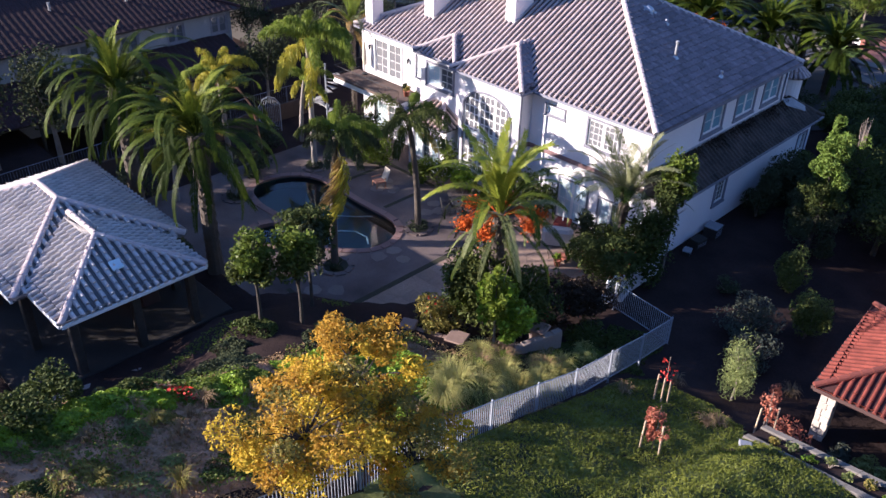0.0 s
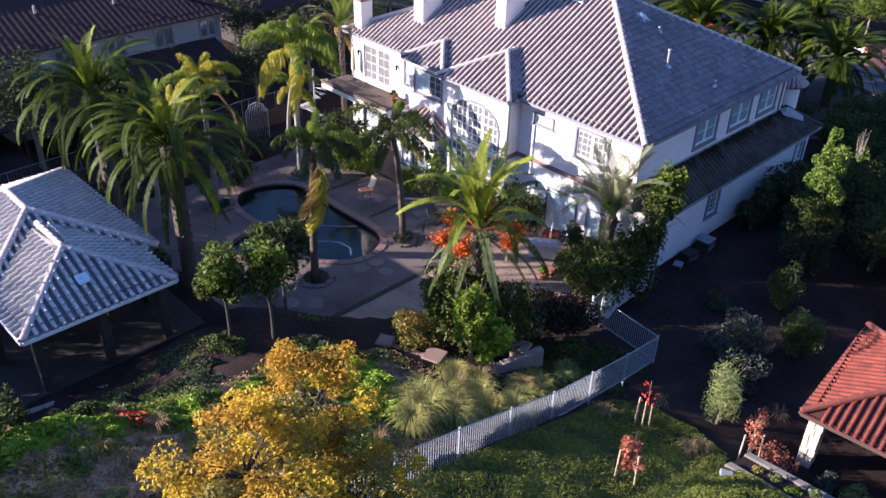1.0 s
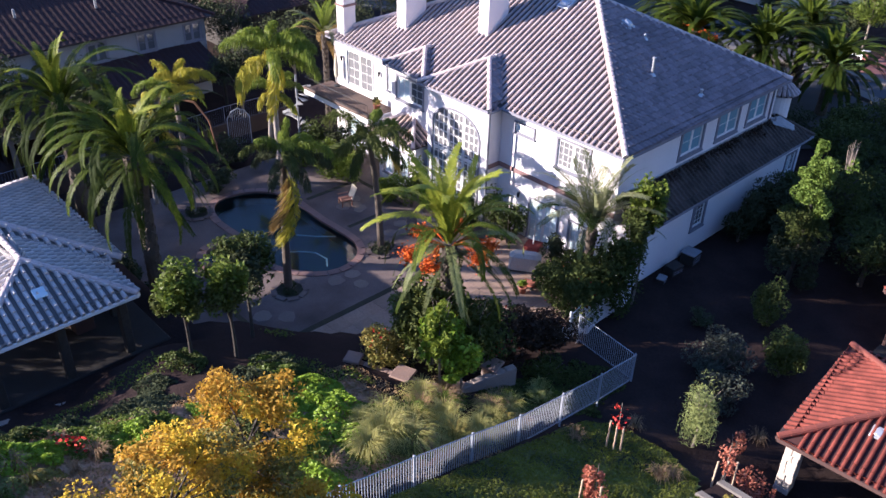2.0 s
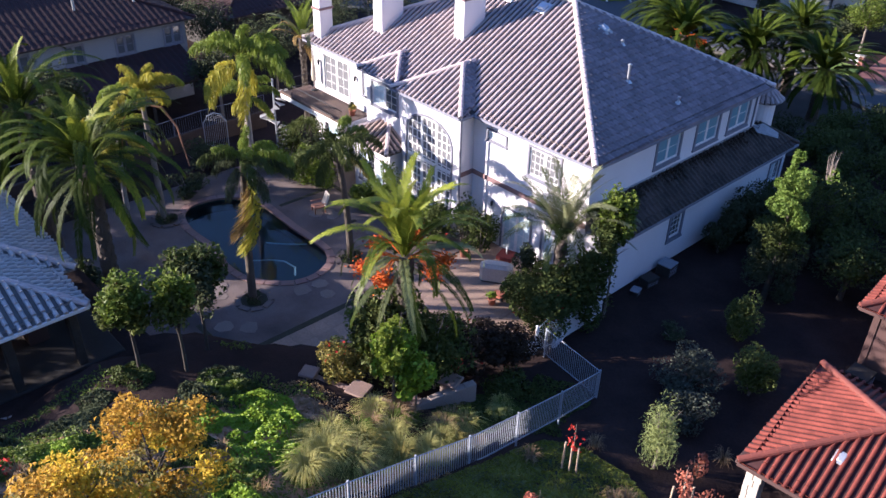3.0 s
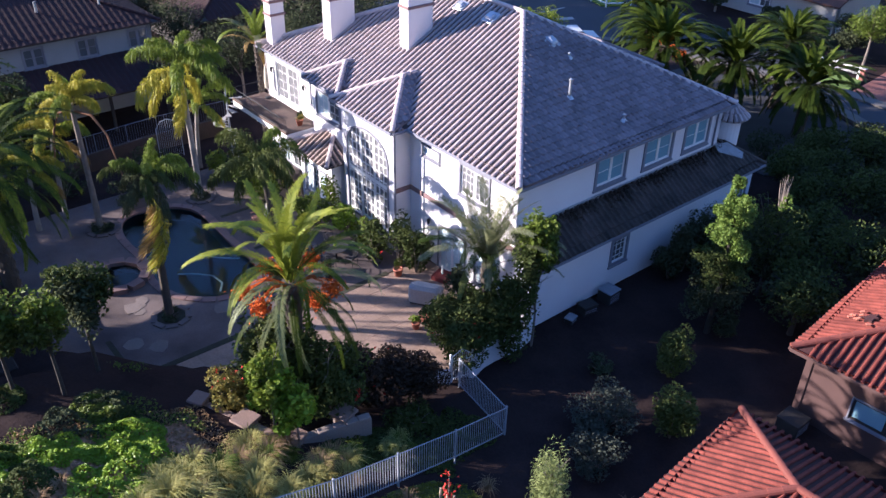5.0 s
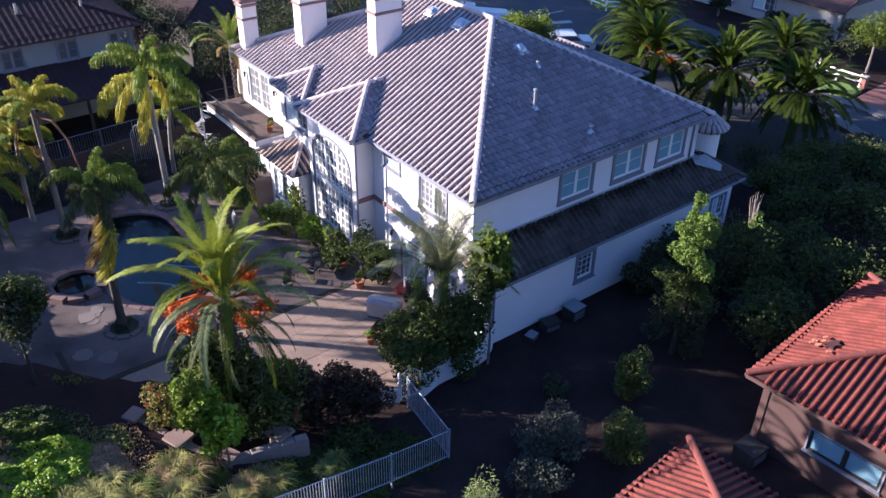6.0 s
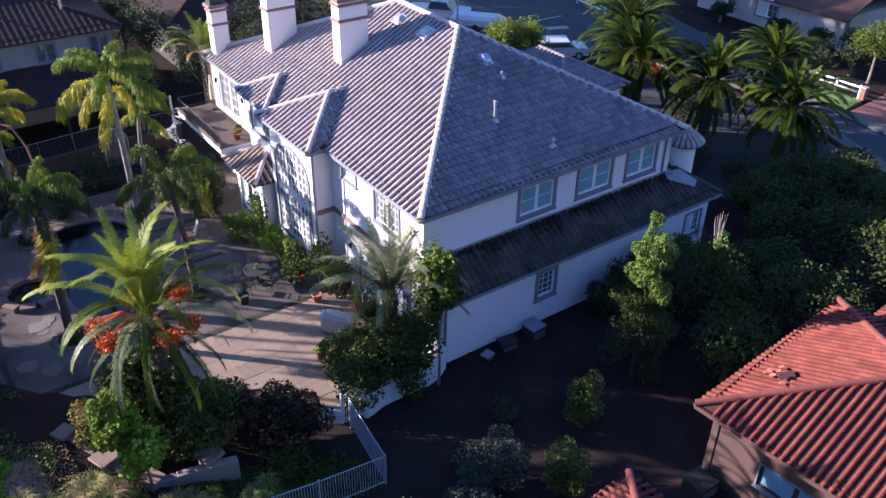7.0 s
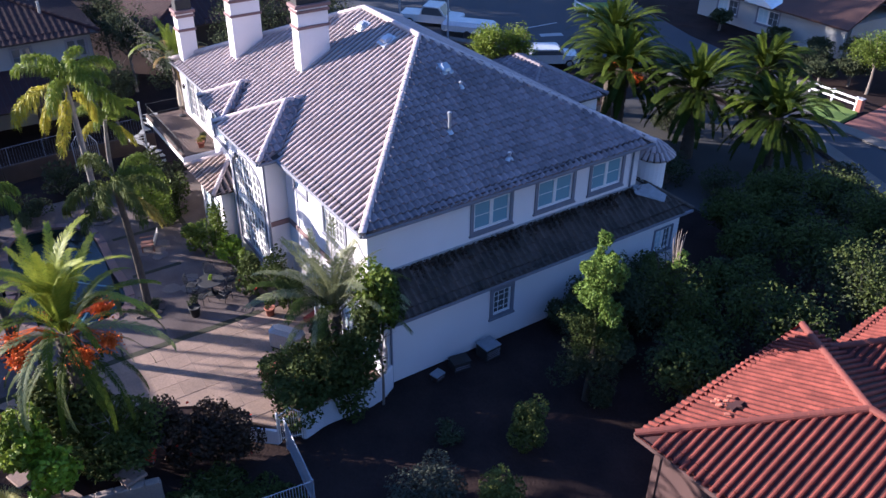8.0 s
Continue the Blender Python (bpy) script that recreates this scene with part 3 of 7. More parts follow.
def caps(roof, a, b, mat, r=0.15, step=0.36, shared={}):
    """Rounded cap tiles lapping up a hip or along a ridge."""
    a, b = Vector(a), Vector(b)
    d = (b - a).normalized()
    side = d.cross(Vector((0, 0, 1))).normalized()
    up = side.cross(d)
    turn = Matrix((d, -side, up)).transposed().to_4x4()
    key = (r, step, mat.name)
    if key not in shared:
        s = Shape()
        ring = [(math.cos(t), math.sin(t)) for t in np.linspace(-0.25, math.pi + 0.25, 8)]
        for x, k, lift in ((0.0, 1.0, 0.014), (step * 1.12, 0.93, 0.0)):
            s.v += [(x, k * r * cy, k * r * cz + lift) for cy, cz in ring]
        s.f = [(i, i + 1, 9 + i, 8 + i) for i in range(7)] + [tuple(range(7, -1, -1))]
        shared[key] = s.mesh("ridge_tile")
    n = max(1, int((b - a).length / step))
    for i in range(n):
        mesh_part("ridge_tile", shared[key], mat, roof, m=Matrix.Translation(a + d * (i * (b - a).length / n) + up * 0.02) @ turn)


def roof_part(parent, faces, thick=0.1, label="", mat=M_UNDER, name="roof"):
    """The deck under the tiles: the faces as slabs."""
    s = Shape()
    for face in faces:
        n = len(face)
        top = [(x, y, z - 0.01) for x, y, z in face]
        low = [(x, y, z - thick) for x, y, z in face]
        s.add(top + low, [tuple(range(n)), tuple(range(2 * n - 1, n - 1, -1))] + [(i, n + i, n + (i + 1) % n, (i + 1) % n) for i in range(n)])
    return part(name, s, mat, parent, label)


def gutter(parent, a, b, mat=M_TRIM):
    a, b = Vector(a), Vector(b)
    d = (b - a).normalized()
    out = d.cross(Vector((0, 0, 1))).normalized()
    turn = Matrix.Translation(a) @ Matrix((d, out, Vector((0, 0, 1)))).transposed().to_4x4()
    part("gutter", Shape().bevel_box((0, -0.03, -0.14), ((b - a).length, 0.09, -0.01), 0.02, turn), mat, parent, "dark painted gutter")


# ---- walls and windows ----
def facing(x, y, z, turn):
    """A wall's own frame: x along the wall to the right as seen from outside, y inwards, z up. turn 0: the wall faces -y."""
    return pose(x, y, z, 0, 0, turn)


def wall_shape(w, h, holes, thick=0.25):
    xs_ = sorted({0.0, w, *[v for q in holes for v in (q[0], q[2])]})
    zs_ = sorted({0.0, h, *[v for q in holes for v in (q[1], q[3])]})
    s = Shape()
    solid = lambda x, z: 0 < x < w and 0 < z < h and not any(q[0] < x < q[2] and q[1] < z < q[3] for q in holes)
    for x0, x1 in zip(xs_, xs_[1:]):
        for z0, z1 in zip(zs_, zs_[1:]):
            mx, mz = (x0 + x1) / 2, (z0 + z1) / 2
            if not solid(mx, mz):
                continue
            t = thick
            s.add([(x0, 0, z0), (x1, 0, z0), (x1, 0, z1), (x0, 0, z1)], [(0, 1, 2, 3)])
            s.add([(x0, t, z0), (x1, t, z0), (x1, t, z1), (x0, t, z1)], [(3, 2, 1, 0)])
            for ok, q in ((solid(x0 - 1e-3, mz), ((x0, z0), (x0, z1))), (solid(x1 + 1e-3, mz), ((x1, z1), (x1, z0))), (solid(mx, z0 - 1e-3), ((x1, z0), (x0, z0))), (solid(mx, z1 + 1e-3), ((x0, z1), (x1, z1)))):
                if not ok:
                    (a, b), (c, d) = q
                    s.add([(a, 0, b), (c, 0, d), (c, t, d), (a, t, b)], [(0, 1, 2, 3)])
    return s


def framed(x0, z0, x1, z1, t, y0, y1, s=None):
    """A rectangular frame of width t."""
    s = s or Shape()
    s.box((x0, y0, z0), (x1, y1, z0 + t)), s.box((x0, y0, z1 - t), (x1, y1, z1))
    s.box((x0, y0, z0 + t), (x0 + t, y1, z1 - t)), s.box((x1 - t, y0, z0 + t), (x1, y1, z1 - t))
    return s


def window(parent, m, x0, z0, x1, z1, sashes=2, cols=2, rows=3, trim=0.16, curtain=True, trim_mat=None, sash_mat=None):
    """A window in a wall's own frame: trim proud of the wall, white sashes with glazing bars, panes, and a blind behind."""
    t = trim
    top = framed(x0 - t, z0 - t, x1 + t, z1 + t, t - 0.003, -0.05, 0.02)
    top.box((x0 - t - 0.05, -0.09, z0 - t - 0.05), (x1 + t + 0.05, 0.0, z0 - t + 0.03))
    ob = part("window", top, trim_mat or M_TRIM, parent, "white sash window in a grey surround", m)
    w = (x1 - x0) / sashes
    for k in range(sashes):
        a, b = x0 + k * w + 0.004, x0 + (k + 1) * w - 0.004
        s = framed(a, z0 + 0.004, b, z1 - 0.004, 0.085, 0.03, 0.09)
        for i in range(1, cols):
            x = a + (b - a) * i / cols
            s.box((x - 0.012, 0.045, z0 + 0.07), (x + 0.012, 0.075, z1 - 0.07))
        for j in range(1, rows):
            z = z0 + (z1 - z0) * j / rows
            s.box((a + 0.07, 0.048, z - 0.012), (b - 0.07, 0.072, z + 0.012))
        part("window_frame", s, sash_mat or M_WHITE, ob)
        part("pane", Shape().add([(a + 0.07, 0.062, z0 + 0.07), (b - 0.07, 0.062, z0 + 0.07), (b - 0.07, 0.062, z1 - 0.07), (a + 0.07, 0.062, z1 - 0.07)], [(0, 1, 2, 3)]), M_TEAL if curtain == 3 else M_BRIGHTPANE if curtain == 4 else M_CURTAIN if (curtain and k % 2 == 0) or curtain == 2 else M_GLASS, ob)
    return ob


# ---- the main house ----
house = thing("house", "large two-storey white stucco house with grey tiled hip roof", "house")
EZ, RZ, RY = 6.6, 10.66, 7.71
YB = 15.42
XL = -22.6
A, B = (0, 0, EZ), (0, YB, EZ)
C, D = (XL, YB, EZ), (XL, 0.15, EZ)
R1, R2 = (-8.18, RY, RZ), (-13.35, RY, RZ)
front, side, back, left = [D, A, R1, R2], [A, B, R1], [B, C, R2, R1], [C, D, R2]
roof = roof_part(house, [front, side, back, left], 0.12, "grey concrete-tiled hip roof", M_PAN_SHADE)
budget = [300]
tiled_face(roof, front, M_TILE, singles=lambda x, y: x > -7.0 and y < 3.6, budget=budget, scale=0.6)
tiled_face(roof, side, M_SHADE_TILE, lip=0.075, scale=1.35, profile=WAVE, singles=lambda x, y: y < 9, budget=budget)
tiled_face(roof, left, M_TILE, scale=0.6)
tiled_face(roof, back, M_TILE, scale=0.6)
for a, b in ((A, R1), (B, R1), (C, R2), (D, R2)):
    caps(roof, a, b, M_CAP, 0.155)
caps(roof, R2, R1, M_CAP, 0.14)
SL = (RZ - EZ) / RY


def bay_roof(x0, x1, y0, name):
    """A small hip running back into the main front slope."""
    cx, half = (x0 + x1) / 2, (x1 - x0) / 2
    ap = (cx, y0 + half, EZ + half * SL)
    end = (cx, half + 0.02, EZ + half * SL)
    l, r = (x0, y0, EZ), (x1, y0, EZ)
    lv, rv = (x0, 0.02, EZ), (x1, 0.02, EZ)
    lift = lambda q: (q[0], q[1], q[2] + 0.03)
    l, r, lv, rv, ap, end = [lift(q) for q in (l, r, lv, rv, ap, end)]
    ob = roof_part(house, [[l, r, ap], [r, rv, end, ap], [lv, l, ap, end]], 0.1, "small hipped bay roof in grey tile", M_PAN_SHADE, name="bay_roof")
    for f, k in (([l, r, ap], M_TILE), ([r, rv, end, ap], M_SHADE_TILE), ([lv, l, ap, end], M_TILE)):
        if k is M_SHADE_TILE:
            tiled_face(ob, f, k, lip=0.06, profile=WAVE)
        else:
            tiled_face(ob, f, k, scale=0.6)
    for a, b in ((l, ap), (r, ap), (ap, end)):
        caps(ob, a, b, M_CAP, 0.13)
    gutter(ob, l, r), gutter(ob, r, rv)


bay_roof(-12.95, -7.62, -0.92, "bay_roof")
bay_roof(-16.5, -13.1, -0.4, "bay_roof")
gutter(roof, (-7.6, 0, EZ), A), gutter(roof, A, B), gutter(roof, D, (-16.5, 0.1, EZ))

# front wall (faces -y), bays, side wall (faces +x), lower side wing
OH = 0.42
WZ = EZ - 0.06 - G
fw = facing(-22.2, OH, G, 0)
fx = lambda x: x + 22.2
holes_left = [(fx(-20.9), 4.15, fx(-18.45), 6.35), (fx(-17.1), 4.9, fx(-16.55), 6.3)]
part("wall", wall_shape(fx(-16.2), WZ, holes_left + [(fx(-21.0), 0.05, fx(-18.6), 2.3)]), M_STUCCO, house, "sunlit white stucco wall", fw)
window(house, fw, *holes_left[0], 2, 2, 4, 0.08, 4, M_WHITE)
window(house, fw, *holes_left[1], 1, 2, 4, 0.06)
window(house, fw, fx(-21.0), 0.05, fx(-18.6), 2.3, 2, 2, 4, 0.08)
# right part of the front wall
fw2 = facing(-8.003, OH, G, 0)
f2 = lambda x: x + 8.0
holes_r = [(f2(-6.95), 5.75, f2(-5.75), 6.2), (f2(-4.15), 4.85, f2(-2.25), 6.3), (f2(-5.6), 0.05, f2(-3.7), 2.4), (f2(-2.9), 0.6, f2(-1.5), 2.2)]
part("wall", wall_shape(8.0 - OH, WZ, holes_r), M_STUCCO, house, "sunlit white stucco wall", fw2)
window(house, fw2, *holes_r[0], 1, 3, 1, 0.1, 2)
window(house, fw2, *holes_r[1], 2, 3, 4, 0.12, 4)
window(house, fw2, *holes_r[2], 2, 2, 4, 0.1, 2)
window(house, fw2, *holes_r[3], 2, 2, 3, 0.1)
part("belt_course", Shape().bevel_box((0.02, -0.06, 3.45), (7.6, 0.0, 3.7), 0.02), M_BAND, house, "brown moulded belt course", fw2)

# tall bay with the arched window
BX0, BX1, BY = -12.55, -7.95, -0.52
bw = facing(BX0 + 0.003, BY, G, 0)
W = BX1 - BX0 - 0.006
a0, a1, zs, zt = 0.45, W - 0.65, 4.85, 5.95
part("wall", wall_shape(W, WZ, [(a0, 0.9, a1, zt)]), M_STUCCO, house, "white stucco bay wall", bw)
part("wall", wall_shape(0.95, WZ, []), M_STUCCO, house, "pinkish shaded bay flank", facing(BX1, BY + 0.003, G, 90))
part("wall", wall_shape(0.94, WZ, []), M_STUCCO, house, "bay flank", facing(BX0, BY + 0.943, G, -90))
part("belt_course", Shape().bevel_box((0.0, -0.06, 3.45), (0.9, 0.0, 3.7), 0.02), M_BAND, house, "brown moulded belt course", facing(BX1, BY, G, 90))
arc = lambda s: zs + (zt - zs) * math.sqrt(max(0.0, 1 - (2 * s - 1) ** 2))
sp = Shape()
N = 16
for y in (0.002, 0.24):
    for i in range(N + 1):
        sp.v += [(a0 + (a1 - a0) * i / N, y, arc(i / N)), (a0 + (a1 - a0) * i / N, y, zt)]
k2 = 2 * (N + 1)
for i in range(N):
    a = 2 * i
    sp.f += [(a, a + 2, a + 3, a + 1), (a, k2 + a, k2 + a + 2, a + 2)]
part("spandrel", sp, M_STUCCO, house, "stucco above the window arch", bw)
aw = Shape()
loop = [(a0, 0.9)] + [(a0 + (a1 - a0) * i / 20, arc(i / 20)) for i in range(21)] + [(a1, 0.9)]
for (x0, z0), (x1, z1) in zip(loop, loop[1:]):
    d = Vector((x1 - x0, 0, z1 - z0))
    if d.length > 1e-4:
        nn = Vector((-d.z, 0, d.x)).normalized() * 0.11
        p0, p1 = Vector((x0, 0, z0)), Vector((x1, 0, z1))
        q = [p0, p1, p1 + nn, p0 + nn]
        aw.add([(v.x, -0.05, v.z) for v in q] + [(v.x, 0.02, v.z) for v in q], [(0, 1, 2, 3), (4, 7, 6, 5), (0, 4, 5, 1), (1, 5, 6, 2), (2, 6, 7, 3), (3, 7, 4, 0)])
aw.box((a0 - 0.15, -0.09, 0.78), (a1 + 0.15, 0.0, 0.9))
arched = part("arched_window", aw, M_TRIM, house, "tall arched white window with small panes", bw)
for k in range(3):
    w3 = (a1 - a0) / 3
    x0, x1 = a0 + k * w3 + 0.01, a0 + (k + 1) * w3 - 0.01
    s = Shape()
    topz = lambda x: arc((x - a0) / (a1 - a0))
    s.box((x0, 0.03, 0.9), (x0 + 0.08, 0.1, topz(x0 + 0.04))), s.box((x1 - 0.08, 0.03, 0.9), (x1, 0.1, topz(x1 - 0.04)))
    s.box((x0, 0.03, 0.9), (x1, 0.1, 1.0)), s.box((x0, 0.02, 3.3), (x1, 0.1, 3.5))
    for i in range(1, 3):
        x = x0 + (x1 - x0) * i / 3
        s.box((x - 0.03, 0.045, 0.95), (x + 0.03, 0.085, topz(x)))
    z = 1.42
    while z < zt - 0.1:
        s.box((x0 + 0.05, 0.048, z - 0.03), (x1 - 0.05, 0.082, z + 0.03))
        z += 0.44
    part("window_frame", s, M_WHITE, arched, "white glazing bars")
    g = [(x0 + 0.02, 0.9), (x1 - 0.02, 0.9)] + [(x, topz(x) + 0.01) for x in np.linspace(x1 - 0.02, x0 + 0.02, 6)]
    part("pane", Shape().add([(x, 0.068, z) for x, z in g], [tuple(range(len(g)))]), M_BRIGHTPANE, arched)

part("wall", wall_shape(3.7, WZ, []), M_STUCCO, house, "stucco wall behind the bays", facing(-16.2, OH + 0.01, G, 0))
# smaller upper bay and the little tiled porch roof under it
b2 = facing(-16.197, -0.05, G + 3.6, 0)
part("wall", wall_shape(3.65, WZ - 3.6, [(0.55, 1.4, 2.7, 2.7)]), M_STUCCO, house, "white stucco upper bay", b2)
window(house, b2, 0.55, 1.4, 2.7, 2.7, 2, 2, 3, 0.13)
part("wall", wall_shape(0.48, WZ - 3.6, []), M_STUCCO, house, "bay flank", facing(-16.2, 0.433, G + 3.6, -90))
p0 = facing(-16.097, -1.1, G, 0)
part("wall", wall_shape(3.194, 3.2, [(0.5, 0.7, 2.6, 2.4)]), M_STUCCO, house, "white stucco porch bay", p0)
window(house, p0, 0.5, 0.7, 2.6, 2.4, 3, 2, 4, 0.08)
part("wall", wall_shape(1.5, 3.2, []), M_STUCCO, house, "shaded bay flank", facing(-12.9, -1.097, G, 90))
part("wall", wall_shape(1.49, 3.2, []), M_STUCCO, house, "bay flank", facing(-16.1, 0.393, G, -90))
pr = [(-16.6, -1.6, 2.95), (-12.58, -1.6, 2.95), (-12.58, 0.4, 2.95), (-16.6, 0.4, 2.95), (-14.6, 0.35, 4.1)]
pr_ob = roof_part(house, [[pr[0], pr[1], pr[4]], [pr[1], pr[2], pr[4]], [pr[3], pr[0], pr[4]]], 0.08, "small hipped porch roof in brown-grey tile", M_PAN_SHADE, name="porch_roof")
for f in ([pr[0], pr[1], pr[4]], [pr[1], pr[2], pr[4]], [pr[3], pr[0], pr[4]]):
    tiled_face(pr_ob, f, M_PORCH_TILE, scale=0.6)
caps(pr_ob, pr[0], pr[4], M_CAP, 0.12), caps(pr_ob, pr[1], pr[4], M_CAP, 0.12)


def wall_lamp(x, z):
    """A dark lantern on a bracket on the front wall."""
    m = pose(x, OH, z)
    ob = part("wall_lamp", Shape().lathe([(0.0, -0.16), (0.055, -0.12), (0.075, 0.08), (0.1, 0.09), (0.03, 0.18), (0.0, 0.21)], (0, -0.11, 0), 6), M_DARKMETAL, house, "dark iron wall lantern", m)
    part("bracket", Shape().tube([(0, 0.02, 0.05), (0, -0.06, 0.22), (0, -0.11, 0.18)], 0.014, 6), M_DARKMETAL, ob)


wall_lamp(-21.35, 5.35), wall_lamp(-17.75, 5.35), wall_lamp(-6.35, 2.0)
# balcony on the upper floor
parasol = thing("furled_parasol", "furled pinkish parasol leaning by the balcony doors", "parasol", m=pose(-21.55, 0.05, 3.588))
part("pole", Shape().tube([(0, 0, 0), (0, 0, 2.2)], 0.025, 8), M_WOOD, parasol)
part("canopy", Shape().lathe([(0.05, 0.6), (0.13, 0.65), (0.15, 1.1), (0.11, 1.6), (0.05, 2.1), (0.0, 2.17)], (0, 0, 0), 9), M_CREAM, parasol, "folded pinkish cloth")
part("base", Shape().lathe([(0.2, 0.0), (0.2, 0.07), (0.05, 0.12)], (0, 0, 0), 14), M_DARKMETAL, parasol)
balcony = part("balcony", Shape().bevel_box((-22.6, -1.75, 3.25), (-16.3, 0.42, 3.55), 0.03), M_WHITE, house, "balcony with white fascia and brown boards")
board = Shape().bevel_box((0, 0, 0), (6.2, 0.135, 0.03), 0.008).mesh("board")
for i in range(14):
    mesh_part("board", board, M_WOOD, balcony, m=pose(-22.55, -1.6 + 0.142 * i, 3.555))
rail = Shape()
for z in (3.75, 4.35):
    rail.tube([(-22.5, -1.68, z), (-16.4, -1.68, z)], 0.02, 6), rail.tube([(-22.5, -1.68, z), (-22.5, 0.4, z)], 0.02, 6)
for i in range(48):
    rail.tube([(-22.5 + 0.13 * i, -1.68, 3.58), (-22.5 + 0.13 * i, -1.68, 4.35)], 0.009, 4)
part("railing", rail, M_DARKMETAL, balcony, "thin dark iron railing")
part("ledge", Shape().bevel_box((-22.62, -1.77, 3.553), (-16.32, -1.6, 3.7), 0.02), M_WOOD, balcony, "brown timber ledge")

# upper side wall (faces +x)
sw = facing(-OH, OH + 0.003, G, 90)
sy = lambda y: y - OH
upper = [(sy(5.48), 5.06, sy(7.38), 6.42), (sy(8.92), 5.06, sy(10.9), 6.42), (sy(12.05), 5.06, sy(13.9), 6.42)]
part("wall", wall_shape(YB - 2 * OH, WZ, upper), M_STUCCO, house, "white stucco side wall in shade", sw)
for q in upper:
    window(house, sw, *q, 2, 1, 2, 0.17, 3)
part("downspout", Shape().tube([(-OH + 0.06, 14.55, 6.5), (-OH + 0.06, 14.55, 4.15)], 0.05, 8), M_TRIM, house, "dark downspout")
part("downspout", Shape().tube([(-7.85, -0.62, 6.5), (-7.85, -0.62, 0.0)], 0.06, 8), M_TRIM, house, "dark downspout")
part("wall", wall_shape(22.2 - OH, WZ, []), M_STUCCO, house, "rear stucco wall", facing(-OH, YB - OH, G, 180))
part("wall", wall_shape(YB - 2 * OH, WZ, []), M_STUCCO, house, "end stucco wall", facing(-22.2, YB - OH, G, -90))

# ground-floor wing along the side, with a pent roof
LX = 0.9
lw = facing(LX, 0.453, G, 90)
small = (5.25, 1.42, 6.2, 2.66)
part("wall", wall_shape(16.6, 3.2, [small, (15.0, 1.3, 16.1, 2.5)]), M_STUCCO, house, "white stucco ground-floor side wall", lw)
window(house, lw, *small, 1, 3, 4, 0.17, False)
window(house, lw, 15.0, 1.3, 16.1, 2.5, 2, 2, 3, 0.1)
part("wall", wall_shape(1.347, 3.2, []), M_STUCCO, house, "sunlit wing end", facing(-0.45, 0.45, G, 0))
pent = [[(1.3, 0.3, 3.08), (1.3, 17.4, 3.08), (-0.4, 15.6, 4.25), (-0.4, 0.3, 4.25)]]
pent.append([(1.3, 17.4, 3.08), (-3.2, 17.4, 3.08), (-3.2, 15.6, 4.25), (-0.4, 15.6, 4.25)])
pent_ob = roof_part(house, pent, 0.1, "mossy weathered pent roof along the side", name="pent_roof")
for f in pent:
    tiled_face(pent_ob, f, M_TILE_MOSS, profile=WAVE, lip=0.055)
caps(pent_ob, pent[0][1], pent[0][2], M_TILE_MOSS, 0.12)
gutter(pent_ob, pent[0][0], pent[0][1])
sheet = Shape().add([(-0.35, 14.7, 4.36), (0.05, 14.6, 4.12), (0.75, 15.9, 3.62), (0.5, 16.3, 3.78), (-0.2, 15.7, 4.28), (0.3, 15.25, 4.0)], [(0, 1, 5), (0, 5, 4), (1, 2, 5), (5, 2, 3), (5, 3, 4)])
part("loose_flashing", sheet, M_COVER, pent_ob, "bent pale metal flashing on the roof corner")
part("flashing", Shape().box((-0.41, 0.5, 4.2), (-0.3, 15.0, 4.34)), M_WALK, house, "pale flashing strip")
mr = np.random.default_rng(19)
my, mx = mr.uniform(0.6, 15.2, 5200), np.abs(mr.normal(0, 0.3, 5200)) - 0.3
keep = np.sin(my * 2.1) + np.sin(my * 5.3 + 1) + mr.normal(0, 0.7, 5200) > mx * 2.5 - 0.6
mx, my = mx[keep], my[keep]
moss = np.stack([mx, my, 4.25 - (mx + 0.4) * 0.688 + 0.09 + mr.uniform(0, 0.09, len(mx))], 1)
tagged(mesh_part("moss", leaves("moss", moss, 0.1, 0.5, 0.2), F_MAROON, pent_ob, "dark moss and weeds along the top of the pent roof"), kind="stuff")
part("downspout", Shape().tube([(LX + 0.06, 0.6, 2.95), (LX + 0.06, 0.6, G)], 0.05, 8), M_TRIM, house, "dark downspout")

# round stair turret at the far corner
tw = Shape().lathe([(0.66, 0), (0.66, 1.7)], (-0.8, 16.4, 3.75), 20)
turret = part("turret", tw, M_STUCCO, house, "small round stucco turret")
cone = part("turret_roof", Shape().lathe([(0.93, -0.07), (0.95, 0.0), (0.66, 0.26), (0.34, 0.52), (0.03, 0.72)], (-0.8, 16.4, 5.42), 20), M_UNDER, turret, "conical grey tile roof")
for j, (ra_, za, rb_, zb) in enumerate(((1.0, 0.0, 0.64, 0.3), (0.68, 0.28, 0.33, 0.54), (0.36, 0.52, 0.05, 0.74))):
    n_ = (20, 14, 8)[j]
    for i in range(n_):
        a_ = math.tau * i / n_
        ca, sa = math.cos(a_), math.sin(a_)
        part("tile", Shape().tube([(-0.8 + ca * ra_, 16.4 + sa * ra_, 5.44 + za), (-0.8 + ca * rb_, 16.4 + sa * rb_, 5.42 + zb)], [0.12, 0.1], 6), M_TILE, cone)

# lower wing towards the street
gw = Shape()
gw.box((-15.8, YB - 0.4, G), (-8.8, 20.2, 4.95))
part("wall", gw, M_STUCCO, house, "street-side wing wall")
ge = [(-8.4, 14.9, 5.0), (-8.4, 20.6, 5.0), (-16.2, 20.6, 5.0), (-16.2, 14.9, 5.0)]
g1, g2 = (-11.2, 17.75, 6.35), (-13.4, 17.75, 6.35)
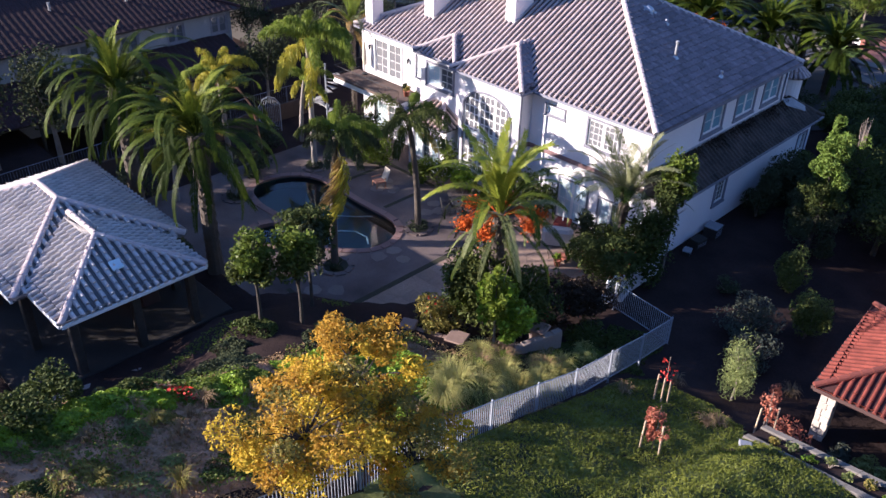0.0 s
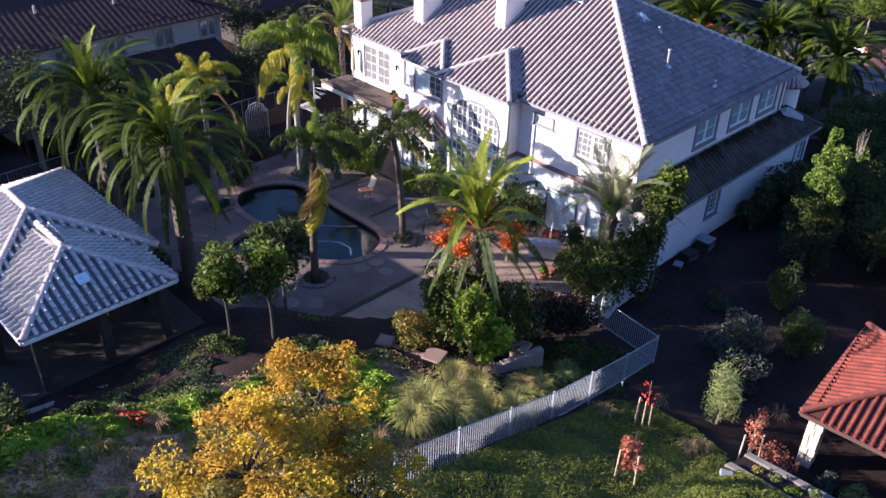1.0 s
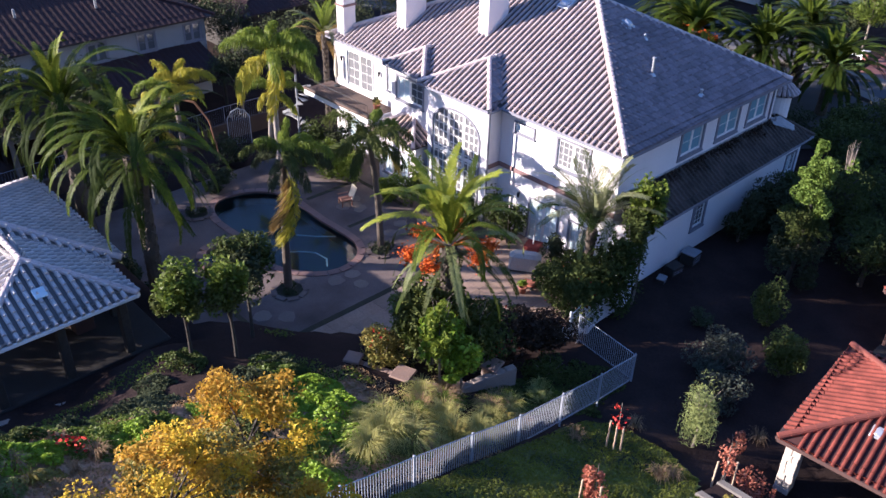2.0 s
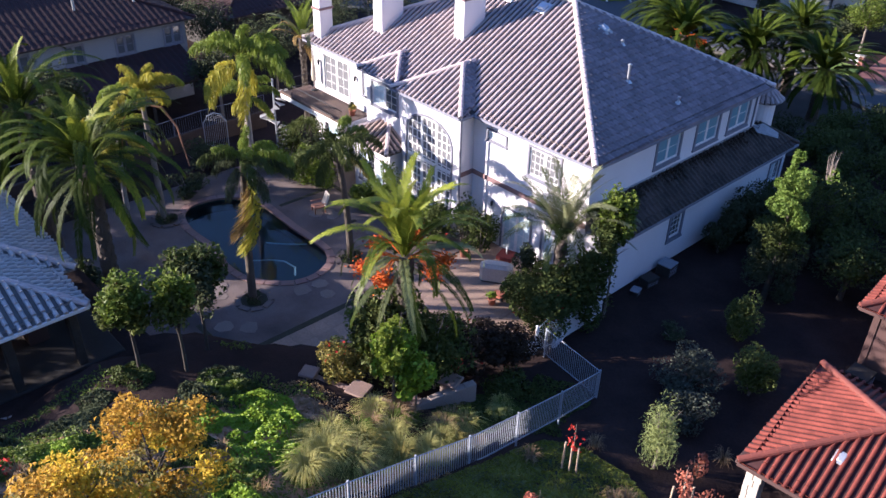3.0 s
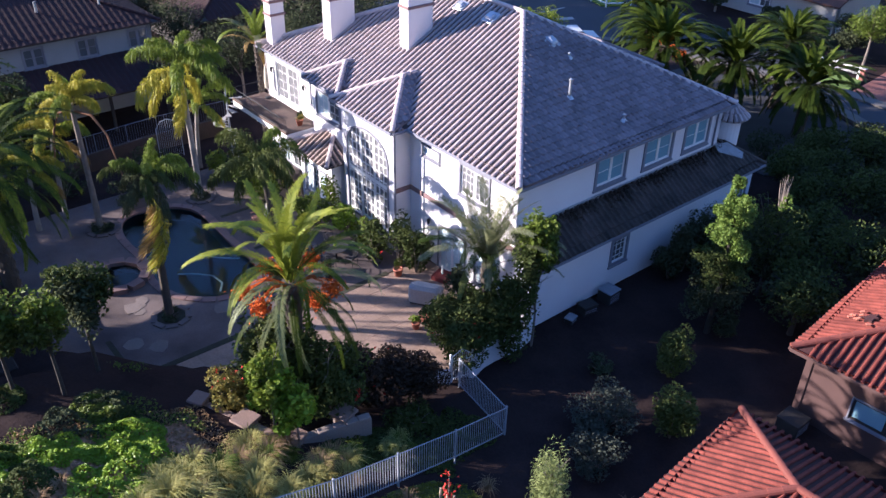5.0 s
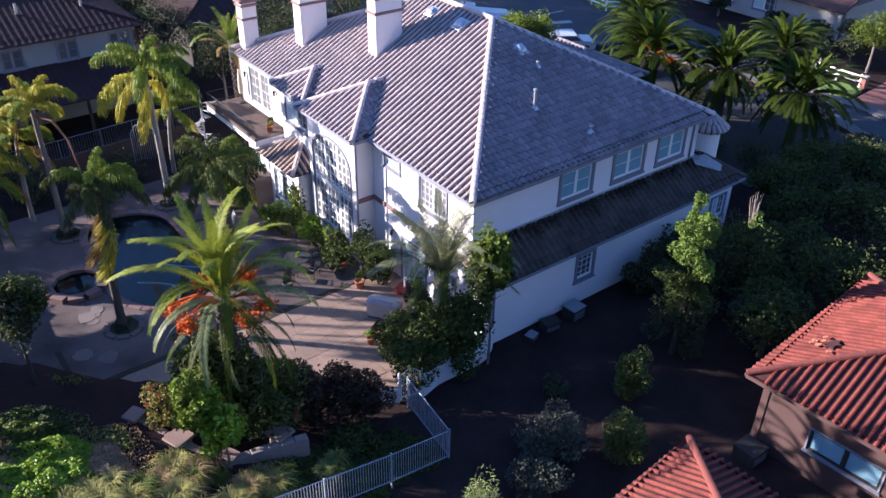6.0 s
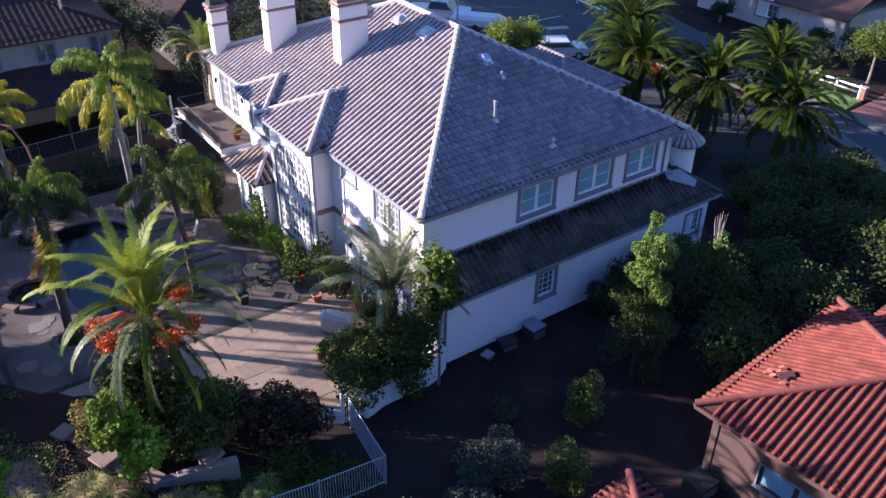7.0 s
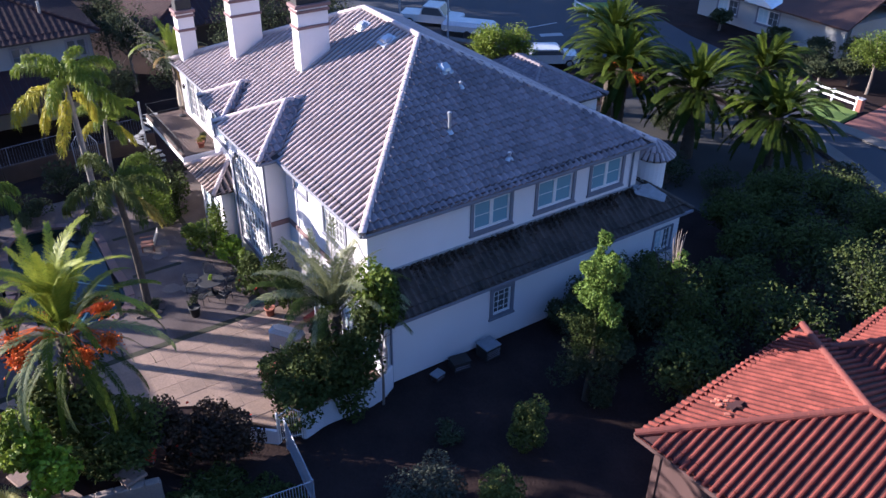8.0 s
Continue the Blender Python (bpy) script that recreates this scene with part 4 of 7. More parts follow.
gr = roof_part(house, [[ge[0], ge[1], g1], [ge[1], ge[2], g2, g1], [ge[2], ge[3], g2], [ge[3], ge[0], g1, g2]], 0.1, "lower tiled wing roof", M_PAN_SHADE, name="wing_roof")
for f in ([ge[0], ge[1], g1], [ge[1], ge[2], g2, g1], [ge[3], ge[0], g1, g2]):
    tiled_face(gr, f, M_SHADE_TILE, lip=0.055, profile=WAVE)
for a, b in ((ge[0], g1), (ge[1], g1), (g1, g2)):
    caps(gr, a, b, M_SHADE_TILE, 0.11)


# chimneys
def chimney(x0, y0, x1, y1, z0, z1):
    s = Shape().bevel_box((x0, y0, z0), (x1, y1, z1 - 0.72), 0.015)
    ob = part("chimney", s, M_STUCCO, house, "white stucco chimney with brown bands and dark cap")
    for z in (z1 - 1.7, z1 - 0.95):
        part("band", Shape().bevel_box((x0 - 0.07, y0 - 0.07, z), (x1 + 0.07, y1 + 0.07, z + 0.13), 0.02), M_BAND, ob, "brown moulded band")
    part("cap", Shape().bevel_box((x0 - 0.12, y0 - 0.12, z1 - 0.72), (x1 + 0.12, y1 + 0.12, z1 - 0.55), 0.03), M_BAND, ob, "brown stone cap")
    part("flue", Shape().bevel_box((x0 + 0.02, y0 + 0.02, z1 - 0.55), (x1 - 0.02, y1 - 0.02, z1), 0.03), M_DARKMETAL, ob, "dark metal flue hood")


chimney(-21.9, 0.5, -21.2, 1.4, 6.4, 10.2)
chimney(-18.3, 2.2, -17.5, 3.8, 7.3, 11.65)
chimney(-12.9, 3.5, -12.15, 5.1, 8.0, 12.25)


# vents, pipes and skylights on the roof
def roof_point(x, y, where):
    return EZ + SL * y if where == "front" else EZ - x * (RZ - EZ) / 8.18


def pipe(x, y, h, r=0.06):
    z = roof_point(x, y, "side")
    s = Shape().tube([(x, y, z - 0.1), (x, y, z + h)], r, 10)
    ob = part("vent_pipe", s, M_GALV, roof, "pale metal vent pipe")
    part("flashing", Shape().lathe([(r * 3.2, 0.06), (r * 1.3, 0.2)], (x, y, z), 10), M_GALV, ob)
    part("hood", Shape().lathe([(r * 1.5, h - 0.06), (r * 1.5, h), (0.0, h + 0.05)], (x, y, z), 10), M_GALV, ob)


pipe(-3.05, 6.0, 1.0, 0.07), pipe(-5.0, 7.9, 0.35), pipe(-1.15, 7.8, 0.4)


def dormer_vent(x, y, where, s=0.4):
    z = roof_point(x, y, where)
    turn = math.degrees(math.atan(SL))
    m = pose(x, y, z + 0.08, turn, 0, 0) if where == "front" else pose(x, y, z + 0.08, 0, turn, 0)
    ob = part("roof_vent", Shape().bevel_box((-s, -s, 0), (s, s, 0.06), 0.03, m), M_GALV, roof, "pale metal low-profile roof vent")
    part("dome", Shape().bevel_box((-s * 0.7, -s * 0.6, 0.04), (s * 0.7, s * 0.6, 0.2), 0.08, m), M_GALV, ob)


dormer_vent(-9.5, 6.75, "front"), dormer_vent(-6.1, 7.75, "side", 0.36), dormer_vent(-11.9, 6.8, "front", 0.35)


# ---- palms ----
def frond(name, length, rise, droop, leaflet, count, width, hang, seed, vee=0.4, bend=1.5):
    """A feather frond along +x from the crown: a bent stalk with two rows of narrow, drooping leaflets set in a V. rise: degrees at the
    base; droop: how far it bends over, towards its tip by bend; hang: how far the leaflets hang down."""
    r = np.random.default_rng(seed)
    n = 16
    t = np.linspace(0, 1, n)
    ang = np.radians(rise) - np.radians(droop) * t**bend
    ds = length / (n - 1)
    x = np.concatenate([[0], np.cumsum(np.cos(ang[:-1]) * ds)])
    z = np.concatenate([[0], np.cumsum(np.sin(ang[:-1]) * ds)])
    y = 0.09 * length * t**2 * r.uniform(-1, 1)
    verts, quads = [], []
    for i in range(n):
        w = 0.03 * (1 - 0.8 * t[i]) * length / 3
        verts += [(x[i], y[i] - w, z[i]), (x[i], y[i] + w, z[i])]
    quads += [(2 * i, 2 * i + 2, 2 * i + 3, 2 * i + 1) for i in range(n - 1)]
    for k in range(count):
        s = 0.12 + 0.88 * (k + r.uniform(0, 0.8)) / count
        px, py, pz, a = np.interp(s, t, x), np.interp(s, t, y), np.interp(s, t, z), np.interp(s, t, ang)
        fwd, up = np.array([math.cos(a), 0, math.sin(a)]), np.array([-math.sin(a), 0, math.cos(a)])
        ln = leaflet * (0.4 + 0.8 * math.sin(math.pi * min(1, 0.15 + s * 0.8)))
        for sgn in (-1, 1):
            d = fwd * (0.5 + 0.75 * s + r.uniform(-0.12, 0.12)) + np.array([0, sgn * 0.85, 0]) + up * (vee * (1 - 0.6 * s) + r.uniform(-0.12, 0.12))
            d /= np.linalg.norm(d)
            l2 = ln * r.uniform(0.75, 1.15)
            p0 = np.array([px, py, pz])
            p1 = p0 + d * l2 * 0.55 - np.array([0, 0, 0.15 * hang * l2])
            p2 = p1 + d * l2 * 0.4 * (1 - 0.5 * hang) - np.array([0, 0, hang * l2 * r.uniform(0.45, 0.8)])
            wd = np.cross(d, up)
            wd = wd / (np.linalg.norm(wd) + 1e-6) * width * 0.5
            b = len(verts)
            verts += [tuple(p0 - wd * 0.5), tuple(p0 + wd * 0.5), tuple(p1 + wd), tuple(p1 - wd), tuple(p2 + wd * 0.15), tuple(p2 - wd * 0.15)]
            quads += [(b, b + 1, b + 2, b + 3), (b + 3, b + 2, b + 4, b + 5)]
    return soup(name, np.array(verts), np.array(quads))


def plume(name, length, rise, droop, leaflet, count, seed):
    """A feathery queen-palm frond: leaflets stand out all round the stalk and hang."""
    r = np.random.default_rng(seed)
    n = 12
    t = np.linspace(0, 1, n)
    ang = np.radians(rise) - np.radians(droop) * t**1.2
    ds = length / (n - 1)
    x = np.concatenate([[0], np.cumsum(np.cos(ang[:-1]) * ds)])
    z = np.concatenate([[0], np.cumsum(np.sin(ang[:-1]) * ds)])
    verts, quads = [], []
    for i in range(n):
        w = 0.035 * (1 - 0.8 * t[i])
        verts += [(x[i], -w, z[i]), (x[i], w, z[i])]
    quads += [(2 * i, 2 * i + 2, 2 * i + 3, 2 * i + 1) for i in range(n - 1)]
    for k in range(count):
        s = 0.14 + 0.86 * (k + r.uniform(0, 1)) / count
        px, pz, a = np.interp(s, t, x), np.interp(s, t, z), np.interp(s, t, ang)
        fwd, up = np.array([math.cos(a), 0, math.sin(a)]), np.array([-math.sin(a), 0, math.cos(a)])
        th = r.uniform(0, math.tau)
        d = fwd * r.uniform(0.5, 1.1) + np.array([0, 1, 0]) * math.cos(th) + up * math.sin(th) * 0.7
        d /= np.linalg.norm(d)
        ln = leaflet * (0.55 + 0.6 * math.sin(math.pi * min(1, 0.1 + s * 0.85))) * r.uniform(0.7, 1.15)
        p0 = np.array([px, 0, pz])
        p1 = p0 + d * ln * 0.45
        p2 = p0 + d * ln * 0.62 - np.array([0, 0, ln * r.uniform(0.3, 0.7)])
        wd = np.cross(d, r.normal(size=3))
        wd = wd / (np.linalg.norm(wd) + 1e-6) * 0.02
        b = len(verts)
        verts += [tuple(p0), tuple(p1 + wd), tuple(p2), tuple(p1 - wd)]
        quads.append((b, b + 1, b + 2, b + 3))
    return soup(name, np.array(verts), np.array(quads))


def date_trunk(h, r, flare=1.3):
    """A stout trunk with the stubs of old fronds in spirals and a swollen head."""
    s = Shape()
    zs_ = np.linspace(0, h, 12)
    s.tube([(0.02 * math.sin(z), 0.02 * math.cos(z * 1.3), z) for z in zs_], [r * (flare - (flare - 1) * min(1, z / (0.2 * h))) * (1.0 if z < h * 0.8 else 1.25) for z in zs_], 12)
    k = 0
    z = 0.15
    while z < h:
        a = k * 2.4
        rr = r * (1.0 if z < h * 0.8 else 1.25)
        m = pose(0, 0, z, 0, 0, math.degrees(a)) @ pose(rr * 0.92, 0, 0, 0, -35, 0)
        s.add([m @ Vector(q) for q in ((0, -0.09, -0.08), (0, 0.09, -0.08), (0.02, 0.06, 0.1), (0.02, -0.06, 0.1), (0.1, 0, 0.04))], [(0, 1, 4), (1, 2, 4), (2, 3, 4), (3, 0, 4)])
        k += 1
        z += 0.045
    return s


FRONDS = {}


def frond_set(kind):
    if kind in FRONDS:
        return FRONDS[kind]
    if kind == "date":
        out = {"up": [frond("frond", 3.5, 87, d, 0.34, 110, 0.026, 0.2, s, 0.35) for s, d in ((1, 50), (2, 72), (3, 95))], "mid": [frond("frond", 4.1, 64, d, 0.29, 110, 0.025, 0.3, s, 0.5, 1.3) for s, d in ((4, 165), (5, 135), (6, 110))], "low": [frond("frond", 3.9, 34, 128, 0.28, 104, 0.025, 0.35, s, 0.5, 1.2) for s in (7, 8, 9)], "hang": [frond("frond", 3.3, -24, 66, 0.22, 90, 0.022, 0.4, s) for s in (10, 11)]}
    elif kind == "canary":
        out = {"up": [frond("frond", 2.7, 82, d, 0.3, 90, 0.03, 0.15, s, 0.35) for s, d in ((31, 40), (32, 65))], "mid": [frond("frond", 3.1, 58, d, 0.3, 96, 0.03, 0.2, s, 0.45) for s, d in ((33, 70), (34, 90), (35, 105))], "low": [frond("frond", 3.1, 22, d, 0.29, 96, 0.03, 0.25, s, 0.45) for s, d in ((36, 70), (37, 90))], "hang": [frond("frond", 2.8, -14, 62, 0.26, 84, 0.03, 0.3, s) for s in (38, 39)]}
    elif kind == "queen":
        out = {"up": [plume("frond", 2.2, 80, 95, 0.55, 320, s) for s in (11, 12)], "mid": [plume("frond", 2.8, 50, 115, 0.6, 400, s) for s in (13, 14, 15)], "low": [plume("frond", 2.7, 14, 88, 0.62, 380, s) for s in (16, 17)], "hang": [plume("frond", 2.5, -30, 58, 0.5, 320, s) for s in (18, 19)]}
    else:
        out = {"up": [frond("frond", 2.5, 84, d, 0.3, 76, 0.02, 0.15, s) for s, d in ((21, 45), (22, 80))], "mid": [frond("frond", 2.9, 60, d, 0.32, 84, 0.019, 0.35, s) for s, d in ((23, 80), (24, 105), (25, 125))], "low": [frond("frond", 2.7, 32, 75, 0.3, 80, 0.019, 0.4, s) for s in (26, 27)], "hang": [frond("frond", 2.1, -32, 45, 0.32, 50, 0.03, 0.5, s) for s in (28, 29)]}
    FRONDS[kind] = out
    return out


def coloured(me, mat, cache={}):
    key = (me.name, mat.name)
    if key not in cache:
        c = me.copy()
        c.name = "frond"
        c.materials.clear()
        c.materials.append(mat)
        cache[key] = c
    return cache[key]


def palm(kind, x, y, z0, zc, counts, mats, trunk_r, label, size=1.0, lean=(0, 0), seed=1, trunk_mat=None, fruit=0, group="", upright=1.0):
    """counts: how many upright, middle, low and hanging fronds."""
    r = random.Random(seed)
    ob = thing("palm_tree", label, "palm tree", group, pose(x, y, z0))
    h = zc - z0
    if kind == "queen":
        pts = [(lean[0] * t * t, lean[1] * t * t, t * h) for t in np.linspace(0, 1, 9)]
        s = Shape().tube(pts, [trunk_r * (1.35 - 0.45 * t) for t in np.linspace(0, 1, 9)], 10)
        for t in np.linspace(0.04, 0.9, int(h / 0.22)):
            p = (lean[0] * t * t, lean[1] * t * t, t * h)
            s.lathe([(trunk_r * (1.35 - 0.45 * t), -0.02), (trunk_r * (1.42 - 0.45 * t), 0), (trunk_r * (1.35 - 0.45 * t), 0.02)], p, 10)
    else:
        s = date_trunk(h, trunk_r)
    part("trunk", s, trunk_mat or (M_QTRUNK if kind == "queen" else M_TRUNK), ob)
    top = Vector((lean[0], lean[1], h))
    sets = frond_set(kind)
    k = 0
    for level, n in zip(("up", "mid", "low", "hang"), counts):
        for i in range(n):
            me = r.choice(sets[level])
            mat = r.choice(mats[level] if isinstance(mats, dict) else mats)
            yaw = k * 137.5 + r.uniform(-14, 14)
            k += 1
            sc = size * r.uniform(0.86, 1.1) * (upright if level == "up" else 1.0)
            m = Matrix.Translation(top + Vector((0, 0, {"up": 0.15, "mid": 0.05, "low": -0.1, "hang": -0.25}[level]))) @ pose(0, 0, 0, r.uniform(-16, 16), r.uniform(-9, 9), yaw) @ Matrix.Translation((trunk_r * 0.5, 0, 0)) @ Matrix.Scale(sc, 4)
            mesh_part("frond", coloured(me, mat), mat, ob, m=m)
    for i in range(fruit):
        a = math.radians(360 * i / max(1, fruit) + r.uniform(-20, 20))
        d = Vector((math.cos(a), math.sin(a), 0))
        reach = r.uniform(1.25, 1.65)
        fs = Shape()
        for k_ in range(7):
            q = Vector((r.uniform(-0.22, 0.22), r.uniform(-0.22, 0.22), r.uniform(-0.2, 0.12)))
            fs.tube([top - Vector((0, 0, 0.15)), top + d * 0.5 * reach + Vector((0, 0, 0.3)) + q * 0.3, top + d * reach + q], [0.022, 0.016, 0.008], 5)
        stalk = part("fruit_stalk", fs, F_FRUIT, ob, "orange fruit stalk")
        c = np.array(top + d * reach - Vector((0, 0, 0.1)))
        pts_ = c + np.random.default_rng(seed * 10 + i).normal(size=(420, 3)) * np.array([0.17, 0.17, 0.13])
        tagged(mesh_part("fruit", leaves("fruit", pts_, 0.1, 0.8, 0.0), F_FRUIT, stalk), "bright orange date cluster", kind="stuff")
    return ob


# frond colours follow the light: brighter greens on top, darker ones lower down
SUNNY = {"up": [F_PALM_SUN], "mid": [F_PALM_SUN, F_PALM, F_PALM], "low": [F_PALM, F_PALM_SHADE, F_PALM_PALE], "hang": [F_PALM_PALE, F_PALM, F_PALM_SHADE]}
DEEP = {"up": [F_PALM_SUN, F_PALM], "mid": [F_PALM, F_PALM, F_PALM_SHADE], "low": [F_PALM, F_PALM_SHADE], "hang": [F_PALM_SHADE]}
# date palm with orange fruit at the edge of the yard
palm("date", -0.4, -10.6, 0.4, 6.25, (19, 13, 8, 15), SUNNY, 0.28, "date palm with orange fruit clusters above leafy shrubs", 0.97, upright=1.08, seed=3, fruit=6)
# grey-green palm at the house corner
palm("pygmy", -0.5, -1.1, G - 0.1, 3.1, (10, 19, 4, 0), {"up": [F_PALM_GREY], "mid": [F_PALM_GREY, F_PALM_SHADE, F_CLIP], "low": [F_CLIP], "hang": [F_CLIP]}, 0.2, "grey-green palm against the house corner", 1.28, seed=5, upright=1.15)
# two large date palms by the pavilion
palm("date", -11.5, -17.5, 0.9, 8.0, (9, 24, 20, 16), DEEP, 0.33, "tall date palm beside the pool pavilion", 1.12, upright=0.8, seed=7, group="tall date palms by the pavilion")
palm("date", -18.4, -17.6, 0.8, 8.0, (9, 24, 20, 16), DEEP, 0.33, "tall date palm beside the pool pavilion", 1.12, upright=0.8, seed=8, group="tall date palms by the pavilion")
# queen palms in the deck rings
# QM and QD colour the low fronds darker, as shaded by the crown
QG, QM = {"up": [F_QUEEN], "mid": [F_QUEEN], "low": [F_QUEEN, F_QUEEN_Y], "hang": [F_QUEEN_Y]}, {"up": [F_QUEEN], "mid": [F_QUEEN, F_CLIP, F_SHADE], "low": [F_SHADE, F_DARK], "hang": [F_DEAD]}
QD = {"up": [F_MID], "mid": [F_CLIP, F_CLIP, F_MID], "low": [F_SHADE], "hang": [F_RUSTY]}
QY = {"up": [F_QUEEN_Y], "mid": [F_QUEEN_Y, F_QUEEN], "low": [F_QUEEN_Y], "hang": [F_DEAD]}
palm("queen", -19.4, -5.9, G, 7.5, (3, 6, 3, 3), QG, 0.14, "slender queen palm with drooping yellowing fronds", 1.15, (0.3, -0.2), 11)
yellow_palm = palm("queen", -19.4, -11.6, G, 6.75, (5, 9, 1, 0), QY, 0.13, "slender palm with a dense flat yellow crown and dry drooping stalks", 0.8, (-0.2, 0.0), 12, trunk_mat=M_BARK)
for ex, ey, drop in ((1.4, 1.25, 3.3), (-1.15, -1.1, 2.6)):
    part("dry_stalk", Shape().tube([(-0.2, 0, 6.7), (ex * 0.5 - 0.1, ey * 0.5, 6.55), (ex * 0.85, ey * 0.8, 5.6), (ex, ey, 6.7 - drop)], [0.07, 0.065, 0.055, 0.035], 7), M_DRYSTALK, yellow_palm, "bare orange-brown drooping stalk")
palm("queen", -9.85, -6.2, G, 5.75, (0, 7, 4, 1), QD, 0.14, "slender queen palm beside the pool", 1.0, (-0.55, -0.2), 13, trunk_mat=M_TRUNK)
palm("queen", -9.8, -11.95, G, 7.1, (3, 7, 4, 0), QM, 0.15, "slender queen palm with dry hanging fronds", 0.8, (0.7, -0.1), 14, trunk_mat=M_TRUNK)
hangers = thing("dry_frond_skirt", "dry yellow fronds hanging from a pool palm", "palm frond", m=pose(-9.1, -12.05, 6.7))
for i, (yaw, tip, sz) in enumerate(((40, 42, 1.6), (58, 50, 1.25))):
    mesh_part("frond", coloured(frond_set("queen")["hang"][i % 2], F_DEAD if i else F_QUEEN_Y), F_DEAD, hangers, m=pose(0, 0, -0.15 * i, 0, tip, yaw) @ Matrix.Scale(sz, 4))
# clumps of young palms by the far garden wall
for i, (x, y, zc, sd) in enumerate(((-21.8, -12.6, 4.6, 15), (-23.0, -4.2, 3.9, 17), (-21.2, -14.2, 3.4, 18))):
    palm("queen", x, y, G - 0.05, zc, (3, 5, 3, 1), QY if i != 1 else QG, 0.11, "young queen palm by the garden wall", 0.75, (0.4, 0.2), sd)
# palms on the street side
# low and hanging fronds coloured dark for the shade under each crown
STREET = {"up": [F_PALM], "mid": [F_PALM, F_PALM, F_PALM_SHADE], "low": [F_PALM_SHADE], "hang": [F_PALM_SHADE]}
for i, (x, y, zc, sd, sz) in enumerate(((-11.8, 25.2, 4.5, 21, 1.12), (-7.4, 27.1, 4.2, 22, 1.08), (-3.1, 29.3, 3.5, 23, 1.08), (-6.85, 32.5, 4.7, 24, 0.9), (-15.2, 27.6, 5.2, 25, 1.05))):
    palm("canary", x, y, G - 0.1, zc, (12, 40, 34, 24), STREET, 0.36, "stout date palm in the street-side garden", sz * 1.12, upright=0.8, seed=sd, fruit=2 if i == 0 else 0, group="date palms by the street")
# spiky plant in the corner behind the balcony
palm("pygmy", -23.4, 0.6, G - 0.1, 6.3, (7, 9, 5, 2), {"up": [F_QUEEN], "mid": [F_PALM_GREY, F_QUEEN], "low": [F_DEAD], "hang": [F_DEAD]}, 0.15, "palm behind the balcony with orange dry fronds", 0.95, seed=31)


# ---- trees and shrubs ----
def limbs(h, spread, count, r0, seed, z0=0.35):
    """A tapered, slightly bent trunk with limbs that fork once. Returns the shape and the limb ends."""
    r = random.Random(seed)
    s = Shape()
    trunk = [(0.12 * h * 0.1 * math.sin(3 * t), 0.1 * h * 0.1 * math.cos(2 * t), t * h * 0.6) for t in np.linspace(0, 1, 6)]
    s.tube(trunk, [r0 * (1.25 - 0.6 * t) for t in np.linspace(0, 1, 6)], 8)
    ends = []
    for i in range(count):
        a = i * 2.4 + r.uniform(-0.3, 0.3)
        t = r.uniform(z0, 0.6)
        st = Vector((0, 0, h * t))
        en = Vector((math.cos(a) * spread * r.uniform(0.55, 0.95), math.sin(a) * spread * r.uniform(0.55, 0.95), h * r.uniform(0.65, 0.98)))
        mid = st.lerp(en, 0.5) + Vector((0, 0, 0.06 * h))
        s.tube([st, mid, en], [r0 * 0.5, r0 * 0.3, r0 * 0.1], 6)
        ends.append(en)
        for k in range(2):
            e2 = mid + Vector((r.uniform(-1, 1), r.uniform(-1, 1), r.uniform(0.3, 1.0))) * spread * 0.5
            s.tube([mid, mid.lerp(e2, 0.6), e2], [r0 * 0.25, r0 * 0.15, r0 * 0.06], 5)
            ends.append(e2)
    return s, ends


def tree(name, x, y, h, radii, mat, label, n=5000, leaf=0.13, lumps=16, seed=1, r0=0.12, zc=None, z0=None, lump=0.42, aspect=0.55, category="tree", group="", second=None, bark=None, parts=4):
    """A trunk with limbs and an uneven crown of leaf clumps, in a few large boughs."""
    z0 = ground_z(x, y) - 0.08 if z0 is None else z0
    ob = thing(name, label, category, group, pose(x, y, z0))
    s, ends = limbs(h, min(radii[:2]) * 0.8, 7, r0, seed)
    part("trunk", s, bark or M_BARK, ob)
    zc = zc or h - radii[2] * 0.75
    for i in range(parts):
        a = math.tau * i / parts + seed
        c = (math.cos(a) * radii[0] * 0.3, math.sin(a) * radii[1] * 0.3, zc + radii[2] * (0.22 if i % 2 else -0.1))
        me = leaves("bough", puffs(n // parts, c, [0.78 * q for q in radii], lumps, lump), leaf, aspect)
        tagged(mesh_part("bough", me, second if second and i % 2 else mat, ob), kind="stuff")
    return ob


